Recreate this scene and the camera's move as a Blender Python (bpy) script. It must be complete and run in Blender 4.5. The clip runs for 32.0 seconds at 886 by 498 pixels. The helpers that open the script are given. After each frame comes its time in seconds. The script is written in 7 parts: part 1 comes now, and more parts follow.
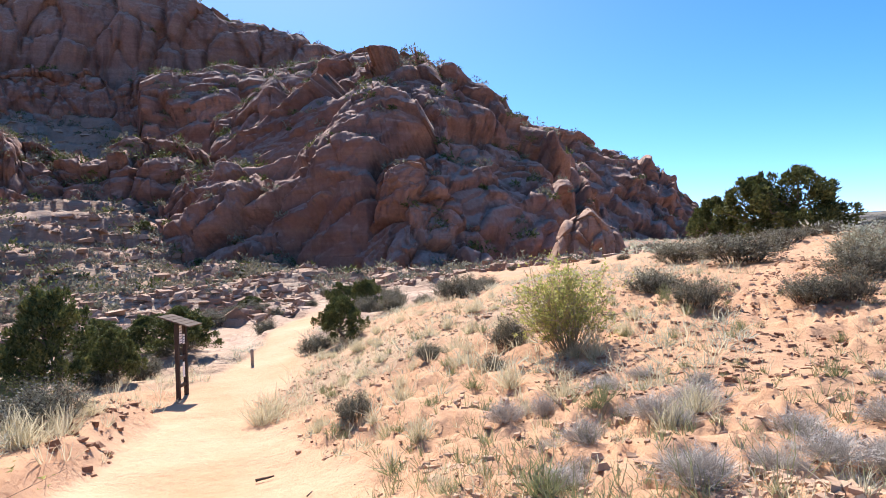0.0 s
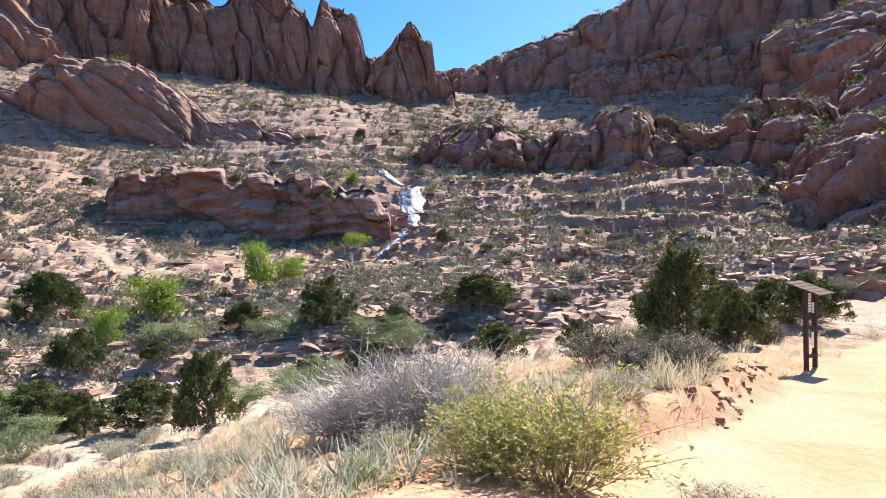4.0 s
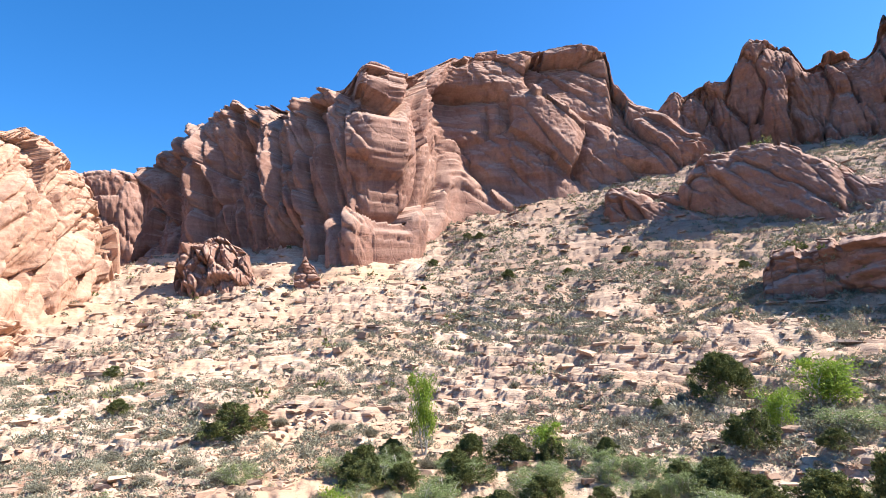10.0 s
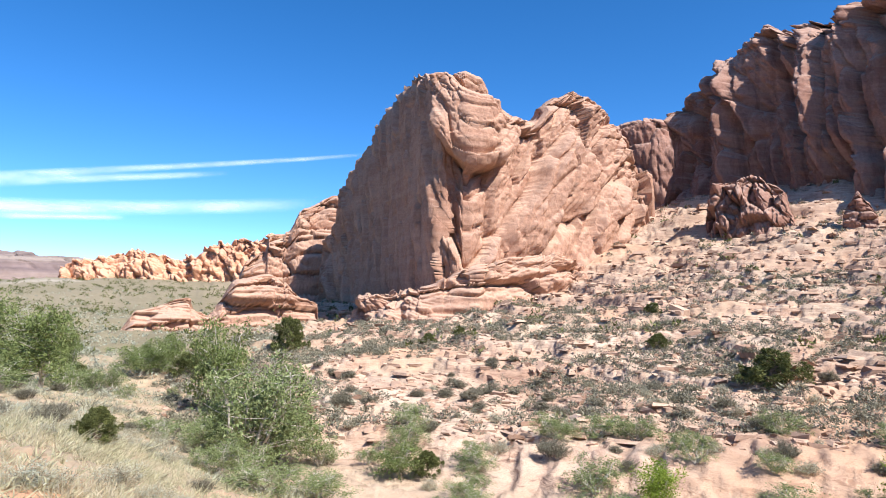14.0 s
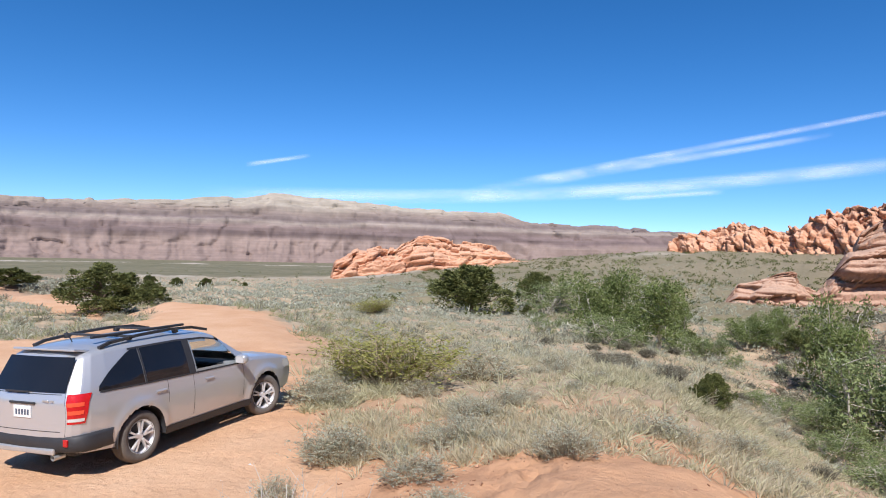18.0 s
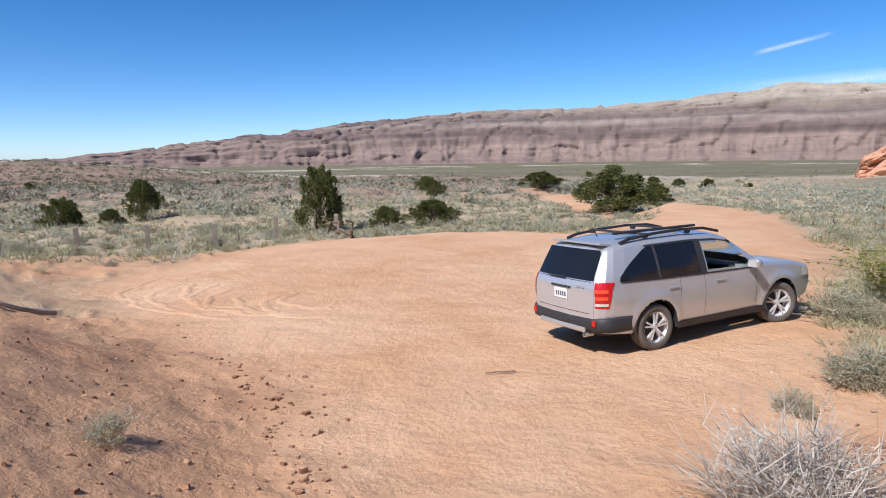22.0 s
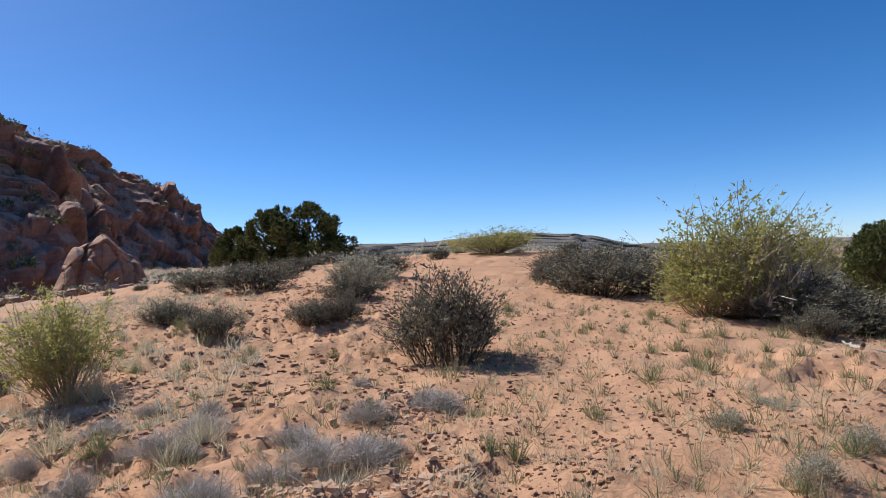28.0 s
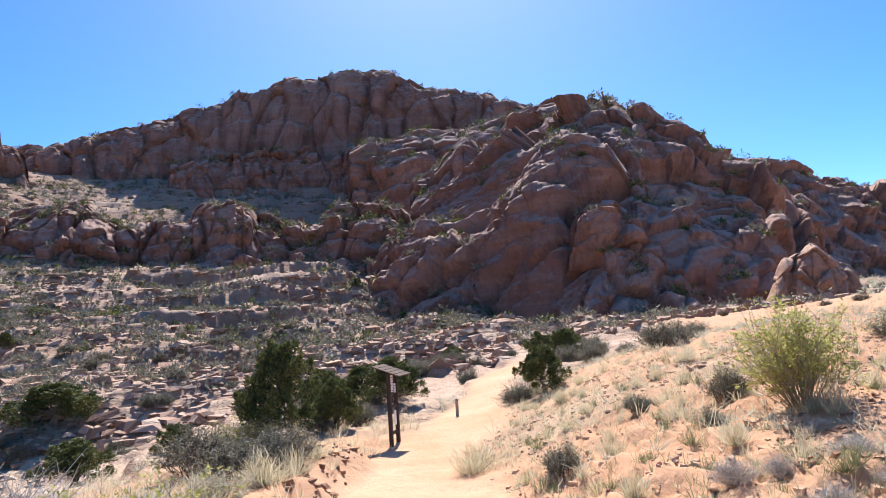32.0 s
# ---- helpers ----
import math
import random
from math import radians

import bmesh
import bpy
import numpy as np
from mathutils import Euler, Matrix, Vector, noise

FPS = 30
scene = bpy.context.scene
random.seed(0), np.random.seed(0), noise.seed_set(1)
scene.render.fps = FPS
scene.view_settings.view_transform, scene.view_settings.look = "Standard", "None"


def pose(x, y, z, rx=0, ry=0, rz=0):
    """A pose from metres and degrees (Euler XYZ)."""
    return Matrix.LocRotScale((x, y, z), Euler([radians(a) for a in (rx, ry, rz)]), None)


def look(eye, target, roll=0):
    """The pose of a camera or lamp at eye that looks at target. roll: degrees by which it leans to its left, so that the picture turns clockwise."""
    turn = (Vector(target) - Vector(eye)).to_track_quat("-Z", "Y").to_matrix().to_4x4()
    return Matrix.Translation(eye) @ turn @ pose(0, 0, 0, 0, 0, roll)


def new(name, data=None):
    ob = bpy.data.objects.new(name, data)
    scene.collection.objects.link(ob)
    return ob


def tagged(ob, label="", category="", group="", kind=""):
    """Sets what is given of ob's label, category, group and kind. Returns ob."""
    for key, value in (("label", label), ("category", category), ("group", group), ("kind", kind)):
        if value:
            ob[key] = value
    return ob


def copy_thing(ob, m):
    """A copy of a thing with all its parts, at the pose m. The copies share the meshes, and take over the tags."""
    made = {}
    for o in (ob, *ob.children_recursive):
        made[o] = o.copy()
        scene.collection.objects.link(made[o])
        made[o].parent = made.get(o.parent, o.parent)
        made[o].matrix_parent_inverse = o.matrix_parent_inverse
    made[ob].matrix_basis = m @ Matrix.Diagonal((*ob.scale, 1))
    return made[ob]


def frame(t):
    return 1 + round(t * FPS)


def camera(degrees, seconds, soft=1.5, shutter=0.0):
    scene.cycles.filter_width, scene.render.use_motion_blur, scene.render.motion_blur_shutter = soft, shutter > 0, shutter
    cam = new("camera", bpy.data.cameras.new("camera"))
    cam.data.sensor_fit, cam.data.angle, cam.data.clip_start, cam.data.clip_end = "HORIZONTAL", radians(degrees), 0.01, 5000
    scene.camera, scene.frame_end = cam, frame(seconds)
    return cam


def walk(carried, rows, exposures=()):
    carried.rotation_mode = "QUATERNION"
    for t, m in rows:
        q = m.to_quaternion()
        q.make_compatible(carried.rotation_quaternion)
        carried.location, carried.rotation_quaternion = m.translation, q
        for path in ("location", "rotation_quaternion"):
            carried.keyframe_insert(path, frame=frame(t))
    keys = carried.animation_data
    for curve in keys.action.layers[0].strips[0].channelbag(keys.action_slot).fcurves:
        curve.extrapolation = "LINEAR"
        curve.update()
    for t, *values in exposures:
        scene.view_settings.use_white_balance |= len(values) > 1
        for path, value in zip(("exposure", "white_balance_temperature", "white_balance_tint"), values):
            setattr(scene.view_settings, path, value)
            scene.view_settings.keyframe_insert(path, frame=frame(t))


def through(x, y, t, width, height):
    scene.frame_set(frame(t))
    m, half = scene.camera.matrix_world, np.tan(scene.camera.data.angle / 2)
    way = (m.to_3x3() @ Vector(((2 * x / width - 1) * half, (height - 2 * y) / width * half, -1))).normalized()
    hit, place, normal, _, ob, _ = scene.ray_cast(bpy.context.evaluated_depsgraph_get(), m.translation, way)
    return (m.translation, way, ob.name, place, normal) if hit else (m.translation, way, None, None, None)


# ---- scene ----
cam = camera(68.5, 32.0, soft=1.0)
PATH = [
    (0.0, pose(0.000, 0.240, 1.6, 91.13, 2.41, 0.10)),
    (0.5, pose(-0.018, 0.239, 1.6, 91.01, 2.69, 4.26)),
    (1.0, pose(-0.049, 0.235, 1.6, 90.36, 4.29, 11.85)),
    (1.5, pose(-0.087, 0.224, 1.6, 89.85, 4.97, 21.36)),
    (2.0, pose(-0.115, 0.211, 1.6, 89.25, 3.32, 28.61)),
    (2.5, pose(-0.141, 0.194, 1.6, 89.27, 2.62, 36.00)),
    (3.0, pose(-0.163, 0.176, 1.6, 89.56, 2.37, 42.84)),
    (3.5, pose(-0.179, 0.160, 1.6, 89.23, 1.81, 48.17)),
    (5.5, pose(-0.197, 0.137, 1.6, 91.83, 1.33, 55.29)),
    (6.0, pose(-0.205, 0.124, 1.6, 92.99, 2.73, 58.79)),
    (6.5, pose(-0.210, 0.117, 1.6, 96.47, 3.15, 60.92)),
    (7.0, pose(-0.216, 0.104, 1.6, 99.82, 4.32, 64.28)),
    (7.5, pose(-0.227, 0.077, 1.6, 99.74, 4.79, 71.36)),
    (8.0, pose(-0.236, 0.044, 1.6, 100.28, 3.99, 79.51)),
    (8.5, pose(-0.239, 0.017, 1.6, 101.88, 3.56, 85.91)),
    (9.0, pose(-0.239, -0.016, 1.6, 101.04, 3.14, 93.77)),
    (9.5, pose(-0.236, -0.042, 1.6, 99.79, 2.14, 100.14)),
    (10.0, pose(-0.232, -0.060, 1.6, 98.55, 2.69, 104.51)),
    (10.5, pose(-0.227, -0.077, 1.6, 96.48, 1.62, 108.78)),
    (11.0, pose(-0.222, -0.091, 1.6, 92.76, 0.74, 112.20)),
    (11.5, pose(-0.216, -0.105, 1.6, 91.58, 0.46, 115.81)),
    (12.0, pose(-0.204, -0.127, 1.6, 93.28, 1.44, 121.94)),
    (12.5, pose(-0.188, -0.149, 1.6, 94.30, 0.35, 128.41)),
    (13.0, pose(-0.172, -0.168, 1.6, 94.43, -0.20, 134.35)),
    (13.5, pose(-0.153, -0.185, 1.6, 94.44, -0.62, 140.41)),
    (14.0, pose(-0.125, -0.205, 1.6, 94.13, -0.93, 148.74)),
    (14.5, pose(-0.099, -0.219, 1.6, 93.06, -0.40, 155.65)),
    (16.5, pose(0.003, -0.240, 1.6, 92.09, -1.07, 180.73)),
    (17.0, pose(0.035, -0.237, 1.6, 89.60, -1.21, 188.31)),
    (17.5, pose(0.060, -0.232, 1.6, 89.86, -1.12, 194.46)),
    (18.0, pose(0.076, -0.228, 1.6, 90.67, -1.43, 198.31)),
    (18.5, pose(0.095, -0.220, 1.6, 90.93, -1.22, 203.23)),
    (19.0, pose(0.107, -0.215, 1.6, 90.09, -1.21, 206.52)),
    (19.5, pose(0.125, -0.205, 1.6, 88.39, -0.93, 211.42)),
    (20.0, pose(0.144, -0.192, 1.6, 85.99, -1.09, 216.73)),
    (20.5, pose(0.161, -0.178, 1.6, 83.26, -1.05, 222.05)),
    (21.0, pose(0.183, -0.155, 1.6, 81.31, -0.61, 229.69)),
    (21.5, pose(0.194, -0.141, 1.6, 81.04, 0.28, 233.81)),
    (22.0, pose(0.208, -0.119, 1.6, 81.69, 0.75, 240.23)),
    (22.5, pose(0.216, -0.104, 1.6, 83.92, -0.27, 244.19)),
    (23.0, pose(0.220, -0.096, 1.6, 85.41, -0.38, 246.32)),
    (23.5, pose(0.228, -0.074, 1.6, 88.26, 0.30, 251.93)),
    (24.0, pose(0.239, -0.024, 1.6, 88.28, 2.01, 264.00)),
    (24.5, pose(0.240, 0.002, 1.6, 87.87, 1.91, 270.25)),
    (25.0, pose(0.239, 0.025, 1.6, 87.48, 2.27, 275.79)),
    (25.5, pose(0.231, 0.065, 1.6, 87.42, 2.14, 285.53)),
    (26.0, pose(0.216, 0.105, 1.6, 87.62, 2.55, 295.94)),
    (26.5, pose(0.201, 0.131, 1.6, 88.09, 2.80, 303.22)),
    (28.5, pose(0.129, 0.203, 1.6, 91.70, 3.39, 327.79)),
    (29.0, pose(0.092, 0.222, 1.6, 90.98, 3.01, 337.70)),
    (29.5, pose(0.054, 0.234, 1.6, 90.63, 2.17, 347.11)),
    (30.0, pose(0.025, 0.239, 1.6, 90.22, 3.20, 354.19)),
    (30.5, pose(0.007, 0.240, 1.6, 92.49, 3.17, 358.47)),
    (31.0, pose(-0.027, 0.238, 1.6, 94.73, 3.68, 366.60)),
    (31.5, pose(-0.045, 0.236, 1.6, 96.24, 3.47, 371.05)),
    (32.0, pose(-0.070, 0.229, 1.6, 96.37, 3.78, 377.22)),
]

EXPOSURES = ((0, 0.6, 6250, 14), (3, 0.7, 6350, 12), (6, 1.02, 6450, 11), (9, 1.04, 6450, 10), (11, 0.82, 6380, 10), (13, 0.62, 6300, 12), (17, 0.0, 6200, 14), (19, -0.14, 6200, 14),
             (23, -0.25, 6200, 14), (26, -0.36, 6150, 14), (28.5, -0.32, 6150, 14), (30, -0.06, 6150, 14), (31, 0.2, 6150, 14), (32, 0.56, 6200, 14))

import functools
import itertools
walk(cam, PATH, exposures=EXPOSURES)

# ---- sky and sun ----
SUN_BEARING, SUN_HEIGHT = 16.0, 48.0
world = bpy.data.worlds.new("sky")
scene.world = world
world.use_nodes = True
wn, wl = world.node_tree.nodes, world.node_tree.links
wn.clear()
sky = wn.new("ShaderNodeTexSky")
sky.sky_type = "NISHITA"
sky.sun_disc = False
sky.sun_elevation = radians(SUN_HEIGHT)
sky.sun_rotation = radians(-SUN_BEARING)
sky.altitude = 2600
sky.air_density, sky.dust_density, sky.ozone_density = 0.72, 2.4, 2.2
back = wn.new("ShaderNodeBackground")
back.inputs["Strength"].default_value = 0.182
wout = wn.new("ShaderNodeOutputWorld")
deep = wn.new("ShaderNodeHueSaturation")
deep.inputs["Saturation"].default_value = 1.31
deep.inputs["Hue"].default_value = 0.499
wl.new(sky.outputs[0], deep.inputs["Color"])
wl.new(deep.outputs[0], back.inputs[0])
wl.new(back.outputs[0], wout.inputs[0])

sun_data = bpy.data.lights.new("sun", "SUN")
sun_data.energy, sun_data.angle, sun_data.color = 6.0, radians(0.53), (1.0, 0.955, 0.88)
sun = new("sun", sun_data)
_b, _h = radians(SUN_BEARING), radians(SUN_HEIGHT)
sun.matrix_world = look((-math.sin(_b) * math.cos(_h) * 300, math.cos(_b) * math.cos(_h) * 300, math.sin(_h) * 300), (0, 0, 0))


# ---- small tools ----
def at(bearing, dist, z=0.0):
    """A place by bearing (degrees, anticlockwise from +y), distance and height."""
    b = radians(bearing)
    return Vector((-math.sin(b) * dist, math.cos(b) * dist, z))


def hash3(ix, iy, iz, seed):
    h = (ix * 374761393 + iy * 668265263 + iz * 1274126177 + seed * 974634777) & 0xFFFFFFFF
    h = ((h ^ (h >> 13)) * 1274126177) & 0xFFFFFFFF
    h = ((h ^ (h >> 16)) * 2246822519) & 0xFFFFFFFF
    return ((h ^ (h >> 15)) & 0xFFFFFF) / float(0xFFFFFF)


def in_blocks(fn):
    """Runs an array function over short stretches of its arrays, which is quicker for long ones."""
    @functools.wraps(fn)
    def run(x, y, z, *more):
        x, y, z = np.broadcast_arrays(x, y, z)
        shape = x.shape
        x, y, z = x.ravel(), y.ravel(), z.ravel()
        got = [fn(x[i:i + 16000], y[i:i + 16000], z[i:i + 16000], *more) for i in range(0, max(len(x), 1), 16000)]
        if isinstance(got[0], tuple):
            return tuple(np.concatenate(g).reshape(shape) for g in zip(*got))
        return np.concatenate(got).reshape(shape)
    return run


@in_blocks
def vnoise(x, y, z, seed=0):
    """Smooth value noise, -1 to 1, on arrays."""
    fx, fy, fz = np.floor(x), np.floor(y), np.floor(z)
    ix, iy, iz = fx.astype(np.int64), fy.astype(np.int64), fz.astype(np.int64)
    u, v, w = x - fx, y - fy, z - fz
    u, v, w = [q * q * q * (q * (q * 6 - 15) + 10) for q in (u, v, w)]
    out = 0
    for dx in (0, 1):
        for dy in (0, 1):
            for dz in (0, 1):
                k = (u if dx else 1 - u) * (v if dy else 1 - v) * (w if dz else 1 - w)
                out = out + k * hash3(ix + dx, iy + dy, iz + dz, seed)
    return out * 2 - 1


def fbm(x, y, z, octaves=4, seed=0, gain=0.5):
    out, amp, tot = 0, 1.0, 0
    for k in range(octaves):
        out = out + amp * vnoise(x * 2 ** k, y * 2 ** k, z * 2 ** k, seed + k)
        tot += amp
        amp *= gain
    return out / tot


def ridged(x, y, z, octaves=3, seed=0):
    out, amp, tot = 0, 1.0, 0
    for k in range(octaves):
        out = out + amp * (1 - np.abs(vnoise(x * 2 ** k, y * 2 ** k, z * 2 ** k, seed + k)) * 2)
        tot += amp
        amp *= 0.5
    return out / tot


@in_blocks
def facets(x, y, z, seed=0, tilt=0.9):
    """Broken rock: each scattered cell has its own level and its own tilted plane. Returns that level and the distance to the cell's edge."""
    xi, yi, zi = np.floor(x), np.floor(y), np.floor(z)
    f1, f2 = np.full(np.shape(x), 9.0), np.full(np.shape(x), 9.0)
    lev = np.zeros(np.shape(x))
    for i, j, k in itertools.product((-1, 0, 1), repeat=3):
        cx, cy, cz = xi + i, yi + j, zi + k
        h = np.sin(cx * 127.1 + cy * 311.7 + cz * 74.7 + seed * 17.3) * 43758.5453
        r1 = h - np.floor(h)
        r2 = h * 1.37 - np.floor(h * 1.37)
        r3 = h * 2.09 - np.floor(h * 2.09)
        dx, dy, dz = x - cx - r1, y - cy - r2, z - cz - r3
        d = np.sqrt(dx * dx + dy * dy + dz * dz)
        near = d < f1
        f2 = np.where(near, f1, np.minimum(f2, d))
        f1 = np.where(near, d, f1)
        g = h * 3.71 - np.floor(h * 3.71)
        here = (r3 - 0.5) + tilt * ((r2 - 0.5) * dx + (g - 0.5) * dy + (r1 - 0.5) * dz) * 2
        lev = np.where(near, np.clip(here, -0.6, 0.6), lev)
    return lev, f2 - f1


def smooth(a, b, x):
    t = np.clip((x - a) / (b - a), 0, 1)
    return t * t * (3 - 2 * t)


def stairs(h, step, sharp=0.75):
    """Turns a slope into ledges: flat treads and short steep risers."""
    q = h / step
    f = np.floor(q)
    return (f + smooth(sharp, 1.0, q - f)) * step


def grid_mesh(name, P, closed_u=False, smooth_shade=True):
    """A mesh from a grid of places P[u, v, 3]."""
    nu, nv = P.shape[:2]
    idx = np.arange(nu * nv).reshape(nu, nv)
    if closed_u:
        idx = np.vstack([idx, idx[:1]])
    a, b, c, d = idx[:-1, :-1], idx[1:, :-1], idx[1:, 1:], idx[:-1, 1:]
    quads = np.stack([a, b, c, d], -1).reshape(-1, 4)
    me = bpy.data.meshes.new(name)
    me.vertices.add(nu * nv)
    me.vertices.foreach_set("co", P.reshape(-1).astype(np.float32))
    me.loops.add(quads.size)
    me.loops.foreach_set("vertex_index", quads.reshape(-1).astype(np.int32))
    me.polygons.add(len(quads))
    me.polygons.foreach_set("loop_start", (np.arange(len(quads)) * 4).astype(np.int32))
    me.polygons.foreach_set("use_smooth", np.full(len(quads), smooth_shade))
    me.update(calc_edges=True)
    return me


def soup_mesh(name, V, F):
    """A mesh from vertex and face arrays (all faces with the same corner count)."""
    V, F = np.asarray(V, np.float32), np.asarray(F, np.int32)
    k = F.shape[1]
    me = bpy.data.meshes.new(name)
    me.vertices.add(len(V))
    me.vertices.foreach_set("co", V.reshape(-1))
    me.loops.add(F.size)
    me.loops.foreach_set("vertex_index", F.reshape(-1))
    me.polygons.add(len(F))
    me.polygons.foreach_set("loop_start", (np.arange(len(F)) * k).astype(np.int32))
    me.polygons.foreach_set("use_smooth", np.zeros(len(F), bool))
    me.update(calc_edges=True)
    return me


def part(name, bm, material, parent=None, label="", soft=False):
    """Links a bmesh (or a ready mesh) as one mesh object under a thing or a part."""
    if isinstance(bm, bmesh.types.BMesh):
        me = bpy.data.meshes.new(name)
        if soft:
            for f in bm.faces:
                f.smooth = True
        bm.to_mesh(me)
        bm.free()
    else:
        me = bm
    if not me.materials:
        me.materials.append(material)
    ob = new(name, me)
    if parent:
        ob.parent = parent
    if label:
        tagged(ob, label)
    return ob


def thing(name, m, label, category, group=""):
    e = new(name)
    e.empty_display_size = 0.2
    e.matrix_world = m
    return tagged(e, label, category, group)

# ---- materials ----
class Nodes:
    """A short way to write node materials."""
    def __init__(self, name):
        self.m = bpy.data.materials.new(name)
        self.m.use_nodes = True
        self.t = self.m.node_tree
        self.n, self.l = self.t.nodes, self.t.links
        self.b = self.n["Principled BSDF"]
        self.out = self.n["Material Output"]

    def node(self, kind, **sets):
        k = self.n.new(kind)
        for key, v in sets.items():
            if key == "op":
                k.operation = v
            elif key == "blend":
                k.blend_type = v
        return k

    def put(self, socket, v):
        if isinstance(v, bpy.types.NodeSocket):
            self.l.new(v, socket)
        elif v is not None:
            if socket.type == "RGBA" and len(v) == 3:
                v = (*v, 1)
            socket.default_value = v

    def coords(self, sx=1, sy=1, sz=1, kind="Object"):
        tc = self.n.new("ShaderNodeTexCoord")
        if sx == sy == sz == 1:
            return tc.outputs[kind]
        mp = self.n.new("ShaderNodeMapping")
        mp.inputs["Scale"].default_value = (sx, sy, sz)
        self.l.new(tc.outputs[kind], mp.inputs[0])
        return mp.outputs[0]

    def noise(self, scale, detail=4, rough=0.55, vec=None, warp=0):
        k = self.n.new("ShaderNodeTexNoise")
        k.inputs["Scale"].default_value, k.inputs["Detail"].default_value = scale, detail
        k.inputs["Roughness"].default_value, k.inputs["Distortion"].default_value = rough, warp
        self.put(k.inputs["Vector"], vec or self.coords())
        return k.outputs["Fac"]

    def voronoi(self, scale, vec=None, feature="F1"):
        k = self.n.new("ShaderNodeTexVoronoi")
        k.feature = feature
        k.inputs["Scale"].default_value = scale
        self.put(k.inputs["Vector"], vec or self.coords())
        return k.outputs["Distance"]

    def ramp(self, fac, stops):
        k = self.n.new("ShaderNodeValToRGB")
        e = k.color_ramp.elements
        while len(e) < len(stops):
            e.new(0.5)
        for el, (p, c) in zip(e, stops):
            el.position = p
            el.color = (c, c, c, 1) if isinstance(c, (int, float)) else (*c, 1)
        self.l.new(fac, k.inputs[0])
        return k.outputs[0]

    def mix(self, fac, a, b, blend="MIX"):
        k = self.n.new("ShaderNodeMix")
        k.data_type, k.blend_type = "RGBA", blend
        self.put(k.inputs[0], fac)
        self.put(k.inputs[6], a)
        self.put(k.inputs[7], b)
        return k.outputs[2]

    def math(self, op, a, b=None):
        k = self.n.new("ShaderNodeMath")
        k.operation = op
        self.put(k.inputs[0], a)
        self.put(k.inputs[1], b)
        return k.outputs[0]

    def attr(self, name):
        k = self.n.new("ShaderNodeAttribute")
        k.attribute_name = name
        s = self.n.new("ShaderNodeSeparateColor")
        self.l.new(k.outputs["Color"], s.inputs[0])
        return s.outputs

    def up(self):
        g = self.n.new("ShaderNodeNewGeometry")
        s = self.n.new("ShaderNodeSeparateXYZ")
        self.l.new(g.outputs["Normal"], s.inputs[0])
        return s.outputs[2]

    def rand(self, island=False):
        if island:
            return self.n.new("ShaderNodeNewGeometry").outputs["Random Per Island"]
        return self.n.new("ShaderNodeObjectInfo").outputs["Random"]

    def bump(self, height, strength, dist=0.1, under=None):
        k = self.n.new("ShaderNodeBump")
        k.inputs["Strength"].default_value, k.inputs["Distance"].default_value = strength, dist
        self.l.new(height, k.inputs["Height"])
        if under:
            self.l.new(under, k.inputs["Normal"])
        return k.outputs[0]

    def done(self, color=None, rough=0.9, metal=0.0, normal=None, spec=0.3):
        self.put(self.b.inputs["Base Color"], color)
        self.put(self.b.inputs["Roughness"], rough)
        self.put(self.b.inputs["Metallic"], metal)
        self.put(self.b.inputs["Specular IOR Level"], spec)
        if normal:
            self.l.new(normal, self.b.inputs["Normal"])
        return self.m


def rock_material(name, deep, mid, pale, size=1.0, bands=0.2, varnish=0.5):
    """Sandstone: bedding, varnish streaks, cracks, and pale tops, part weathering, part painted-in sunlight."""
    k = Nodes(name)
    big = k.noise(0.06 / size, 5, 0.6)
    bed = k.noise(1.0, 5, 0.65, k.coords(0.03 / size, 0.03 / size, 0.5 / size), 0.3)
    streak = k.noise(1.0, 4, 0.6, k.coords(0.35 / size, 0.35 / size, 0.03 / size))
    fine = k.noise(1.6 / size, 8, 0.7)
    c = k.mix(k.ramp(big, [(0.3, 0.0), (0.7, 1.0)]), deep, mid)
    c = k.mix(k.math("MULTIPLY", k.ramp(bed, [(0.42, 0.0), (0.62, 1.0)]), bands), c, pale)
    c = k.mix(k.math("MULTIPLY", k.ramp(streak, [(0.52, 0.0), (0.68, 1.0)]), varnish), c, tuple(q * 0.45 for q in deep))
    # upward faces are paler: bleached rock, plus sunlight put into the colour
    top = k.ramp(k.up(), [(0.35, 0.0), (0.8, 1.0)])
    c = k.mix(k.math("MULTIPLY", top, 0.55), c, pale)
    c = k.mix(0.55, c, k.ramp(fine, [(0.25, 0.35), (0.75, 0.78)]), "OVERLAY")
    thin = k.noise(1.0, 6, 0.7, k.coords(0.10 / size, 0.10 / size, 2.2 / size), 0.5)
    c = k.mix(k.math("MULTIPLY", k.ramp(thin, [(0.30, 1.0), (0.40, 0.0)]), 0.3), c, tuple(q * 0.6 for q in deep))
    crack = k.voronoi(0.22 / size, k.coords(1, 1, 0.6), "DISTANCE_TO_EDGE")
    crk = k.ramp(crack, [(0.0, 0.0), (0.03, 1.0)])
    n = k.bump(bed, 0.3, 0.4 * size)
    n = k.bump(thin, 0.45, 0.22 * size, n)
    n = k.bump(fine, 0.5, 0.18 * size, n)
    n = k.bump(crk, 0.3, 0.2 * size, n)
    return k.done(c, 0.93, 0, n, 0.15)


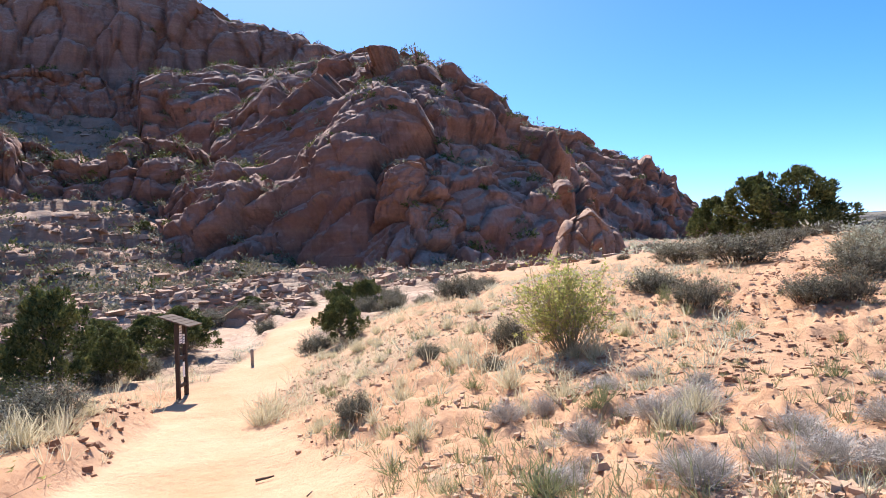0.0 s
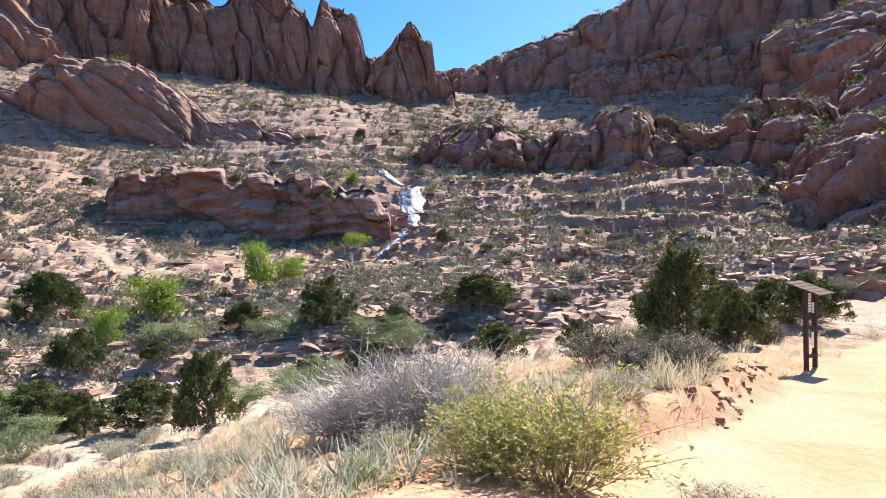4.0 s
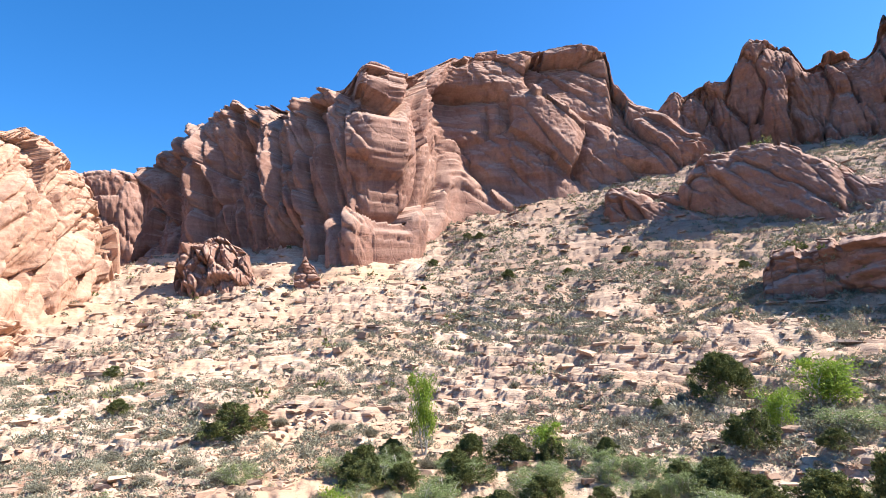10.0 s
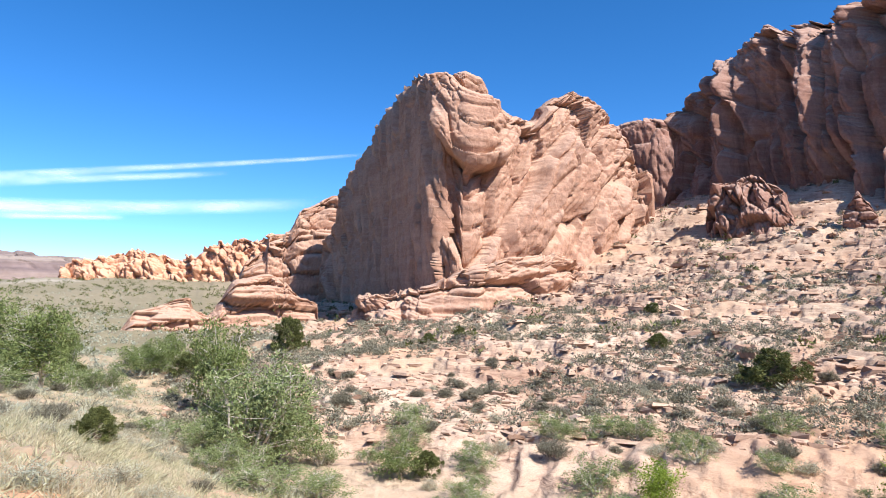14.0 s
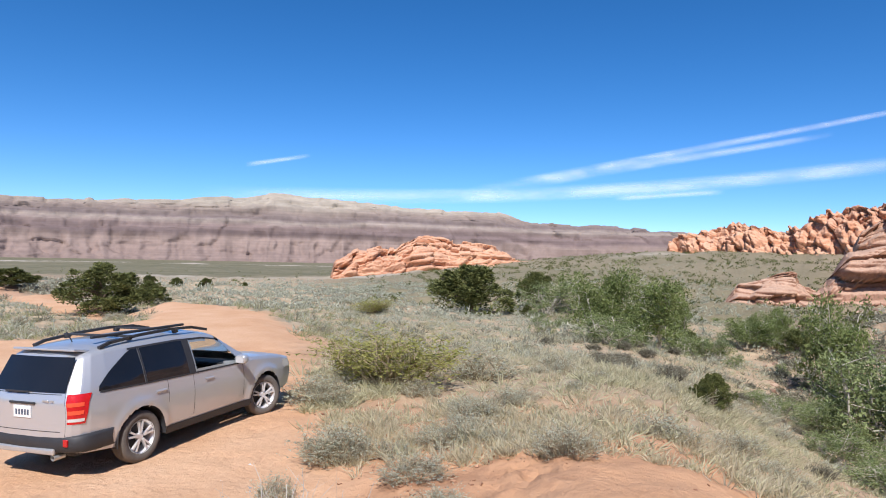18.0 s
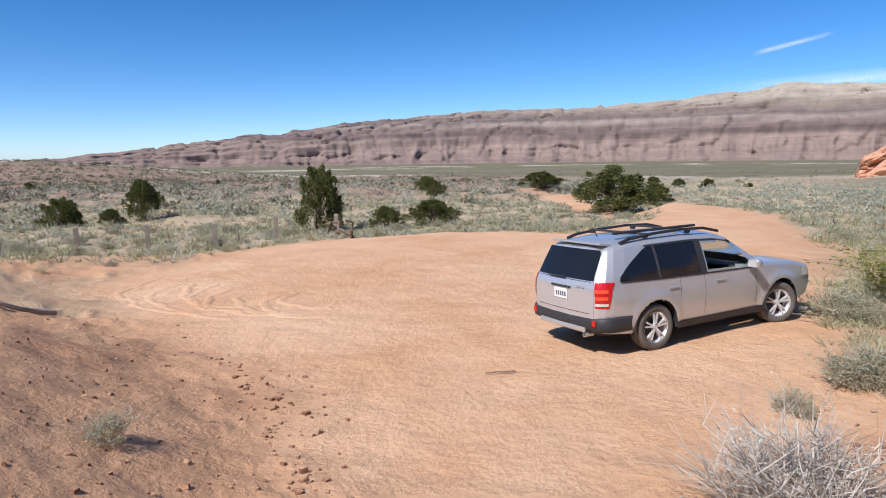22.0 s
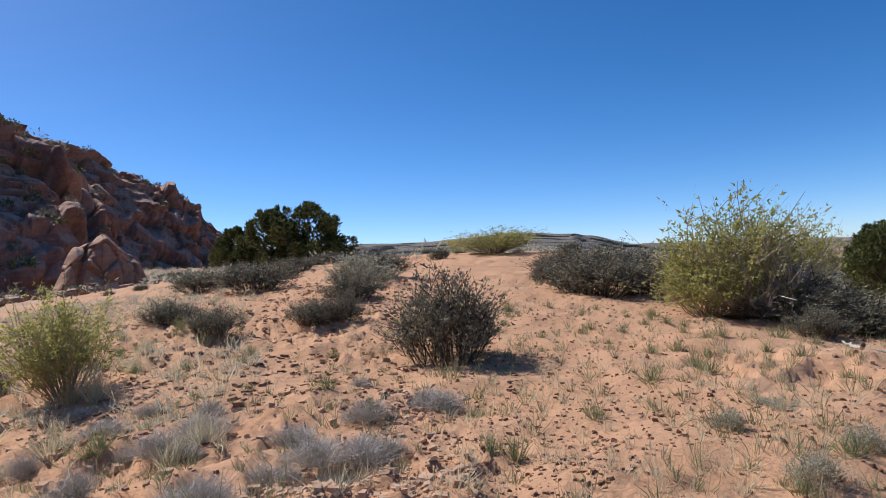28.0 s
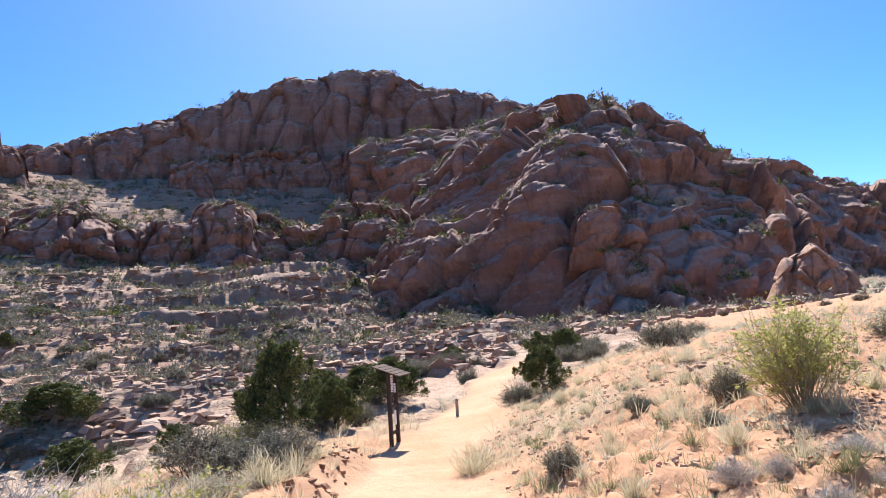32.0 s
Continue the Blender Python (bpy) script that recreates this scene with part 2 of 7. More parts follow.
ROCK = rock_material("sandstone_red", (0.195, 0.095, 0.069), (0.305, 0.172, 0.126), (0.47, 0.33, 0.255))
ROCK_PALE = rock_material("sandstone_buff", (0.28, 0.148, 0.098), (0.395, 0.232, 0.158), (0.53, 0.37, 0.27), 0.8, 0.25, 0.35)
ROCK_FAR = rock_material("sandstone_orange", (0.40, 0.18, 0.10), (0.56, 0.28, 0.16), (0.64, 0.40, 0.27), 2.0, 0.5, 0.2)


def ground_material():
    """Sand, trampled sand, slickrock and litter, told apart by the painted ground plan."""
    k = Nodes("ground_sand_and_rock")
    r, g, b = k.attr("cover")[:3]
    fine = k.noise(9.0, 8, 0.7)
    mid = k.noise(0.9, 6, 0.6)
    big = k.noise(0.05, 5, 0.6)
    grit = k.voronoi(26.0)
    sand = k.mix(mid, (0.52, 0.28, 0.15), (0.65, 0.395, 0.235))
    sand = k.mix(k.math("MULTIPLY", k.ramp(grit, [(0.0, 1.0), (0.25, 0.0)]), k.ramp(mid, [(0.45, 0.0), (0.6, 0.6)])), sand, (0.32, 0.17, 0.10))
    sand = k.mix(k.ramp(k.noise(0.55, 7, 0.72), [(0.53, 0.0), (0.66, 0.55)]), sand, (0.30, 0.155, 0.09))
    bare = k.mix(k.ramp(k.noise(0.35, 5, 0.6), [(0.3, 0.0), (0.7, 1.0)]), (0.575, 0.32, 0.175), (0.69, 0.445, 0.28))
    bare = k.mix(0.35, bare, k.ramp(fine, [(0.3, 0.4), (0.7, 0.65)]), "OVERLAY")
    bed = k.noise(1.0, 6, 0.7, k.coords(0.25, 0.25, 2.2), 0.5)
    rock = k.mix(k.ramp(big, [(0.35, 0.0), (0.65, 1.0)]), (0.46, 0.31, 0.215), (0.62, 0.465, 0.345))
    rock = k.mix(k.ramp(bed, [(0.32, 0.7), (0.5, 0.0)]), rock, (0.36, 0.215, 0.15))
    rock = k.mix(0.5, rock, k.ramp(fine, [(0.25, 0.35), (0.75, 0.75)]), "OVERLAY")
    # steep risers: redder fresh rock, darkened further by shade painted into the colour
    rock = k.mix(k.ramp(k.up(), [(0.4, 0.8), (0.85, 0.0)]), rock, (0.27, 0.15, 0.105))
    seam = k.noise(1.0, 5, 0.7, k.coords(0.45, 0.45, 4.5), 0.6)
    rock = k.mix(k.ramp(seam, [(0.36, 0.75), (0.43, 0.0)]), rock, (0.23, 0.13, 0.09))
    rock = k.mix(k.ramp(k.noise(0.6, 7, 0.75, None, 0.4), [(0.50, 0.0), (0.62, 0.55)]), rock, (0.34, 0.215, 0.145))
    litter = k.mix(k.ramp(mid, [(0.35, 0.0), (0.65, 1.0)]), (0.29, 0.26, 0.18), (0.47, 0.415, 0.295))
    c = k.mix(r, sand, bare)
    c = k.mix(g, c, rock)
    c = k.mix(k.math("MULTIPLY", b, k.ramp(k.noise(1.7, 6, 0.7), [(0.35, 0.55), (0.6, 1.0)])), c, litter)
    vg, vp, vs = k.attr("valley")[:3]
    worn = k.mix(k.ramp(k.noise(0.11, 6, 0.65), [(0.35, 0.0), (0.68, 1.0)]), (0.225, 0.135, 0.10), (0.36, 0.255, 0.195))
    c = k.mix(vs, c, worn)
    field = k.mix(k.ramp(k.noise(0.012, 5, 0.6), [(0.35, 0.0), (0.65, 1.0)]), (0.15, 0.145, 0.085), (0.235, 0.205, 0.13))
    c = k.mix(vg, c, field)
    c = k.mix(vp, c, (0.50, 0.44, 0.36))
    n = k.bump(mid, 0.5, 0.25)
    n = k.bump(fine, 0.7, 0.06, n)
    n = k.bump(k.math("MULTIPLY", bed, g), 0.9, 0.35, n)
    return k.done(c, 0.95, 0, n, 0.12)


GROUND = ground_material()


def leaf_material(name, a, b, through=0.25):
    k = Nodes(name)
    c = k.mix(k.rand(True), a, b)
    c = k.mix(0.4, c, k.ramp(k.noise(3.0, 3), [(0.3, 0.3), (0.7, 0.7)]), "OVERLAY")
    k.done(c, 0.7, 0, None, 0.2)
    tr = k.n.new("ShaderNodeBsdfTranslucent")
    k.l.new(c, tr.inputs["Color"])
    mx = k.n.new("ShaderNodeMixShader")
    mx.inputs[0].default_value = through
    k.l.new(k.b.outputs[0], mx.inputs[1])
    k.l.new(tr.outputs[0], mx.inputs[2])
    k.l.new(mx.outputs[0], k.out.inputs[0])
    return k.m


JUNIPER = leaf_material("juniper_green", (0.06, 0.075, 0.024), (0.20, 0.21, 0.07), 0.2)
RABBIT = leaf_material("rabbitbrush_green", (0.32, 0.33, 0.095), (0.53, 0.51, 0.18), 0.5)
SAGE = leaf_material("sage_grey", (0.37, 0.38, 0.28), (0.58, 0.58, 0.45), 0.4)
BLACKBRUSH = leaf_material("blackbrush_grey", (0.16, 0.15, 0.105), (0.31, 0.295, 0.21), 0.2)
PALEBRUSH = leaf_material("pale_brush", (0.40, 0.385, 0.24), (0.62, 0.58, 0.38), 0.4)
DRYGRASS = leaf_material("dry_grass", (0.52, 0.46, 0.30), (0.72, 0.65, 0.46), 0.5)
GREENGRASS = leaf_material("green_grass", (0.22, 0.24, 0.11), (0.39, 0.385, 0.205), 0.3)
COTTONWOOD = leaf_material("cottonwood_green", (0.16, 0.25, 0.03), (0.33, 0.42, 0.07), 0.4)
ASH = leaf_material("wash_tree_green", (0.12, 0.165, 0.05), (0.25, 0.29, 0.105), 0.3)
WILLOW = leaf_material("streamside_green", (0.16, 0.21, 0.08), (0.30, 0.34, 0.15), 0.3)
DEADTWIG = leaf_material("dead_twigs", (0.36, 0.32, 0.27), (0.58, 0.53, 0.46), 0.05)


def plain(name, color, rough=0.6, metal=0.0, grain=8.0, amount=0.25, spec=0.4):
    k = Nodes(name)
    n1 = k.noise(grain, 6, 0.65)
    n2 = k.noise(grain * 0.15, 4, 0.6)
    c = k.mix(amount, color, k.ramp(n1, [(0.3, 0.3), (0.7, 0.7)]), "OVERLAY")
    c = k.mix(amount, c, k.ramp(n2, [(0.3, 0.35), (0.7, 0.65)]), "OVERLAY")
    rr = k.math("ADD", k.math("MULTIPLY", n1, 0.2), rough - 0.1)
    return k.done(c, rr, metal, k.bump(n1, 0.15, 0.01), spec)


BARK = plain("grey_bark", (0.20, 0.155, 0.115), 0.95, 0, 12, 0.6, 0.1)
PALE_BARK = plain("pale_bark", (0.55, 0.50, 0.42), 0.9, 0, 9, 0.5, 0.1)
POST_WOOD = plain("weathered_post", (0.30, 0.26, 0.22), 0.9, 0, 18, 0.6, 0.1)
ROOF_WOOD = plain("weathered_roof_boards", (0.15, 0.11, 0.085), 0.9, 0, 18, 0.6, 0.1)
SIGN_WOOD = plain("dark_sign_wood", (0.055, 0.04, 0.032), 0.8, 0, 20, 0.5, 0.2)

# ---- the lie of the land: ring heights round the viewpoint, every 15 degrees of bearing ----
BEARINGS = np.arange(0, 360, 15)
RINGS = (0.3, 4, 9, 18, 35, 60, 90, 125, 170, 230, 500, 1500, 5600)
H0 = (0,) * 24
H1 = (-0.1, -0.45, -0.5, -0.25, -0.2, -0.3, -0.4, -0.4, -0.4, -0.4, -0.4, -0.35, -0.3, -0.35, -0.7, -1, -1, -0.6, -0.2, 0, 0, 0, 0, 0)
H2 = (-0.2, -1, -1, -0.9, -1, -1.6, -1.9, -2, -2, -2, -2.2, -1.7, -0.9, -0.95, -1.25, -1.35, -1.4, -1.3, -0.5, 0.05, 0.2, 0.25, 0.3, 0.2)
H3 = (0.4, -1.05, -1.2, -1.9, -2.6, -3.6, -4.2, -4.3, -4.5, -4.3, -4.6, -4, -1.7, -1.5, -1.55, -1.7, -1.8, -1.9, -1.5, -0.3, 0.5, 1, 1.3, 1)
H4 = (0.2, -0.8, -1.6, -3.1, -4.6, -5.8, -6.6, -6.8, -7, -7.3, -7.4, -6.6, -3.7, -3, -2.4, -2.5, -2.6, -2.7, -2.6, -1.8, 0.7, 2, 2, 1.3)
H5 = (0.4, 0.7, 0.3, -0, -2.2, -3.7, -4.2, -4.3, -4.8, -5.7, -6.1, -6.2, -4.8, -4.2, -3.7, -3.7, -3.6, -3.6, -3.4, -2.4, 0.6, 1.9, 1.9, 1.2)
H6 = (0.4, 1.8, 5.1, 5.3, 1.9, 3, 3.5, 3, 2.1, 0.3, -3.2, -5.3, -5.9, -5.3, -4.4, -3.9, -3.7, -3.5, -3.2, -2.5, 0.4, 1.8, 1.9, 0.8)
H7 = (6.6, 7.5, 14.2, 15.8, 19.3, 18.2, 17, 15.3, 13.7, 7.2, -1.7, -4.9, -6.2, -6, -5.8, -5.2, -4.9, -4.7, -4.2, -3.3, 0.3, 1.8, 2.2, 2.5)
H8 = (23.5, 25.4, 29.1, 30.5, 38.8, 41.9, 42, 35.1, 30.2, 19.5, 2.9, -4.4, -5.5, -6.4, -7.1, -6.7, -6.4, -5.9, -5.2, -4.1, -0.2, 1.5, 3.1, 6.4)
H9 = (34.8, 54.6, 58.1, 53.4, 56.4, 57.2, 56, 48.8, 37.6, 26.6, 5.9, -2.6, -3.8, -6.6, -9.1, -8.9, -8.4, -7.4, -5.2, -3.8, -0.6, 1.4, 3.1, 10.6)
H10 = (25.2, 45, 44.5, 43.7, 42.6, 41.3, 40, 38.7, 37.4, 26.3, 15.5, 13, 8.8, -3, -14.5, -15.7, -14.6, -12.5, -1.8, 1.2, -1.0, -0.3, 4.5, 10)
H11 = (20, 40, 40, 40, 40, 40, 40, 40, 40, 30, 20, 18, 0, -25, -30, -32, -34, -34, -34, -28, -14, 0, 5, 10)
H12 = (20, 30, 30, 30, 30, 30, 30, 30, 30, 30, 0, -30, -55, -58, -60, -60, -60, -60, -60, -55, -30, 0, 10, 15)
RING_Z = np.array([H0, H1, H2, H3, H4, H5, H6, H7, H8, H9, H10, H11, H12], float)
RING_S = np.log(np.array(RINGS))


def catmull(p0, p1, p2, p3, t):
    return 0.5 * (2 * p1 + (p2 - p0) * t + (2 * p0 - 5 * p1 + 4 * p2 - p3) * t * t + (3 * p1 - p0 - 3 * p2 + p3) * t ** 3)


def base_height(r, b):
    q = (b % 360) / 15.0
    i = np.floor(q).astype(int) % 24
    t = q - np.floor(q)
    s = np.log(np.maximum(r, 0.3))
    j = np.clip(np.searchsorted(RING_S, s, side="right") - 1, 0, len(RING_S) - 2)
    u = np.clip((s - RING_S[j]) / (RING_S[j + 1] - RING_S[j]), 0, 1)

    def col(jj):
        jj = np.clip(jj, 0, len(RING_S) - 1)
        return catmull(RING_Z[jj, (i - 1) % 24], RING_Z[jj, i], RING_Z[jj, (i + 1) % 24], RING_Z[jj, (i + 2) % 24], t)
    z1, z2 = col(j), col(j + 1)
    m1 = (z2 - col(j - 1)) / (RING_S[j + 1] - RING_S[np.maximum(j - 1, 0)])
    m2 = (col(j + 2) - z1) / (RING_S[np.minimum(j + 2, len(RING_S) - 1)] - RING_S[j])
    d = RING_S[j + 1] - RING_S[j]
    u2, u3 = u * u, u ** 3
    return (2 * u3 - 3 * u2 + 1) * z1 + (u3 - 2 * u2 + u) * m1 * d * 0.8 + (3 * u2 - 2 * u3) * z2 + (u3 - u2) * m2 * d * 0.8


def near_line(x, y, pts):
    """Distance to a line through the given (bearing, distance) points."""
    best = np.full(np.shape(x), 1e9)
    P = [at(b, d) for b, d in pts]
    for a, c in zip(P[:-1], P[1:]):
        ex, ey = c.x - a.x, c.y - a.y
        k = np.clip(((x - a.x) * ex + (y - a.y) * ey) / (ex * ex + ey * ey), 0, 1)
        best = np.minimum(best, np.hypot(x - a.x - k * ex, y - a.y - k * ey))
    return best


def inside(x, y, pts):
    P = [at(b, d) for b, d in pts]
    hit = np.zeros(np.shape(x), bool)
    for a, c in zip(P, P[1:] + P[:1]):
        cross = (a.y > y) != (c.y > y)
        with np.errstate(divide="ignore", invalid="ignore"):
            xx = (c.x - a.x) * (y - a.y) / (c.y - a.y) + a.x
        hit ^= cross & (x < xx)
    return hit


LOT = ((208.3, 8.4), (209.6, 11.5), (211, 19.5), (213.1, 30.4), (215.5, 40.2), (221.2, 52), (222.1, 36.7), (229.1, 28.8), (240.5, 31.6), (251.7, 30.1), (257.7, 27.9), (265, 23.7), (268.5, 20.9), (267.5, 18.4), (265.1, 15), (260.4, 11.7), (255.9, 9.5), (251.6, 7.7), (247, 5), (225, 5), (214, 5.8))
ROAD = ((213, 24), (216.5, 36), (221.5, 44), (228, 65), (233, 95))
TRAIL = ((40, 4), (23, 6), (21, 9.5), (20, 13), (16.2, 18), (13.8, 24), (11.6, 31), (8, 36))
BANK = ((42, 8.6), (34, 10.6), (27.3, 12.9))
WASH = ((20, 48), (45, 40), (62, 38), (84, 41), (105, 33), (125, 30), (145, 32), (160, 38), (172, 52), (185, 75), (196, 110))


def signed(x, y, pts):
    d = near_line(x, y, pts + pts[:1])
    return np.where(inside(x, y, pts), -d, d)


def plan(x, y):
    """Height and cover (bare sand, rock, litter) of the ground at x, y."""
    r = np.hypot(x, y)
    b = np.degrees(np.arctan2(-x, y)) % 360
    z = base_height(r, b)
    wob = fbm(x * 0.5, y * 0.5, 0 * x, 3, 5) * 0.6
    edge = signed(x, y, LOT)
    lot = 1 - smooth(-0.5, 0.9, edge + wob)
    level = 1 - smooth(-1.0, 4.5, edge + 0.5 * wob)
    road = (1 - smooth(1.5, 2.8, near_line(x, y, ROAD) + wob)) * smooth(15, 30, r)
    trail = 1 - smooth(0.7, 1.5, near_line(x, y, TRAIL) + wob * 0.7 - 0.9 * (1 - smooth(7, 13, r)))
    trail = trail * (1 - smooth(30, 35, r))
    z = z + (-1.4 - 0.04 * (x - 7.75) - 0.015 * (y + 9.1) - z) * level
    bare = np.maximum(np.maximum(lot, road), trail)
    # rocky side: the hill slopes across the wash
    side = smooth(18, 42, b) * (1 - smooth(158, 182, b))
    wash = near_line(x, y, WASH)
    far_side = smooth(30 - 8 * smooth(80, 95, b), 44 - 10 * smooth(80, 95, b), r)
    rocky = side * far_side
    rocky = np.maximum(rocky, smooth(-22, -14, (b + 180) % 360 - 180) * (b < 90) * smooth(20 - 4 * smooth(3, 9, b), 34 - 11 * smooth(3, 9, b), r))
    rocky = np.maximum(rocky, smooth(-22, -14, (b + 180) % 360 - 180) * (b > 270) * smooth(44, 60, r))
    patch = fbm(x * 0.06, y * 0.06, 0 * x, 4, 11)
    rock = rocky * (0.6 + 0.4 * smooth(-0.35, 0.05, patch + 0.12))
    steep = (1 - smooth(34, 48, np.abs((b + 180) % 360 - 180))) * smooth(55, 75, r) * rocky
    rock = rock * (1 - bare)
    # wash floor
    z = z - 1.1 * (1 - smooth(2, 9, wash)) * (r > 20)
    wl = (1 - smooth(1.5, 5, wash)) * (r > 20)
    # relief
    z = z + fbm(x * 1.3, y * 1.3, 0 * x, 4, 21) * (0.05 + 0.05 * (1 - bare)) * smooth(1.5, 4, r) * (1 - 0.6 * bare)
    z = z + fbm(x * 0.12, y * 0.12, 0 * x, 4, 31) * np.clip((r - 15) * 0.02, 0, 1.6) * (1 - lot) * (1 - 0.4 * road)
    h1 = fbm(x * 0.022, y * 0.022, 0 * x, 3, 41) * 6.0 + fbm(x * 0.11, y * 0.11, 0 * x, 3, 42) * 0.9
    z = z + fbm(x * 0.03, y * 0.03, 0 * x, 3, 43) * np.clip((r - 45) * 0.03, 0, 2.2) * rocky
    step_ = 1.9
    t1 = stairs(z + h1, step_, 0.72) - h1
    z = z + (t1 - z) * rock * smooth(45, 60, r) * 0.65
    big = stairs(z + h1, 3.0, 0.55) - h1 + 1.5 * ridged(x * 0.09, y * 0.09, 0 * x, 3, 57)
    z = z + (big - z) * steep
    h2 = fbm(x * 0.045, y * 0.045, 0 * x, 3, 45) * 2.0 + fbm(x * 0.3, y * 0.3, 0 * x, 3, 46) * 0.35 - 0.06 * x + 0.16 * y
    z = z + (stairs(z + h2, 0.6, 0.62) - h2 - z) * rock * 0.95
    z = z + ridged(x * 0.35, y * 0.35, 0 * x, 3, 51) * 0.12 * rock
    # the raised bank beside the trail, cut by it
    z = z + 0.42 * (1 - smooth(0.7, 1.5, near_line(x, y, BANK) + 0.5 * wob)) * (1 - bare)
    # turning tracks on the lot
    c_ = at(246, 15)
    d_ = np.hypot(x - c_.x, y - c_.y)
    turn = np.exp(-((d_ - 7.5) / 1.8) ** 2) * smooth(-0.2, 0.5, ((x - c_.x) * 0.45 + (y - c_.y) * 0.9) / np.maximum(d_, 0.1)) * lot
    z = z + turn * 0.03 * np.sin(d_ * 9.0 + 1.5 * fbm(x * 0.4, y * 0.4, 0 * x, 2, 47))
    # trampled sand
    z = z + lot * 0.022 * fbm(x * 2.6, y * 2.6, 0 * x, 2, 49) * (1 - smooth(9, 16, r))
    # eroded crust on the near banks
    crust = smooth(-0.05, 0.25, fbm(x * 0.35, y * 0.35, 0 * x, 3, 61)) * (1 - bare) * (r < 60) * smooth(2.5, 5, r)
    z = z + crust * 0.13 * ridged(x * 2.2, y * 2.2, 0 * x, 3, 71)
    flaky = crust * smooth(280, 300, b) + crust * (b < 30)
    h3 = fbm(x * 1.1, y * 1.1, 0 * x, 3, 73) * 0.22
    z = z + (stairs(z + h3, 0.12, 0.6) - h3 - z) * np.clip(flaky, 0, 1) * 0.9 * (r < 30)
    litter = smooth(-0.1, 0.35, fbm(x * 0.15, y * 0.15, 0 * x, 4, 81)) * 0.5
    grassy = smooth(155, 172, b) * (1 - smooth(205, 214, b)) * smooth(9, 16, r)
    litter = np.maximum(litter, grassy * 0.9)
    plainside = smooth(185, 215, b) * (1 - smooth(285, 310, b)) * smooth(24, 34, r)
    litter = np.maximum(litter, plainside * 0.95)
    litter = np.maximum(litter, wl * 0.8) * (1 - bare) * (1 - 0.6 * rock)
    return z, bare, rock, litter


def ground_z(x, y):
    a = np.array([float(x)])
    return float(plan(a, np.array([float(y)]))[0][0])


def build_ground():
    s0 = np.linspace(math.log(0.02), math.log(2), 12, endpoint=False)
    s1 = np.linspace(math.log(2), math.log(45), 190, endpoint=False)
    s2 = np.linspace(math.log(45), math.log(215), 290, endpoint=False)
    s3 = np.linspace(math.log(215), math.log(4900), 56)
    rr = np.exp(np.concatenate([s0, s1, s2, s3]))
    # closer columns towards the rocky slopes
    bb = np.radians(np.concatenate([np.linspace(14, 174, 1260, endpoint=False), np.linspace(174, 374, 690, endpoint=False)]))
    nb = len(bb)
    B, R_ = np.meshgrid(bb, rr, indexing="ij")
    X, Y = -np.sin(B) * R_, np.cos(B) * R_
    Z, bare, rock, litter = plan(X.ravel(), Y.ravel())
    P = np.stack([X.ravel(), Y.ravel(), Z], -1).reshape(nb, len(rr), 3)
    P[:, 0, 2] = P[:, 0, 2].mean()
    me = grid_mesh("ground", P[:, ::-1], closed_u=True)
    cov = np.stack([bare, rock, litter, np.ones_like(bare)], -1).reshape(nb, len(rr), 4)[:, ::-1].reshape(-1)
    at_ = me.attributes.new("cover", "FLOAT_COLOR", "POINT")
    at_.data.foreach_set("color", cov.astype(np.float32))
    x, y = X.ravel(), Y.ravel()
    r = np.hypot(x, y)
    b = np.degrees(np.arctan2(-x, y)) % 360
    valley = smooth(180, 200, b) * (1 - smooth(300, 330, b)) * smooth(260, 520, r)
    valley = np.maximum(valley, smooth(158, 170, b) * (1 - smooth(204, 214, b)) * smooth(55, 95, r) * 0.75)
    band = np.sin(r / 260.0 + 2.0 * fbm(x / 500, y / 500, 0 * x, 3, 91)) + fbm(x / 160, y / 160, 0 * x, 3, 93)
    pale = valley * (r > 300) * smooth(0.9, 1.2, band) * (1 - smooth(2200, 3000, r))
    turn_ = (b + 180) % 360 - 180
    worn = smooth(222, 240, b) * (1 - smooth(296, 306, b)) * smooth(62, 95, r) * (1 - smooth(480, 620, r)) * 0.85
    worn = np.maximum(worn, smooth(-24, -14, turn_) * (1 - smooth(44, 75, turn_)) * smooth(52, 80, r) * (1 - smooth(400, 600, r)) * 0.4)
    worn = np.maximum(worn, smooth(40, 52, turn_) * (1 - smooth(98, 110, turn_)) * smooth(92, 112, r) * (1 - smooth(215, 260, r)) * 0.5)
    vc = np.stack([valley, pale, worn, 0 * r + 1], -1).reshape(nb, len(rr), 4)[:, ::-1].reshape(-1)
    me.attributes.new("valley", "FLOAT_COLOR", "POINT").data.foreach_set("color", vc.astype(np.float32))
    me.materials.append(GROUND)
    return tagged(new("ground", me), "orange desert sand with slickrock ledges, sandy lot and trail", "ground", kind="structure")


ground = build_ground()


# ---- rock masses ----
ROCK_SPOTS = []
def eased(pts, b, k):
    """Between the given points, level at each of them: steep sides, rounded tops."""
    xs = np.array([p[0] for p in pts])
    q = np.clip(np.searchsorted(xs, b, side="right") - 1, 0, len(xs) - 2)
    t = np.clip((b - xs[q]) / (xs[q + 1] - xs[q]), 0, 1)
    v = np.array([p[k] for p in pts], float)
    return v[q] + (v[q + 1] - v[q]) * (0.15 * t + 0.85 * t * t * (3 - 2 * t))


def interp(pts, b, k):
    return np.interp(b, [p[0] for p in pts], [p[k] for p in pts])


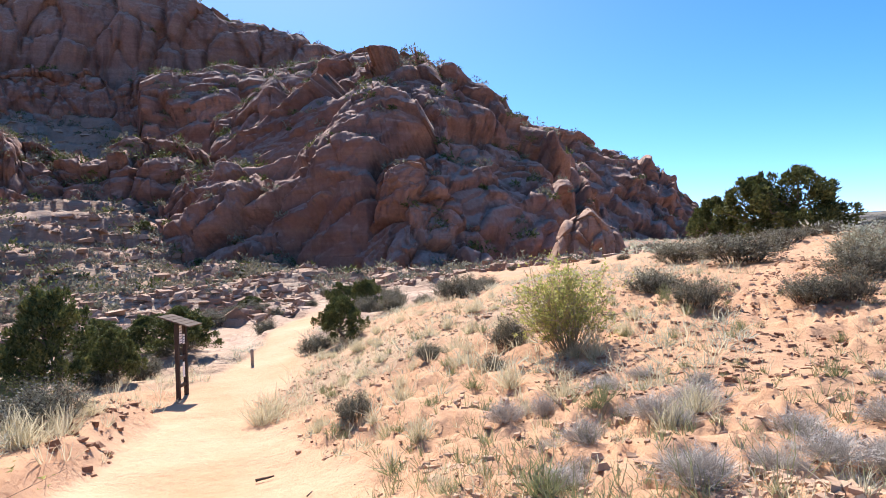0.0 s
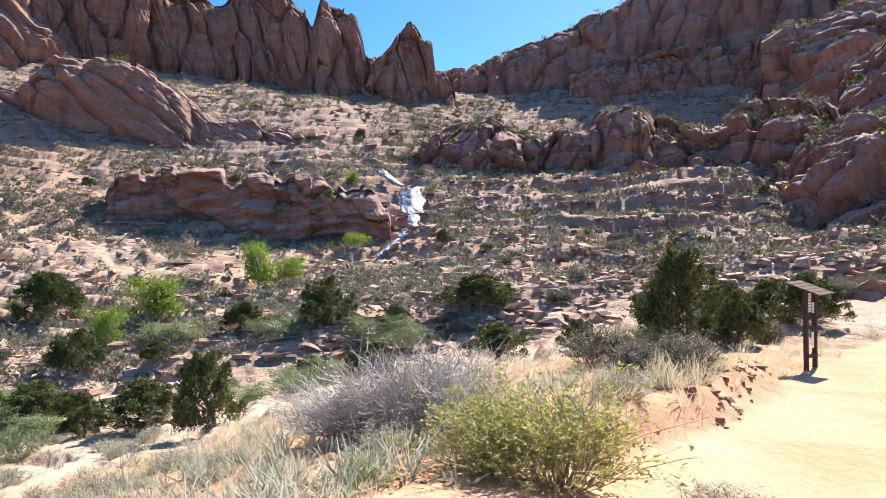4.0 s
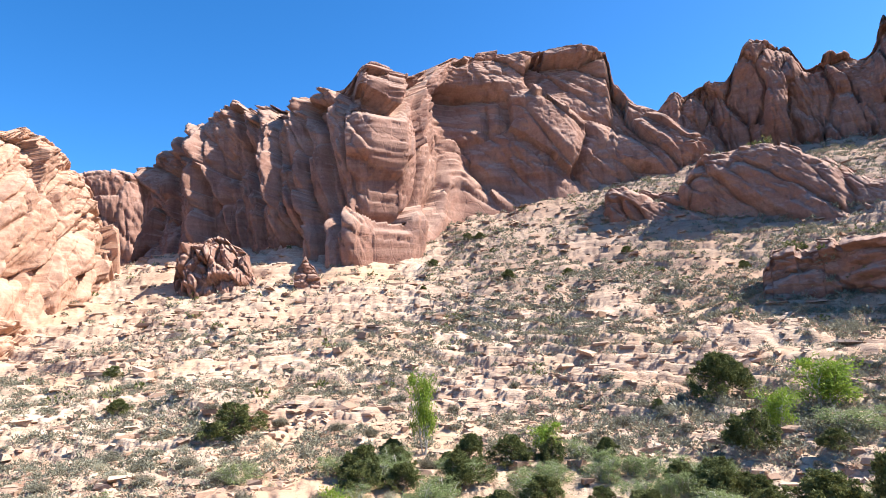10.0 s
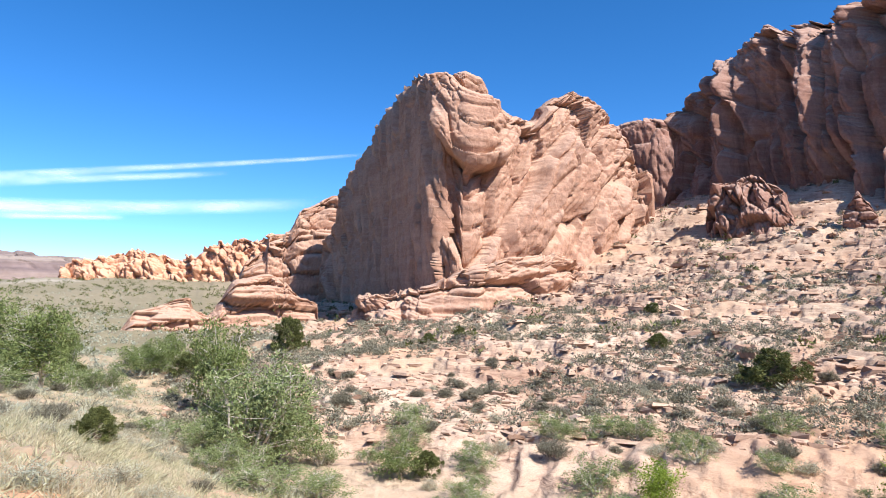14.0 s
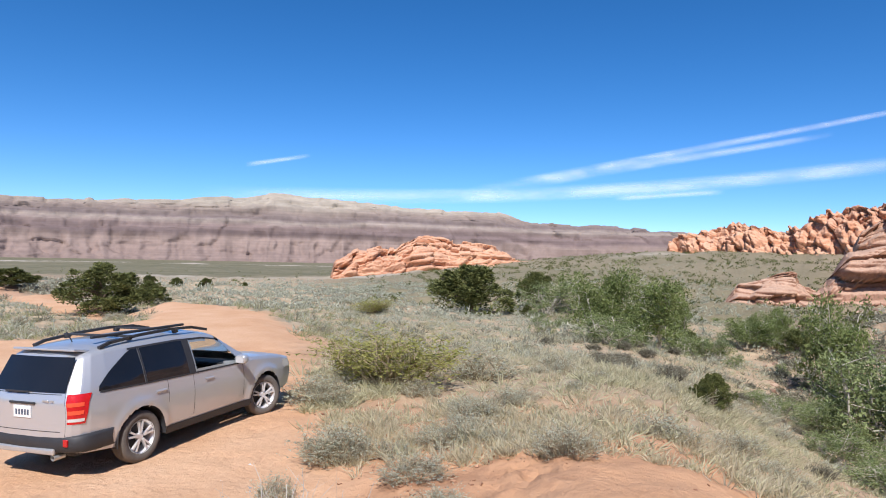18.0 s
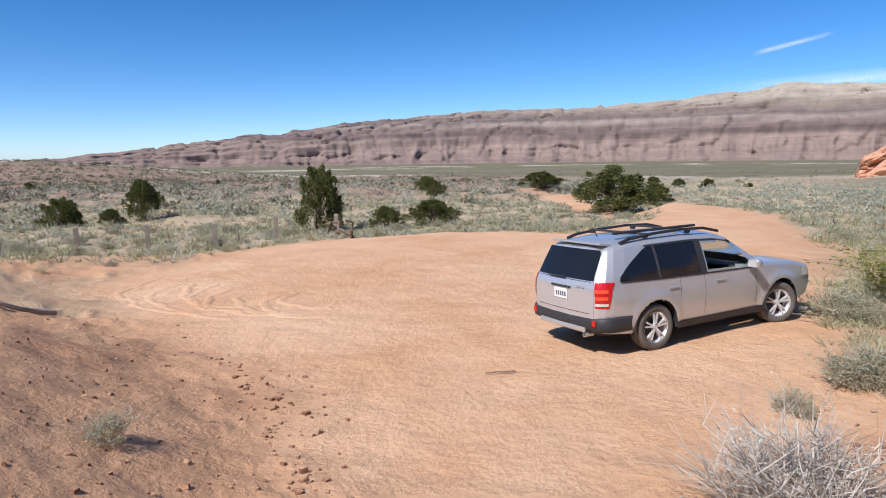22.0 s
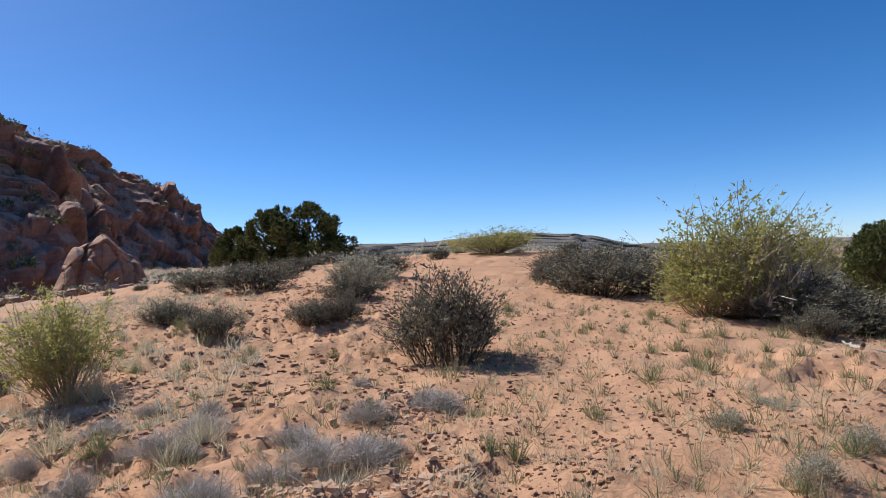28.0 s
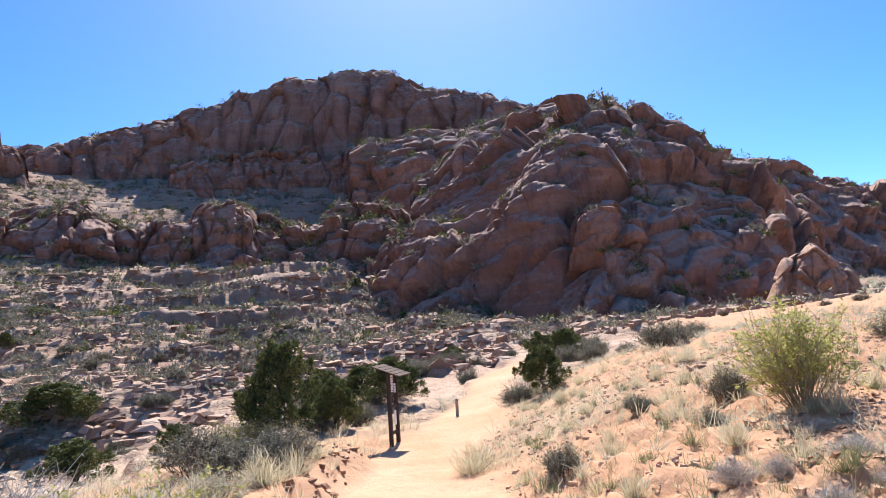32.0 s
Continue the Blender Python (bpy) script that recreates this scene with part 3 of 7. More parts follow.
def rock_mass(name, label, line, depth, seed, material=ROCK, lean=0.6, curve=1.6, block=8.0, bulge=2.5, joints=1.2, ledge=0.6,
              ledge_step=3.0, cols=420, rows=110, back=0.8, jag=0.0, warp=0.6, profile=None, category="rock cliff", kind="", sink=10.0,
              grain=(0.35, 1.0), stretch=2.0, bushes=0, turn=1.5, gully=0.0, piece="buttress"):
    """A cliff or fin along a line of (bearing, distance, foot, top). It leans back by depth and is broken into slabs that run along grain
    (towards larger bearings, upwards), with open joints, stepped beds and fine bedding."""
    line = sorted(line)
    b0, b1 = line[0][0], line[-1][0]
    u = np.linspace(b0, b1, cols)
    v = np.linspace(0, 1, rows)
    U, V = np.meshgrid(u, v, indexing="ij")
    # a line without sharp turns
    wide = max(3, int(0.6 * cols * turn / (b1 - b0)))
    bell = np.exp(-np.linspace(-2, 2, 2 * wide + 1) ** 2)
    D = np.convolve(np.pad(interp(line, u, 1), wide, mode="edge"), bell / bell.sum(), "valid")[:, None] + 0 * U
    F, T = interp(line, U, 2), eased(line, U, 3)
    br = np.radians(U)
    arc = br * D
    T = T + jag * (0.6 * fbm(arc / (block * 0.6), 0 * U, 0 * U + seed, 3, seed) + 1.0 * facets(arc / block * 1.7, 0 * U + 0.5, 0 * U + 0.5, seed + 5, 0.15)[0])
    F = F - sink
    face = 0.82
    k = np.clip(V / face, 0, 1)
    w = np.clip((V - face) / (1 - face), 0, 1)
    hgt = np.maximum(T - F, 0.5)
    zz = F + hgt * np.sin(k * np.pi / 2) ** 0.75 - w ** 1.5 * hgt * back
    off = depth * lean * k ** curve + depth * (1 - lean) * k ** 6 + w * depth * 1.2
    if profile:
        pk, ph, po = zip(*profile)
        zz = F + hgt * np.interp(k, pk, ph) - w ** 1.5 * hgt * back
        off = depth * np.interp(k, pk, po) + w * depth * 1.2
    amp = smooth(0, 0.1, k) * (1 - 0.45 * smooth(0.8, 1.0, k)) * (1 - 0.3 * w)
    # along and across the grain of the slabs
    gl = math.hypot(*grain)
    ga, gz = grain[0] / gl, grain[1] / gl
    wx = fbm(arc / block / 1.6, off / block / 1.6, zz / block / 1.6, 3, seed + 4)
    wy = fbm(arc / block / 1.6, off / block / 1.6, zz / block / 1.6, 3, seed + 5)
    along = (arc * ga + zz * gz) / block
    across = (arc * gz - zz * ga) / block
    deep = off / block
    l1, e1 = facets(along / stretch + 0.25 * wx, across + 0.35 * wy, deep, seed)
    l2, e2 = facets(along * 1.7 / stretch + 0.3 * wy, across * 2.3 + 0.3 * wx, deep * 2.3, seed + 9)
    l3, e3 = facets(along * 5.5 / stretch + 0.4 * wx, across * 6.5 + 0.3 * wy, deep * 6.0, seed + 19, 0.7)
    calm = smooth(-0.25, 0.3, fbm(arc / block / 1.2, off / block, zz / block / 1.2, 2, seed + 12))
    crack1, crack2, crack3 = 1 - smooth(0, 0.22, e1), 1 - smooth(0, 0.22, e2), 1 - smooth(0, 0.3, e3)
    broken = -1.5 * l1 + 0.5 * crack1 - (0.3 + 0.7 * calm) * (0.85 * l2 - 0.3 * crack2) - (0.2 + 0.8 * (1 - calm)) * (0.2 * l3 - 0.09 * crack3)
    # beds: treads and risers that wander, broken by the slabs
    lz = zz + arc * 0.06 + (0.5 * wx + 0.9 * l1) * ledge_step * warp * 2
    led = stairs(lz, ledge_step, 0.45) - lz
    thin = stairs(lz * 1.0, ledge_step * 0.27, 0.4) - lz
    lmod = 0.3 + 0.9 * smooth(-0.2, 0.3, fbm(arc / block / 1.5, off / block, zz / block, 2, seed + 7))
    n1 = fbm(arc / block / 2.6, off / block / 2.6, zz / block / 3.0, 3, seed + 1)
    n3 = fbm(arc * 1.1, off * 1.1, zz * 2.2, 4, seed + 3)
    push = -n1 * bulge + broken * joints + led / ledge_step * ledge * lmod + thin / ledge_step * ledge * 0.45 + 0.10 * n3 * min(joints, 4)
    push = push * amp
    if gully:
        fan = ridged(arc / gully / 1.3 + 0.4 * wx, 0 * U, 0 * U + seed, 3, seed + 15)
        push = push + gully * (0.5 - fan) * smooth(0.02, 0.3, k) * (1 - 0.95 * smooth(0.36, 0.5, k))
    # weathering works at right angles to the wall, not along the line of sight
    bx, by = -np.sin(br[:, 0]) * D[:, 0], np.cos(br[:, 0]) * D[:, 0]
    tx, ty = np.gradient(bx), np.gradient(by)
    ln = np.hypot(tx, ty)
    nx, ny = (ty / ln)[:, None], (-tx / ln)[:, None]
    sign = np.where(nx * bx[:, None] + ny * by[:, None] > 0, 1.0, -1.0)
    nx, ny = nx * sign, ny * sign
    facing = np.abs(nx * -np.sin(br) + ny * np.cos(br))
    push = push * (0.3 + 0.7 * smooth(0.2, 0.65, facing))
    # on leaning ground the slabs also stand up out of it
    rake = np.clip(depth * lean / np.maximum(T - F, 1), 0, 1.2)
    zz = zz + amp * led * 0.25 * min(1.0, ledge) * smooth(0.1, 0.6, k) - amp * broken * joints * 0.45 * rake - smooth(0.85, 1.0, k) * (1 - w) * broken * joints * 0.25
    X, Y = -np.sin(br) * (D + off) + nx * push, np.cos(br) * (D + off) + ny * push
    # ends tuck into the ground
    end = np.minimum(smooth(0, 0.02, (U - b0) / (b1 - b0)), smooth(0, 0.02, (b1 - U) / (b1 - b0)))
    zz = np.where(end < 1, F + (zz - F) * (0.25 + 0.75 * end), zz)
    P = np.stack([X, Y, zz], -1)
    if bushes:
        # flat spots that hold a little soil
        du, dv = np.gradient(P, axis=0), np.gradient(P, axis=1)
        nr = np.cross(dv, du)
        flat = np.abs(nr[..., 2]) / np.maximum(np.linalg.norm(nr, axis=-1), 1e-6)
        odds = (smooth(0.5, 0.85, flat) * (k > 0.12) * (w < 0.2)).ravel() + 1e-9
        rg = np.random.default_rng(seed)
        pick = rg.choice(odds.size, bushes, replace=False, p=odds / odds.sum())
        ROCK_SPOTS.append(P.reshape(-1, 3)[pick])
    tops = [p[3] for p in line]
    notches = [line[i][0] for i in range(1, len(line) - 1) if tops[i] < tops[i - 1] and tops[i] <= tops[i + 1]]
    if not notches or kind:
        me = grid_mesh(name, P)
        me.materials.append(material)
        return tagged(new(name, me), label, category, kind=kind)
    # one part for each mass between two notches of the skyline
    mid = line[len(line) // 2]
    base = at(mid[0], mid[1], mid[2])
    mass = thing(name, Matrix.Translation(base), label, category)
    cut = [0] + [int(round((q - b0) / (b1 - b0) * (cols - 1))) for q in notches] + [cols - 1]
    for i, j in zip(cut[:-1], cut[1:]):
        if j > i:
            part(piece, grid_mesh(piece, P[i:j + 1] - np.array(base)), material, mass)
    return mass

PEAK = ((-2.0, 200, 26.8, 45.5), (4.0, 201, 39.9, 62.2), (8.4, 202, 49.2, 71.8), (9.9, 203, 50.2, 75.4), (12.3, 204, 51.9, 79.5), (17.8, 205, 55.6, 84.4), (20.8, 206, 56.8, 89.6), (26.8, 208, 54.1, 90.1), (29.5, 209, 53.6, 90.2), (33.2, 210, 52.9, 84.0), (36.9, 211, 52.4, 77.4), (40.0, 212, 52.0, 73.5), (42.6, 212, 51.8, 70.0), (45.0, 213, 51.5, 66.9), (48.8, 214, 51.0, 63.0), (52.0, 215, 51.2, 59.5))
SIDE = ((335.0, 170, 3.3, 5.9), (337.9, 166, 5.0, 12.7), (339.8, 164, 6.0, 19.7), (340.8, 162, 5.8, 23.5), (343.0, 159, 4.4, 29.8), (345.3, 156, 3.7, 32.2), (348.5, 152, 5.3, 37.3), (350.9, 150, 6.0, 39.3), (354.0, 150, 6.0, 43.1))
PINNACLES = ((49.1, 190, 47.5, 51.4), (51.1, 190, 47.6, 54.1), (51.6, 189, 47.6, 62.3), (53.2, 189, 47.7, 68.3), (56.0, 188, 47.9, 58.0), (57.0, 188, 47.9, 57.9), (58.2, 188, 48.0, 70.7), (60.9, 187, 47.8, 73.0), (61.8, 187, 47.7, 65.5), (62.5, 187, 47.6, 70.8), (64.6, 187, 47.2, 78.7), (67.0, 186, 46.9, 82.3), (69.4, 186, 47.8, 70.5), (71.6, 185, 48.7, 72.9), (73.2, 185, 49.3, 70.7), (74.3, 185, 49.7, 77.1), (77.0, 184, 49.2, 80.6), (79.4, 183, 48.8, 69.8), (80.9, 183, 48.8, 69.9), (82.4, 183, 48.9, 67.8), (83.2, 183, 49.0, 70.7), (84.7, 182, 49.0, 66.0), (86.5, 182, 49.0, 60.6))
CLIFF = ((80.0, 175, 45.9, 51.7), (82.5, 173, 45.3, 55.8), (86.2, 171, 44.5, 66.0), (88.1, 170, 44.1, 73.5), (88.6, 170, 44.0, 85.1), (94.1, 166, 42.4, 85.8), (97.8, 164, 41.3, 85.5), (102.3, 160, 40.3, 81.8), (106.7, 139, 23.6, 69.5), (110.1, 135, 20.9, 71.1), (112.8, 134, 20.1, 64.8), (115.8, 142, 21.8, 66.7), (116.7, 145, 22.4, 63.8), (120.2, 154, 24.9, 64.9), (122.0, 159, 26.9, 68.8), (123.8, 164, 28.9, 65.6), (125.7, 171, 30.2, 66.3), (127.5, 177, 31.1, 60.4), (127.8, 178, 31.2, 55.9), (129.5, 183, 32.1, 44.9))
TOWER = ((130.8, 150, 20.6, 25.3), (131.9, 147, 17.1, 33.5), (133.4, 142, 11.7, 40.8), (134.9, 138, 10.0, 43.9), (137.9, 128, 8.0, 46.2), (139.5, 124, 7.0, 43.5), (141.5, 119, 5.8, 37.6), (143.5, 113, 4.6, 37.7), (145.5, 110, 3.6, 45.4), (147.0, 109, 2.8, 46.5), (149.9, 110, 1.4, 45.4), (152.2, 132, 0.7, 50.1), (154.0, 153, 0.2, 49.3), (155.7, 169, -0.3, 42.7), (157.4, 185, 0.5, 36.0), (158.5, 194, 1.5, 20.5), (159.0, 197, 1.9, 16.0), (159.6, 202, 2.5, 5.7))
BACKWALL = ((125.0, 230, 39.3, 68.7), (127.0, 230, 39.2, 68.6), (128.9, 230, 39.1, 66.1), (130.4, 230, 39.0, 65.1), (131.9, 230, 38.9, 65.4), (134.0, 230, 38.8, 63.5), (136.0, 230, 38.6, 63.3))
APRON = ((136.0, 122, 6.2, 7.7), (139.0, 115, 3.1, 9.0), (145.4, 103, -2.1, 7.2), (151.0, 101, -3.4, 3.3), (156.3, 108, -3.7, 0.6), (158.0, 110, -4.0, -2.8))
LOWROCK = ((156.0, 215, -1.1, 34.3), (158.4, 213, -1.0, 36.4), (161.0, 210, -4.9, 31.4), (162.3, 209, -6.9, 21.9), (163.7, 208, -8.0, 21.0), (164.0, 208, -8.2, 16.6), (165.5, 206, -9.3, 12.9), (166.6, 205, -10.1, -3.0))
LOWBLOCKS = ((159.5, 130, -1.3, -1.1), (161.0, 129, -3.0, 0.1), (164.0, 127, -5.2, 4.8), (166.5, 125, -6.1, 3.6), (168.5, 124, -6.2, -2.5), (170.2, 123, -6.3, -0.2), (173.6, 121, -6.6, -2.0), (175.2, 120, -6.8, -6.0))
BACKROCK = ((160.0, 360, 10.3, 37.9), (163.7, 371, 10.4, 35.3), (167.9, 384, 10.6, 29.7), (170.2, 391, 10.7, 20.7), (174.1, 402, 10.8, 26.4), (178.1, 414, 8.4, 18.6), (179.5, 418, 7.5, 12.5))
REDROCK = ((189.5, 380, -3.8, -2.5), (191.3, 376, -4.7, 0.4), (193.2, 371, -5.7, 7.4), (196.0, 363, -6.5, 9.4), (200.4, 351, -7.5, 13.3), (202.9, 344, -8.5, 5.5), (205.8, 336, -9.7, 3.7), (207.6, 331, -10.3, -1.2), (208.2, 330, -10.2, -6.8))
HUMPS = ((57.5, 128, 20.2, 22.9), (60.0, 129, 20.7, 24.0), (65.3, 131, 21.7, 27.4), (69.2, 133, 22.5, 28.0), (72.9, 135, 24.8, 34.6), (76.5, 136, 26.6, 39.0), (81.0, 138, 25.4, 39.0), (83.6, 139, 24.7, 32.9), (89.1, 141, 24.2, 35.5), (90.3, 142, 24.1, 29.5), (91.5, 142, 24.0, 28.1))
ALCOVE = ((55.0, 90, 0.3, 4.3), (55.6, 90, 0.4, 8.2), (57.7, 91, 0.8, 10.4), (62.7, 93, 1.6, 11.8), (71.4, 97, 4.7, 13.1), (76.9, 100, 5.8, 13.6), (78.5, 100, 6.9, 10.3))
KNOBS = ((29.0, 118, 13.0, 17.9), (32.0, 118, 13.6, 21.3), (33.4, 118, 13.8, 26.0), (36.9, 118, 14.4, 25.5), (41.4, 118, 15.2, 22.3), (44.0, 118, 15.9, 24.5), (46.4, 118, 16.9, 28.0), (50.0, 118, 18.5, 24.1), (53.0, 118, 17.6, 21.8))
MESA = ((168.0, 3500, -118.4, 150.9), (178.5, 3481, -115.6, 177.6), (184.7, 3470, -114.0, 213.9), (190.4, 3460, -112.5, 221.8), (193.7, 3454, -111.6, 280.7), (201.0, 3441, -109.7, 297.6), (206.0, 3432, -108.4, 329.0), (212.2, 3421, -106.8, 354.4), (215.9, 3414, -105.8, 328.0), (222.6, 3402, -103.9, 283.0), (229.1, 3391, -97.5, 260.5), (236.0, 3379, -90.7, 260.7), (240.0, 3371, -86.2, 236.7), (246.7, 3359, -78.6, 202.2), (255.5, 3344, -68.2, 128.8), (261.7, 3333, -60.7, 81.0), (264.8, 3327, -56.9, 43.2), (273.3, 3312, -46.5, -7.6), (279.2, 3301, -39.5, -27.0))
FARMESA = ((276.0, 3200, -47.3, -51.9), (279.7, 3171, -39.4, -22.6), (285.3, 3127, -27.8, 20.4), (300.1, 3010, 1.6, 41.9), (303.5, 2983, 9.7, 56.4), (307.4, 2952, 18.8, 105.1), (308.5, 2943, 21.4, 120.0), (314.0, 2900, 33.8, 142.8), (321.0, 2845, 47.3, 123.8), (327.3, 2795, 49.0, 131.4), (340.0, 2695, 52.3, 133.3), (352.0, 2600, 55.1, 101.8))
LOBE = ((-4.3, 76, 0.4, 1.1), (-2.9, 75, 0.3, 6.9), (-0.5, 74, 0.1, 11.1), (2.9, 72, -0.2, 15.3), (4.4, 73, -0.2, 14.5), (7.0, 74, -0.2, 7.5), (9.1, 76, -0.2, 1.9), (10.1, 76, -0.3, -0.1))
PILLAR = ((-15.8, 80, 0.8, 1.1), (-15.0, 79, 0.8, 4.9), (-12.7, 78, 0.8, 7.6), (-10.8, 77, 0.8, 6.6), (-9.0, 76, 0.8, 1.9))
SPUR = ((13.3, 88, 2.4, 9.0), (14.6, 90, 2.8, 17.0), (17.3, 92, 3.8, 19.9), (21.3, 96, 5.5, 16.8), (23.5, 98, 6.5, 12.1), (24.8, 100, 7.2, 10.2))
SHOULDER = ((9.0, 120, 21.7, 30.0), (10.6, 121, 22.2, 36.3), (12.4, 121, 22.3, 40.0), (14.3, 122, 21.7, 44.6), (15.7, 123, 21.8, 42.0), (17.2, 123, 22.6, 37.7), (18.5, 124, 23.3, 35.9), (19.6, 124, 23.9, 31.3))
DOME = ((-15.0, 90, 1.2, 3.0), (-12.7, 88, 1.7, 13.5), (-10.9, 86, 2.1, 23.4), (-9.1, 85, 1.4, 28.9), (-7.2, 84, 0.9, 31.3), (-3.8, 82, 1.1, 38.1), (-0.4, 80, 0.6, 42.6), (1.5, 81, 0.1, 46.3), (3.5, 82, -0.0, 47.5), (6.0, 83, -0.2, 48.5), (8.0, 84, -0.3, 47.9), (9.5, 86, -0.2, 45.9), (11.0, 89, 0.6, 42.5), (13.0, 93, 1.7, 37.3), (15.0, 96, 2.8, 32.5), (17.5, 100, 3.9, 26.3), (19.5, 104, 4.7, 18.8), (21.0, 106, 5.3, 11.1))
UPPER = ((0.0, 160, 32.7, 50.0), (4.0, 161, 34.5, 59.3), (7.0, 161, 35.9, 62.8), (10.0, 162, 36.0, 61.1), (13.0, 163, 36.2, 60.2), (17.0, 163, 36.3, 58.2), (22.0, 164, 36.5, 56.6), (25.0, 165, 36.7, 54.5))
BAND = ((20.0, 190, 45.5, 51.2), (22.4, 191, 46.0, 55.5), (24.1, 191, 45.9, 57.1), (26.5, 192, 45.8, 53.9), (27.3, 192, 45.8, 56.3), (29.6, 193, 45.8, 57.6), (31.8, 194, 46.1, 57.0), (34.0, 194, 46.4, 56.0), (36.0, 195, 46.3, 55.1), (40.0, 196, 46.1, 52.0))
TERRACE = ((18.8, 116, 16.9, 22.0), (20.0, 117, 16.4, 24.5), (22.1, 118, 15.5, 26.9), (24.6, 119, 14.5, 26.6), (27.9, 120, 14.1, 23.8), (30.5, 122, 14.3, 24.3), (32.5, 122, 15.2, 25.7), (33.2, 123, 15.5, 28.3), (34.0, 123, 15.8, 28.4), (36.0, 124, 15.7, 24.4))
CHIMNEY = ((114.9, 122, 14.4, 15.5), (115.6, 122, 14.4, 17.7), (116.2, 122, 14.4, 19.5), (116.7, 122, 14.4, 17.7), (117.2, 122, 14.4, 15.5))
BLOCKS = ((120.2, 128, 14.6, 16.3), (121.3, 129, 14.8, 22.6), (123.2, 130, 15.0, 25.5), (125.8, 131, 15.3, 24.2), (126.8, 132, 15.5, 17.7))

def mesa_material():
    """Talus, purple cliff bands and a pale cap, in level beds."""
    k = Nodes("mesa_strata")
    sep = k.n.new("ShaderNodeSeparateXYZ")
    k.l.new(k.coords(), sep.inputs[0])
    wob = k.noise(0.002, 5, 0.6)
    h = k.math("ADD", k.math("DIVIDE", sep.outputs[2], 400.0), k.math("MULTIPLY", k.math("SUBTRACT", wob, 0.5), 0.22))
    c = k.ramp(h, [(0.0, (0.253, 0.187, 0.160)), (0.18, (0.277, 0.207, 0.175)), (0.26, (0.170, 0.126, 0.118)), (0.36, (0.218, 0.162, 0.145)), (0.42, (0.301, 0.247, 0.209)),
                   (0.47, (0.180, 0.141, 0.131)), (0.58, (0.257, 0.202, 0.170)), (0.70, (0.369, 0.318, 0.257))])
    bed = k.noise(1.0, 6, 0.7, k.coords(0.0006, 0.0006, 0.035), 0.3)
    c = k.mix(0.45, c, k.ramp(bed, [(0.3, 0.3), (0.7, 0.72)]), "OVERLAY")
    fan = k.noise(1.0, 5, 0.65, k.coords(0.012, 0.012, 0.004))
    c = k.mix(0.45, c, k.ramp(fan, [(0.3, 0.35), (0.7, 0.65)]), "OVERLAY")
    n = k.bump(bed, 0.4, 9.0)
    n = k.bump(k.noise(0.03, 7, 0.7), 0.4, 9.0, n)
    return k.done(c, 0.95, 0, n, 0.1)


MESA_ROCK = mesa_material()
FAR_SLOPE = rock_material("dark_far_slope", (0.13, 0.12, 0.10), (0.20, 0.175, 0.14), (0.27, 0.23, 0.18), 30.0, 0.3, 0.2)

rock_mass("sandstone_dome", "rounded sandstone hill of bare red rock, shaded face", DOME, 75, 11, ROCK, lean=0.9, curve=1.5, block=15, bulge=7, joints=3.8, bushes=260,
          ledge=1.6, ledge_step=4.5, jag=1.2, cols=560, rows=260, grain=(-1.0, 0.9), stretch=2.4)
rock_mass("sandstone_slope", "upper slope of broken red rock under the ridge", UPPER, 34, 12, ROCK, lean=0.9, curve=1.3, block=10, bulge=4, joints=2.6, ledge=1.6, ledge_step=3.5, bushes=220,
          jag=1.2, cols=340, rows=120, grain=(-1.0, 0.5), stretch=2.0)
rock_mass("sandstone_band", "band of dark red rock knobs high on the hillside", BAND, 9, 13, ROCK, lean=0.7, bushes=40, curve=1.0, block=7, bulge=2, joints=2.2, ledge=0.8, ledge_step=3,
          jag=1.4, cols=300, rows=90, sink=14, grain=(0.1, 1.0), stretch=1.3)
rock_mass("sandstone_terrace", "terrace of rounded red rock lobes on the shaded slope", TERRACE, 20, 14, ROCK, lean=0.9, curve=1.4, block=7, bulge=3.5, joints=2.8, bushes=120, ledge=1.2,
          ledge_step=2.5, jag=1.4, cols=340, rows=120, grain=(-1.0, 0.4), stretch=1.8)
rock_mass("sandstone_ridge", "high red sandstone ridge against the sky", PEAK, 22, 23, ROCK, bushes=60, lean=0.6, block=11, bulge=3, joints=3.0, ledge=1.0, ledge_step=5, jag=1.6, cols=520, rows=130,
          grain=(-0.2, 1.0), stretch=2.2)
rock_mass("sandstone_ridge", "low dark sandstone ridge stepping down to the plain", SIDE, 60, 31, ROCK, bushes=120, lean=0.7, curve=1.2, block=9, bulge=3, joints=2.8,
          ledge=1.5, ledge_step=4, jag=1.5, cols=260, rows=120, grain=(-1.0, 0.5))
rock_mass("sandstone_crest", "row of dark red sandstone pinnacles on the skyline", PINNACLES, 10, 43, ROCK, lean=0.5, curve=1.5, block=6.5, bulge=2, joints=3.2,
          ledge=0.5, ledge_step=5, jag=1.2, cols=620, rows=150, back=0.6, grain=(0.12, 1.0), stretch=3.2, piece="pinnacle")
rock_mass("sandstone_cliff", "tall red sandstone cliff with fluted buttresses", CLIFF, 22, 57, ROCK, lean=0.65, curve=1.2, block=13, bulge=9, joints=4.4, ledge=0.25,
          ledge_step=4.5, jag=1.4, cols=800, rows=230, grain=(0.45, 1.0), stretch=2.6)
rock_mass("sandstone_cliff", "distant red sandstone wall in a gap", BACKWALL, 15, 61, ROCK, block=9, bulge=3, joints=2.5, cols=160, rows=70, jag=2)
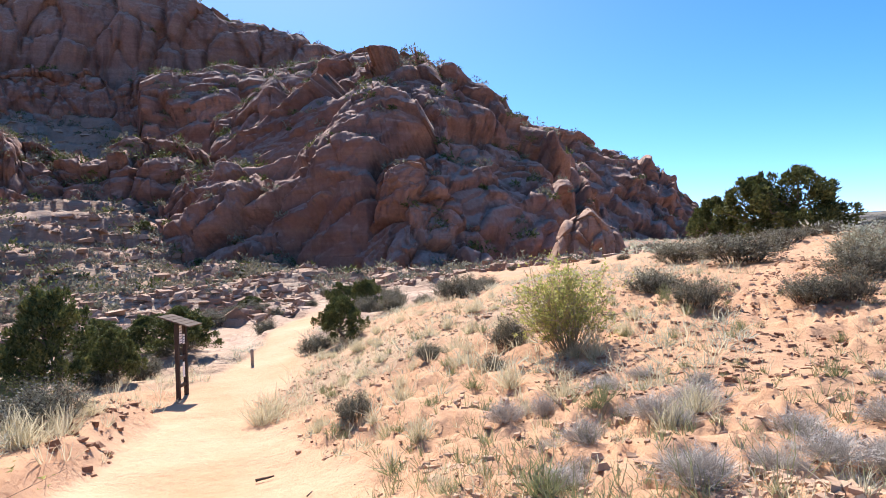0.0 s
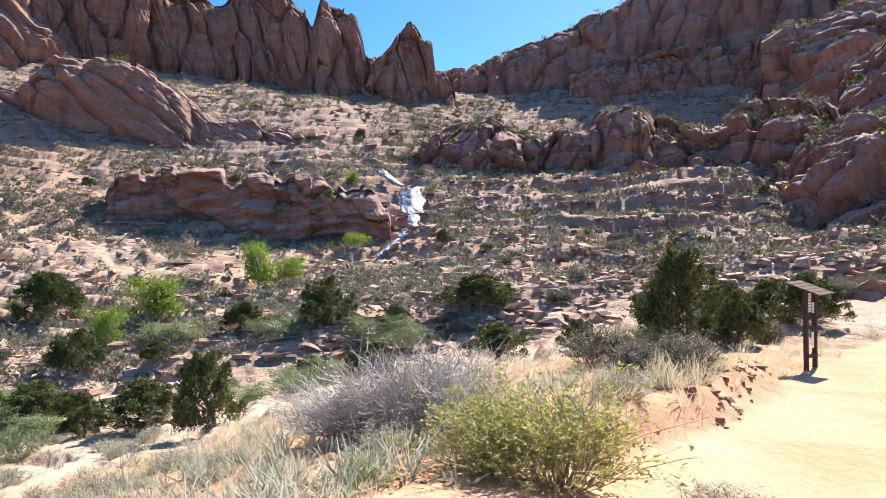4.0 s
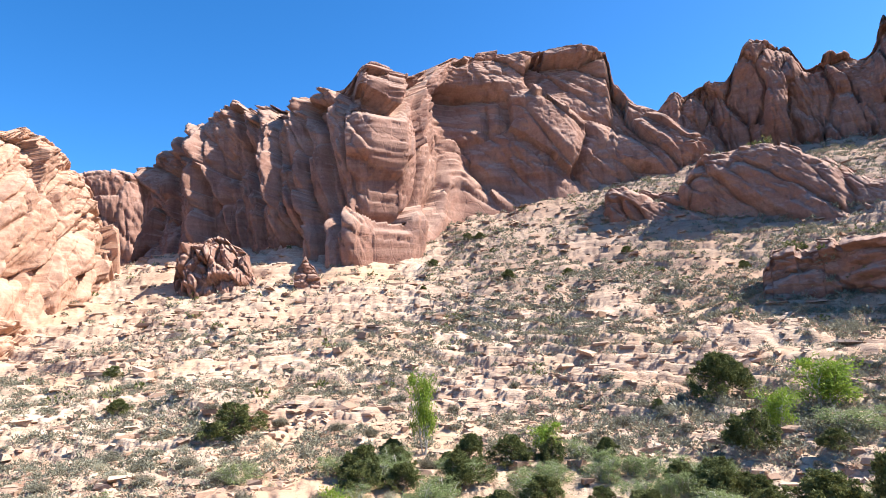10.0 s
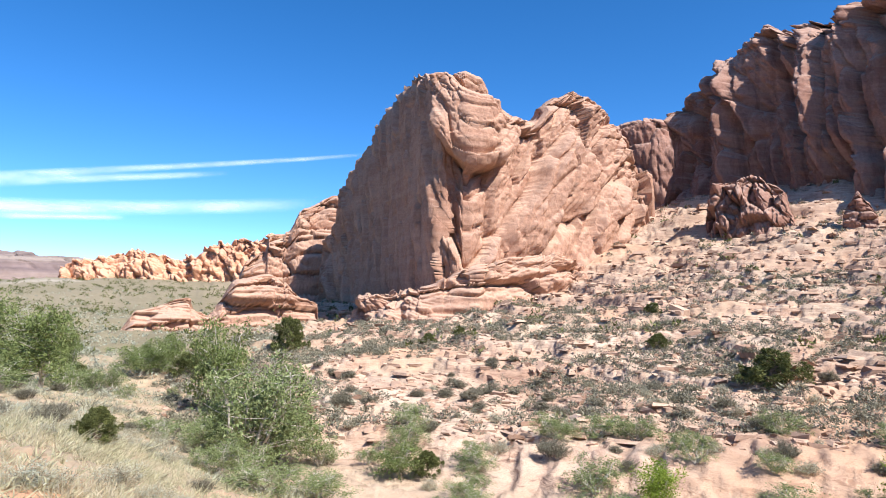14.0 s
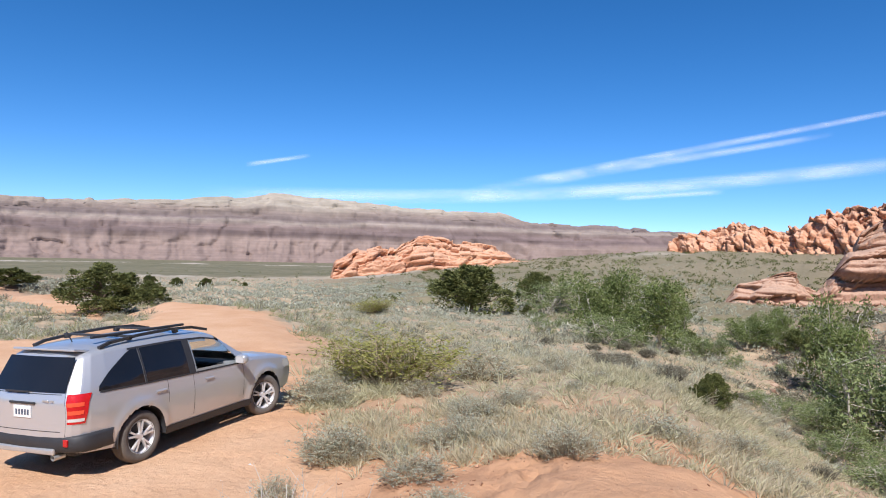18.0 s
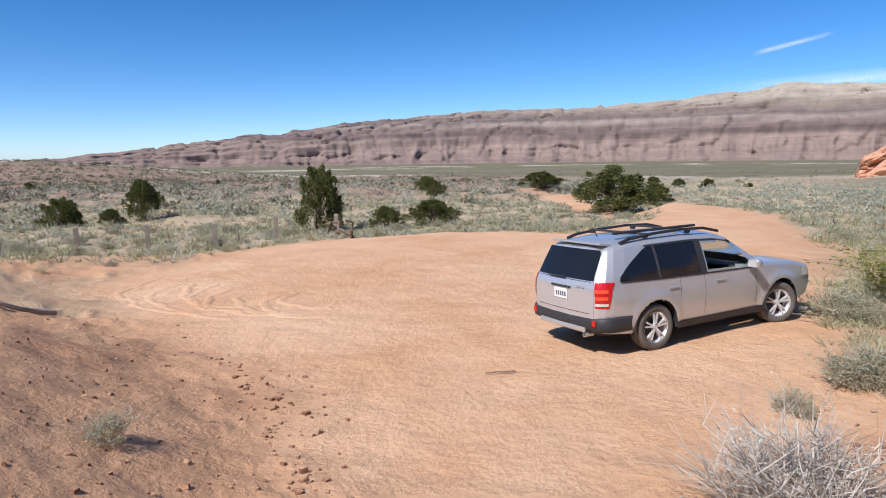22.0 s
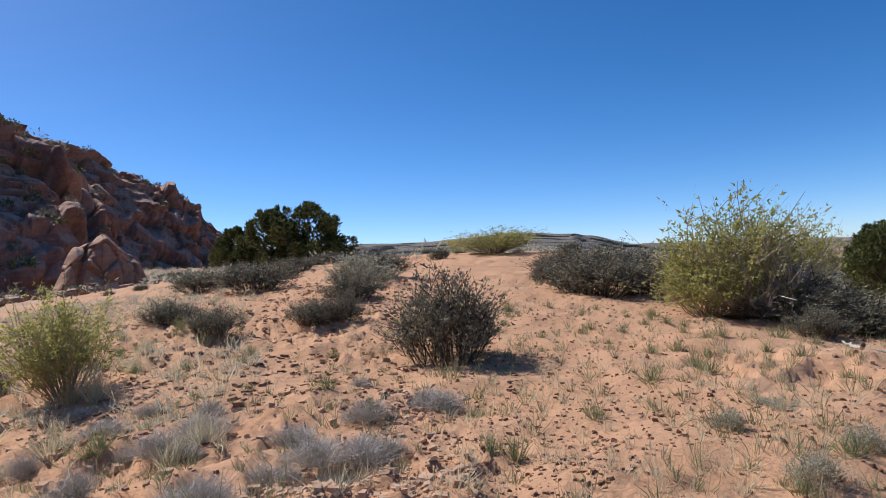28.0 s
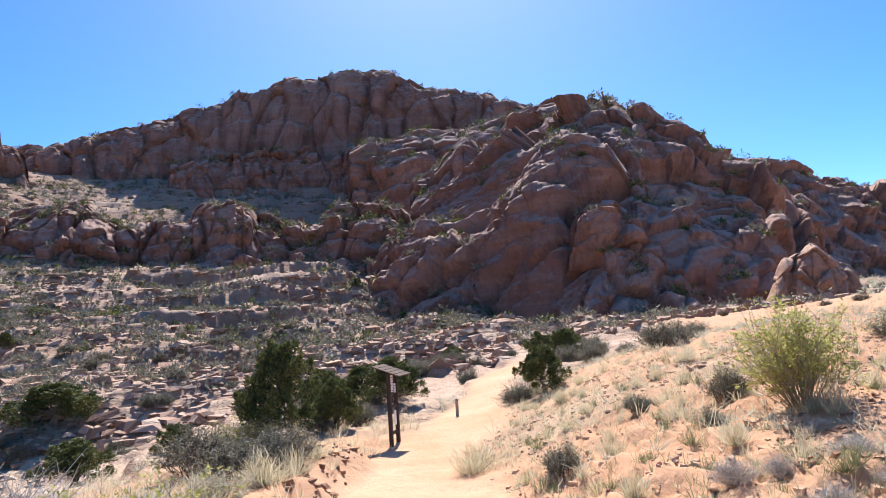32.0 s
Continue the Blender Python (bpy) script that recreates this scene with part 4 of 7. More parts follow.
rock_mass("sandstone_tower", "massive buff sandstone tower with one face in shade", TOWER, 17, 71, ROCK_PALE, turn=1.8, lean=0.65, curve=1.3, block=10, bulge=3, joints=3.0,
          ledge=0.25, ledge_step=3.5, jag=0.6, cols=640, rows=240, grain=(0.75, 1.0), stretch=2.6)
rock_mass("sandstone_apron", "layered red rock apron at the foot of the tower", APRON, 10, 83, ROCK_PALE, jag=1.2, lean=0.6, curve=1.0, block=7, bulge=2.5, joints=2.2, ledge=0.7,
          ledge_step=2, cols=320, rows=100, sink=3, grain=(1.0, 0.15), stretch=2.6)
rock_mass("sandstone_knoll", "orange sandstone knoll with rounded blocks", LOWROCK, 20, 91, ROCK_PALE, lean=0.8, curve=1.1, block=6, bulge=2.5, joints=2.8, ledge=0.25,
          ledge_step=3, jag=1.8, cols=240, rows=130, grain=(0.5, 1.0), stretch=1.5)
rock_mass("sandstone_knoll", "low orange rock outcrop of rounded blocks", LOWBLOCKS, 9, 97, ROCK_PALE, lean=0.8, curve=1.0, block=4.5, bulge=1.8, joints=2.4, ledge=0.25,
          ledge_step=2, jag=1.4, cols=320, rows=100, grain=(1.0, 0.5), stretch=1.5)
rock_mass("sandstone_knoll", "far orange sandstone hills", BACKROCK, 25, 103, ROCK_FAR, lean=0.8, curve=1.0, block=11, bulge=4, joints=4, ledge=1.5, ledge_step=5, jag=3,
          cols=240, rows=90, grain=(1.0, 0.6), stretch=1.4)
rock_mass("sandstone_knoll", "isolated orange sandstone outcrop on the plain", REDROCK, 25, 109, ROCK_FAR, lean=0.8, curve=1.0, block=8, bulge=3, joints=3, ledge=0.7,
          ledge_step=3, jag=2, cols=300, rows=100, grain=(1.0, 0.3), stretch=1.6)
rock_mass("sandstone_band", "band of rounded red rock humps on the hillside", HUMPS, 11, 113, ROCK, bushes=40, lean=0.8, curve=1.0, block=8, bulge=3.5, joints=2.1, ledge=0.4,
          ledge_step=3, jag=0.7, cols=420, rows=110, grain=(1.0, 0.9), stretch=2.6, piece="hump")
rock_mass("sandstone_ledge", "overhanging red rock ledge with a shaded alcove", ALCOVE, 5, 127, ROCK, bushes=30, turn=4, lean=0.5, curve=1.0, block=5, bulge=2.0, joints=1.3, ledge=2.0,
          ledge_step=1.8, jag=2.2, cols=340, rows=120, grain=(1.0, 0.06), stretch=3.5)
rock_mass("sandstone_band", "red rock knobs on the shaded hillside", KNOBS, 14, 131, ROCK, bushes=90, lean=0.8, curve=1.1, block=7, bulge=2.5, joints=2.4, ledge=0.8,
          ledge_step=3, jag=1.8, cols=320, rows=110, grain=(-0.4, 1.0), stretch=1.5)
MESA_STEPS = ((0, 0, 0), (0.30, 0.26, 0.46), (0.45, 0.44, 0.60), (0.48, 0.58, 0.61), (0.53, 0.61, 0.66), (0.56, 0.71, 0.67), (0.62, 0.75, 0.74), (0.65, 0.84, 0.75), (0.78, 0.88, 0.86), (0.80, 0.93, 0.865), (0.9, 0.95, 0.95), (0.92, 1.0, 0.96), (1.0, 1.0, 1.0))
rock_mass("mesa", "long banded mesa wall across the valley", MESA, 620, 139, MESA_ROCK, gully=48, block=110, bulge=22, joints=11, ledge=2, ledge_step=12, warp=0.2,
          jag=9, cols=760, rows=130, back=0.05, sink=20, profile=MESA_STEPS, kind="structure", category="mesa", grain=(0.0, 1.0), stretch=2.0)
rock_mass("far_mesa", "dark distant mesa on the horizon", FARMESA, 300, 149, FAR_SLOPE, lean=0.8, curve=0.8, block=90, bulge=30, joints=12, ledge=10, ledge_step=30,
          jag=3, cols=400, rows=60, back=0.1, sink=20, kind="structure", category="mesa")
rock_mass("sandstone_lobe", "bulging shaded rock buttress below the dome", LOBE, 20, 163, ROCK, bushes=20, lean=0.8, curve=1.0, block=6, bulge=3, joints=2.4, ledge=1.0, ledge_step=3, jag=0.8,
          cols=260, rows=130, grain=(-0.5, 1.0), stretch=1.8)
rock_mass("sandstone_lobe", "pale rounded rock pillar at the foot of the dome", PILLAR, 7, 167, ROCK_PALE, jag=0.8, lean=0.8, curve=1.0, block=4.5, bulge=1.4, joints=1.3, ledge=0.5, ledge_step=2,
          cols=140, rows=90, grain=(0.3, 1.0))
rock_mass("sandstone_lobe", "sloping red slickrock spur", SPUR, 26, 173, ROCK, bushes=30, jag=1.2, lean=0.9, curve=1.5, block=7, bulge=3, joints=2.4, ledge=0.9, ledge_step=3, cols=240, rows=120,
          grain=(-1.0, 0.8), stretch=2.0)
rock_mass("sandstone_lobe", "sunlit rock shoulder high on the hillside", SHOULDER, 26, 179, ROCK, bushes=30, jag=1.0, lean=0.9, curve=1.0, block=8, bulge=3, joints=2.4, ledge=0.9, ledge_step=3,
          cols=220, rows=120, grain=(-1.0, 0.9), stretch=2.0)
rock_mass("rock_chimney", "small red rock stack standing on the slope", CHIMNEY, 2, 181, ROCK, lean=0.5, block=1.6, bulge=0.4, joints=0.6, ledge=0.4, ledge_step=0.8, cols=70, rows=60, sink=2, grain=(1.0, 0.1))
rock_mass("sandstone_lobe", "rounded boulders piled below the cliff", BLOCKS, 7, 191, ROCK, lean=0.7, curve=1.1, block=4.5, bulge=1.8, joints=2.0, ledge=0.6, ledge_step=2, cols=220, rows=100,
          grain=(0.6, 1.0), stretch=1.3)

RABBIT_AT = ((349.7, 10.0, 1.46, 1.72), (41.5, 6.1, 1.12, 1.75), (46.8, 6.6, 0.95, 1.6), (33.6, 18.7, 0.98, 2.11), (202.8, 14.8, 1.33, 3.61), (204.1, 55.9, 1.32, 4.37), (296.5, 14.0, 2.5, 2.8), (294.6, 14.6, 1.7, 2.5), (298.3, 13.6, 1.5, 2.2), (291.5, 25.8, 3.10, 2.67), (315.5, 32.6, 1.32, 5.06),)
GREY_AT = ((299.5, 18, 1.25, 3.0), (302.8, 19, 1.2, 2.9), (306.2, 20, 1.2, 2.8), (309.4, 21, 1.1, 2.6), (292.6, 14.0, 1.2, 2.2), (290.6, 13.6, 1.0, 2.2), (288.8, 13.2, 0.8, 1.8), (354.7, 11.2, 0.57, 0.72), (356.1, 9.8, 0.33, 0.50), (342.3, 14.5, 0.55, 1.37), (339.2, 12.2, 0.58, 0.99), (1.5, 11.5, 0.31, 0.59), (8.1, 9.8, 0.43, 0.68), (331.0, 12.3, 0.55, 1.16), (335.8, 18.2, 0.80, 2.35), (339.9, 21.1, 0.76, 1.99), (332.6, 26.0, 0.59, 2.01), (327.8, 14.8, 0.69, 1.53), (358.8, 20.5, 0.88, 1.76), (11.1, 19.1, 0.64, 1.15), (37.6, 17.0, 1.16, 2.07), (28.0, 18.9, 0.63, 1.31), (31.4, 12.0, 0.75, 1.5), (34.6, 11.4, 0.7, 1.3), (281.5, 15.6, 0.92, 1.35), (286.6, 13.0, 0.64, 1.34), (291.0, 12.0, 0.53, 0.93), (320.2, 9.4, 1.46, 1.70), (306.9, 16.5, 1.21, 2.69), (325.6, 19.6, 0.95, 2.19), (303.1, 16.9, 0.86, 1.30), (328.8, 12.3, 0.61, 0.84), (311.1, 18.3, 0.76, 0.94),)
DEAD_AT = ((294.8, 14.2, 2.1, 2.6), (293.3, 13.8, 1.3, 2.0), (343.1, 6.3, 0.28, 0.66), (340.6, 4.9, 0.32, 0.69), (352.1, 7.0, 0.26, 0.36), (55.2, 8.8, 1.25, 2.5), (50.6, 8.7, 1.2, 2.2), (59.5, 9.4, 1.0, 2.0),)
TUFT_AT = ((353.0, 4.8, 0.31, 0.63), (5.1, 6.7, 0.25, 0.59), (348.0, 6.8, 0.22, 0.41), (57.9, 5.9, 0.38, 1.04), (74.2, 15.4, 0.46, 2.07), (293.6, 5.0, 0.23, 0.35), (303.3, 7.9, 0.30, 0.54), (290.1, 5.7, 0.22, 0.40), (308.1, 6.4, 0.26, 0.33), (317.0, 5.6, 0.26, 0.39),)
DRY_AT = ((2.7, 7.3, 0.42, 0.44), (15.8, 12.1, 0.71, 0.95), (32.4, 10.6, 0.67, 1.02), (30.2, 11.2, 0.6, 0.9), (37.2, 9.6, 0.6, 0.9), (28.4, 12.4, 0.5, 0.8), (7.3, 12.5, 0.31, 0.65), (6.5, 9.1, 0.23, 0.40), (347.7, 9.4, 0.62, 0.56), (14.8, 12.6, 0.67, 1.43), (33.0, 10.7, 0.72, 0.75),)
JUNIPER_AT = ((9.2, 18.7, 1.33, 1.37), (30.8, 19.3, 2.75, 2.34), (26.6, 19.0, 1.53, 1.40), (46.4, 23.3, 1.30, 2.24), (47.8, 45.1, 2.52, 5.50), (70.6, 21.9, 2.57, 2.14), (75.7, 29.2, 2.11, 3.37), (61.0, 46.3, 3.49, 3.83), (67.9, 47.9, 2.24, 2.92), (39.4, 26.2, 1.13, 1.60), (82.0, 63.2, 4.29, 5.22), (80.2, 47.2, 2.60, 3.52), (122.0, 59.6, 3.33, 5.20), (103.6, 41.2, 2.36, 2.18), (161.7, 82.9, 4.51, 4.33), (149.8, 37.2, 1.47, 1.67), (195.8, 80.5, 6.16, 10.85), (175.9, 19.2, 0.95, 1.04), (190.2, 104.4, 4.88, 6.35), (178.9, 76.7, 4.09, 3.00), (225.6, 60.5, 4.25, 7.09), (231.8, 95.2, 2.28, 6.19), (251.1, 42.0, 4.27, 3.11), (245.3, 43.1, 1.48, 2.06), (241.3, 45.8, 1.83, 3.78), (286.2, 51.2, 4.90, 5.10), (280.8, 58.7, 2.40, 2.80), (264.8, 58.1, 3.26, 2.77), (267.3, 57.8, 1.25, 1.91), (286.3, 19.8, 2.34, 1.88),)
COTTONWOOD_AT = ((66.4, 67.6, 5.63, 4.40), (64.2, 68.4, 3.85, 3.26), (74.9, 57.0, 4.38, 5.45), (78.2, 51.7, 3.31, 3.16), (106.5, 47.7, 5.71, 2.50), (96.1, 46.5, 2.18, 2.85), (114.1, 34.7, 2.90, 1.86), (152.7, 37.5, 2.11, 3.35), (130.7, 33.7, 2.15, 2.42), (166.9, 50.0, 7.09, 4.84), (173.5, 63.7, 2.55, 4.72), (184.8, 44.5, 3.99, 3.67),)
WILLOW_AT = ((73.5, 49.9, 1.68, 5.22), (64.2, 45.4, 1.10, 3.57), (164.2, 37.9, 5.87, 6.07), (162.4, 39.6, 3.77, 4.23), (107.0, 37.5, 1.92, 3.00), (164.9, 36.3, 5.62, 5.81), (167.3, 28.2, 1.39, 2.51), (189.2, 96.2, 5.33, 9.21), (183.8, 39.5, 1.69, 4.12), (176.9, 60.7, 2.07, 5.30), (163.2, 25.0, 1.20, 2.92), (159.7, 25.8, 1.01, 2.78),)
SAGE_AT = ((28.6, 6.1, 0.38, 1.1), (36.5, 9.3, 0.5, 1.0), (208.6, 13.2, 0.68, 1.50), (207.1, 9.4, 0.59, 1.17), (195.0, 16.6, 0.81, 2.17), (196.1, 10.2, 0.41, 1.16), (187.3, 8.4, 0.48, 0.96), (206.8, 9.3, 0.58, 1.07), (211.6, 8.1, 0.35, 0.59), (201.9, 9.4, 0.22, 0.75), (197.9, 6.8, 0.26, 0.74), (207.8, 13.3, 0.49, 1.17), (294.2, 7.0, 0.05, 0.54), (289.2, 5.9, 0.23, 0.46), (292.6, 5.2, 0.28, 0.45), (281.7, 5.8, 0.17, 0.31), (268.0, 6.4, 0.33, 0.52), (298.1, 6.2, 0.23, 0.37), (326.7, 17.5, 0.96, 2.10), (327.6, 17.1, 1.01, 1.61),)
WHITE_AT = ((211.3, 5.6, 0.93, 1.78),)

# ---- plants: meshes ----
def strips(base, tip, width, rng, bend=0.15):
    """Flat two-piece blades from base to tip points, as vertices and quads."""
    n = len(base)
    d = tip - base
    side = np.cross(d, rng.normal(size=(n, 3)))
    side /= np.linalg.norm(side, axis=1)[:, None] + 1e-9
    L = np.linalg.norm(d, axis=1)[:, None]
    mid = (base + tip) / 2 + rng.normal(size=(n, 3)) * L * bend
    w = (width * rng.uniform(0.7, 1.3, n))[:, None]
    V = np.stack([base - side * w, base + side * w, mid - side * w * 0.8, mid + side * w * 0.8, tip - side * w * 0.3, tip + side * w * 0.3], 1).reshape(-1, 3)
    k = np.arange(n)[:, None] * 6
    F = np.concatenate([k + [0, 1, 3, 2], k + [2, 3, 5, 4]])
    return V, F


def flakes(P, size, rng, out=None):
    """Small leaf quads at P, turned at random or facing outwards."""
    n = len(P)
    a = rng.normal(size=(n, 3))
    if out is not None:
        a = out + a * 0.6
    a /= np.linalg.norm(a, axis=1)[:, None] + 1e-9
    b = np.cross(a, rng.normal(size=(n, 3)))
    b /= np.linalg.norm(b, axis=1)[:, None] + 1e-9
    s = (size * rng.uniform(0.5, 1.4, n))[:, None]
    V = np.stack([P - b * s * 0.5, P + a * s * 0.4 + np.cross(a, b) * s * 0.25, P + a * s * 1.3, P + a * s * 0.4 + b * s * 0.5], 1).reshape(-1, 3)
    return V, np.arange(n)[:, None] * 4 + np.array([[0, 1, 2, 3]])


def merge(*vf):
    V, F, k = [], [], 0
    for v, f in vf:
        V.append(v)
        F.append(f + k)
        k += len(v)
    return np.concatenate(V), np.concatenate(F)


def tube(path, r0, r1, sides=5):
    """A tapering branch along a list of points, as vertices and quads."""
    path = np.asarray(path, float)
    n = len(path)
    rings = []
    for i, p in enumerate(path):
        d = path[min(i + 1, n - 1)] - path[max(i - 1, 0)]
        d /= np.linalg.norm(d) + 1e-9
        a = np.cross(d, (0.3, 0.9, 0.1))
        a /= np.linalg.norm(a) + 1e-9
        b = np.cross(d, a)
        r = r0 + (r1 - r0) * i / (n - 1)
        t = np.arange(sides) / sides * 2 * np.pi
        rings.append(p + r * (np.cos(t)[:, None] * a + np.sin(t)[:, None] * b))
    V = np.concatenate(rings)
    F = [[i * sides + j, i * sides + (j + 1) % sides, (i + 1) * sides + (j + 1) % sides, (i + 1) * sides + j] for i in range(n - 1) for j in range(sides)]
    return V, np.array(F)


def limb(rng, a, b, r0, r1, n=5, wig=0.08):
    a, b = np.asarray(a, float), np.asarray(b, float)
    L = np.linalg.norm(b - a)
    pts = [a + (b - a) * i / (n - 1) + (rng.normal(size=3) * L * wig if 0 < i else 0) for i in range(n)]
    return tube(pts, r0, r1)


def juniper(seed, lumps=34, tall=1.0):
    """Unit juniper: about 1 high and 1 wide, ragged, with gaps between its clumps."""
    rng = np.random.default_rng(seed)
    wood, leaf = [], []
    wood.append(limb(rng, (0, 0, -0.05), (rng.normal() * 0.05, rng.normal() * 0.05, 0.6), 0.045, 0.015, 6))
    for i in range(lumps):
        h = rng.uniform(0.10, 0.97) ** (0.9 / tall)
        span = 0.5 * math.sin(math.pi * min(1, 0.27 + 0.70 * h))
        a = rng.uniform(0, 2 * math.pi)
        d = span * rng.uniform(0.35, 1.05)
        c = np.array([math.cos(a) * d, math.sin(a) * d, h * 0.9])
        if i % 3 == 0:
            wood.append(limb(rng, (0, 0, max(0.02, h * 0.55)), c, 0.016, 0.005, 4))
        # an upswept spray: fat at its foot, pointed at its tip
        n = int(rng.uniform(150, 240))
        rad, tip = rng.uniform(0.09, 0.15), rng.uniform(0.08, 0.17)
        t = rng.uniform(0, 1, n) ** 1.3
        q = rng.normal(size=(n, 3))
        q /= np.linalg.norm(q, axis=1)[:, None]
        out = np.array([math.cos(a) * 0.45, math.sin(a) * 0.45, 1.0])
        P = c + q * (rad * (1.05 - t) * rng.uniform(0.5, 1.05, n))[:, None] + out * (t * tip)[:, None] - np.array([0, 0, 0.05])
        P[:, 2] = np.clip(P[:, 2], 0.01, 1.08)
        leaf.append(flakes(P, 0.036, rng, q + out))
    return soup_mesh("trunk", *merge(*wood)), soup_mesh("crown", *merge(*leaf))


def broadleaf(seed, clumps=40, slim=0.5, stems=3, leafy=70, size=0.03, loose=0.055):
    """Unit streamside tree, 1 high: pale forking stems, loose bright leaf clumps."""
    rng = np.random.default_rng(seed)
    wood, leaf = [], []
    tops = []
    for s in range(stems):
        a = rng.uniform(0, 6.28)
        top = np.array([math.cos(a) * slim * 0.35, math.sin(a) * slim * 0.35, rng.uniform(0.7, 0.97)])
        base = np.array([math.cos(a) * 0.03, math.sin(a) * 0.03, -0.03])
        wood.append(limb(rng, base, top, 0.02, 0.004, 7, 0.03))
        tops.append((base, top))
    for i in range(clumps):
        base, top = tops[i % stems]
        t = rng.uniform(0.25, 1.0)
        c0 = base + (top - base) * t
        a = rng.uniform(0, 6.28)
        d = slim * 0.5 * rng.uniform(0.1, 1.0) * (1.25 - 0.8 * t)
        c = c0 + np.array([math.cos(a) * d, math.sin(a) * d, rng.uniform(0.0, 0.12)])
        wood.append(limb(rng, c0, c, 0.005, 0.002, 3))
        n = int(leafy * rng.uniform(0.6, 1.3))
        P = c + rng.normal(size=(n, 3)) * np.array([loose, loose, 0.06]) * rng.uniform(0.6, 1.4)
        leaf.append(flakes(P, size, rng))
    return soup_mesh("trunk", *merge(*wood)), soup_mesh("crown", *merge(*leaf))


def shrub(seed, stems=60, spread=0.5, upright=0.6, leaves=900, leaf=0.03, width=0.006, tips=0.4, twigs=5, foot=0.09):
    """Unit shrub, 1 wide and 1 high: forking thin stems, with fine leaves along their upper part."""
    rng = np.random.default_rng(seed)
    a = rng.uniform(0, 6.28, stems)
    e = rng.uniform(0, 1, stems) ** 0.6
    tip = np.stack([np.cos(a) * e * spread * 0.85, np.sin(a) * e * spread * 0.85, (1 - upright * e ** 2.2) * rng.uniform(0.5, 0.9, stems)], 1)
    base = np.stack([np.cos(a) * foot * e, np.sin(a) * foot * e, np.full(stems, -0.03)], 1)
    k = np.repeat(np.arange(stems), twigs)
    t = rng.uniform(0.3, 0.95, len(k))[:, None]
    tb = base[k] + (tip[k] - base[k]) * t
    out = tip[k] - base[k] + np.array([0, 0, 0.15])
    out /= np.linalg.norm(out, axis=1)[:, None]
    tt = tb + (out + rng.normal(size=(len(k), 3)) * 0.55) * rng.uniform(0.1, 0.3, len(k))[:, None]
    tt[:, 2] = np.clip(tt[:, 2], 0.02, 1.0)
    V = merge(strips(base, tip, width, rng, 0.07), strips(tb, tt, width * 0.6, rng, 0.1))
    allb, allt = np.concatenate([base, tb]), np.concatenate([tip, tt])
    j = rng.integers(stems // 2, len(allb), leaves)
    t = rng.uniform(tips, 1.0, leaves)[:, None]
    P = allb[j] + (allt[j] - allb[j]) * t + rng.normal(size=(leaves, 3)) * 0.02
    P[:, 2] = np.maximum(P[:, 2], 0.01)
    d = allt[j] - allb[j]
    d /= np.linalg.norm(d, axis=1)[:, None] + 1e-9
    return soup_mesh("branchwork", *V), soup_mesh("foliage", *flakes(P, leaf, rng, d))


def grass(seed, blades=90, spread=0.5, width=0.007):
    rng = np.random.default_rng(seed)
    a = rng.uniform(0, 6.28, blades)
    e = rng.uniform(0, 1, blades) ** 0.7
    tip = np.stack([np.cos(a) * e * spread, np.sin(a) * e * spread, (1 - 0.55 * e) * rng.uniform(0.5, 1.0, blades)], 1)
    base = np.stack([np.cos(a) * 0.15 * e, np.sin(a) * 0.15 * e, np.full(blades, -0.03)], 1)
    return soup_mesh("turf", *strips(base, tip, width, rng, 0.1))


def plant(name, label, category, meshes, mats, group=""):
    e = thing(name, Matrix.Identity(4), label, category, group)
    for me, m in zip(meshes, mats):
        part(me.name.split(".")[0], me, m, e)
    return e


DARK_STEM = plain("dark_stem", (0.12, 0.095, 0.07), 0.95, 0, 10, 0.4, 0.1)
TAN_STEM = plain("tan_stem", (0.36, 0.29, 0.19), 0.95, 0, 10, 0.4, 0.1)

JUNIPERS = [plant("juniper", "dark green juniper tree with ragged crown on sandy ground", "tree", juniper(100 + i, 54 + 6 * i, 1.0 + 0.25 * (i % 2)), (BARK, JUNIPER), "junipers") for i in range(4)]
COTTONWOODS = [plant("cottonwood", "slender young cottonwood with bright green spring leaves", "tree", broadleaf(200 + i, 46, (0.75, 0.95, 0.6)[i], 5, 90, 0.04, 0.085), (PALE_BARK, COTTONWOOD), "cottonwoods by the wash") for i in range(3)]
ASHES = [plant("ash_tree", "dull green young tree with pale stems in the wash", "tree", broadleaf(250 + i, 60, (0.85, 1.0)[i], 5, 90, 0.034, 0.075), (PALE_BARK, ASH), "trees in the wash") for i in range(2)]
WILLOWS = [plant("willow", "grey-green streamside willow thicket", "bush", broadleaf(300 + i, 70, 1.0, 9, 70, 0.03), (PALE_BARK, WILLOW), "willows by the wash") for i in range(2)]
RABBITS = [plant("rabbitbrush", "yellow-green rabbitbrush with thin upright stems", "bush", shrub(400 + i, 90, 0.52, 0.45, 4200, 0.03, 0.005, 0.35, 5), (TAN_STEM, RABBIT), "rabbitbrush") for i in range(2)]
GREYS = [plant("blackbrush", "dark grey twiggy blackbrush shrub on sand", "bush", shrub(500 + i, 90, 0.52, 0.6, 5200, 0.032, 0.006, 0.1, 6, 0.26), (DARK_STEM, BLACKBRUSH), "grey shrubs") for i in range(3)]
SAGES = [plant("sagebrush", "pale grey-green sagebrush tuft", "bush", shrub(600 + i, 70, 0.52, 0.65, 1800, 0.036, 0.006, 0.15, 5, 0.22), (TAN_STEM, SAGE), "sagebrush") for i in range(3)]
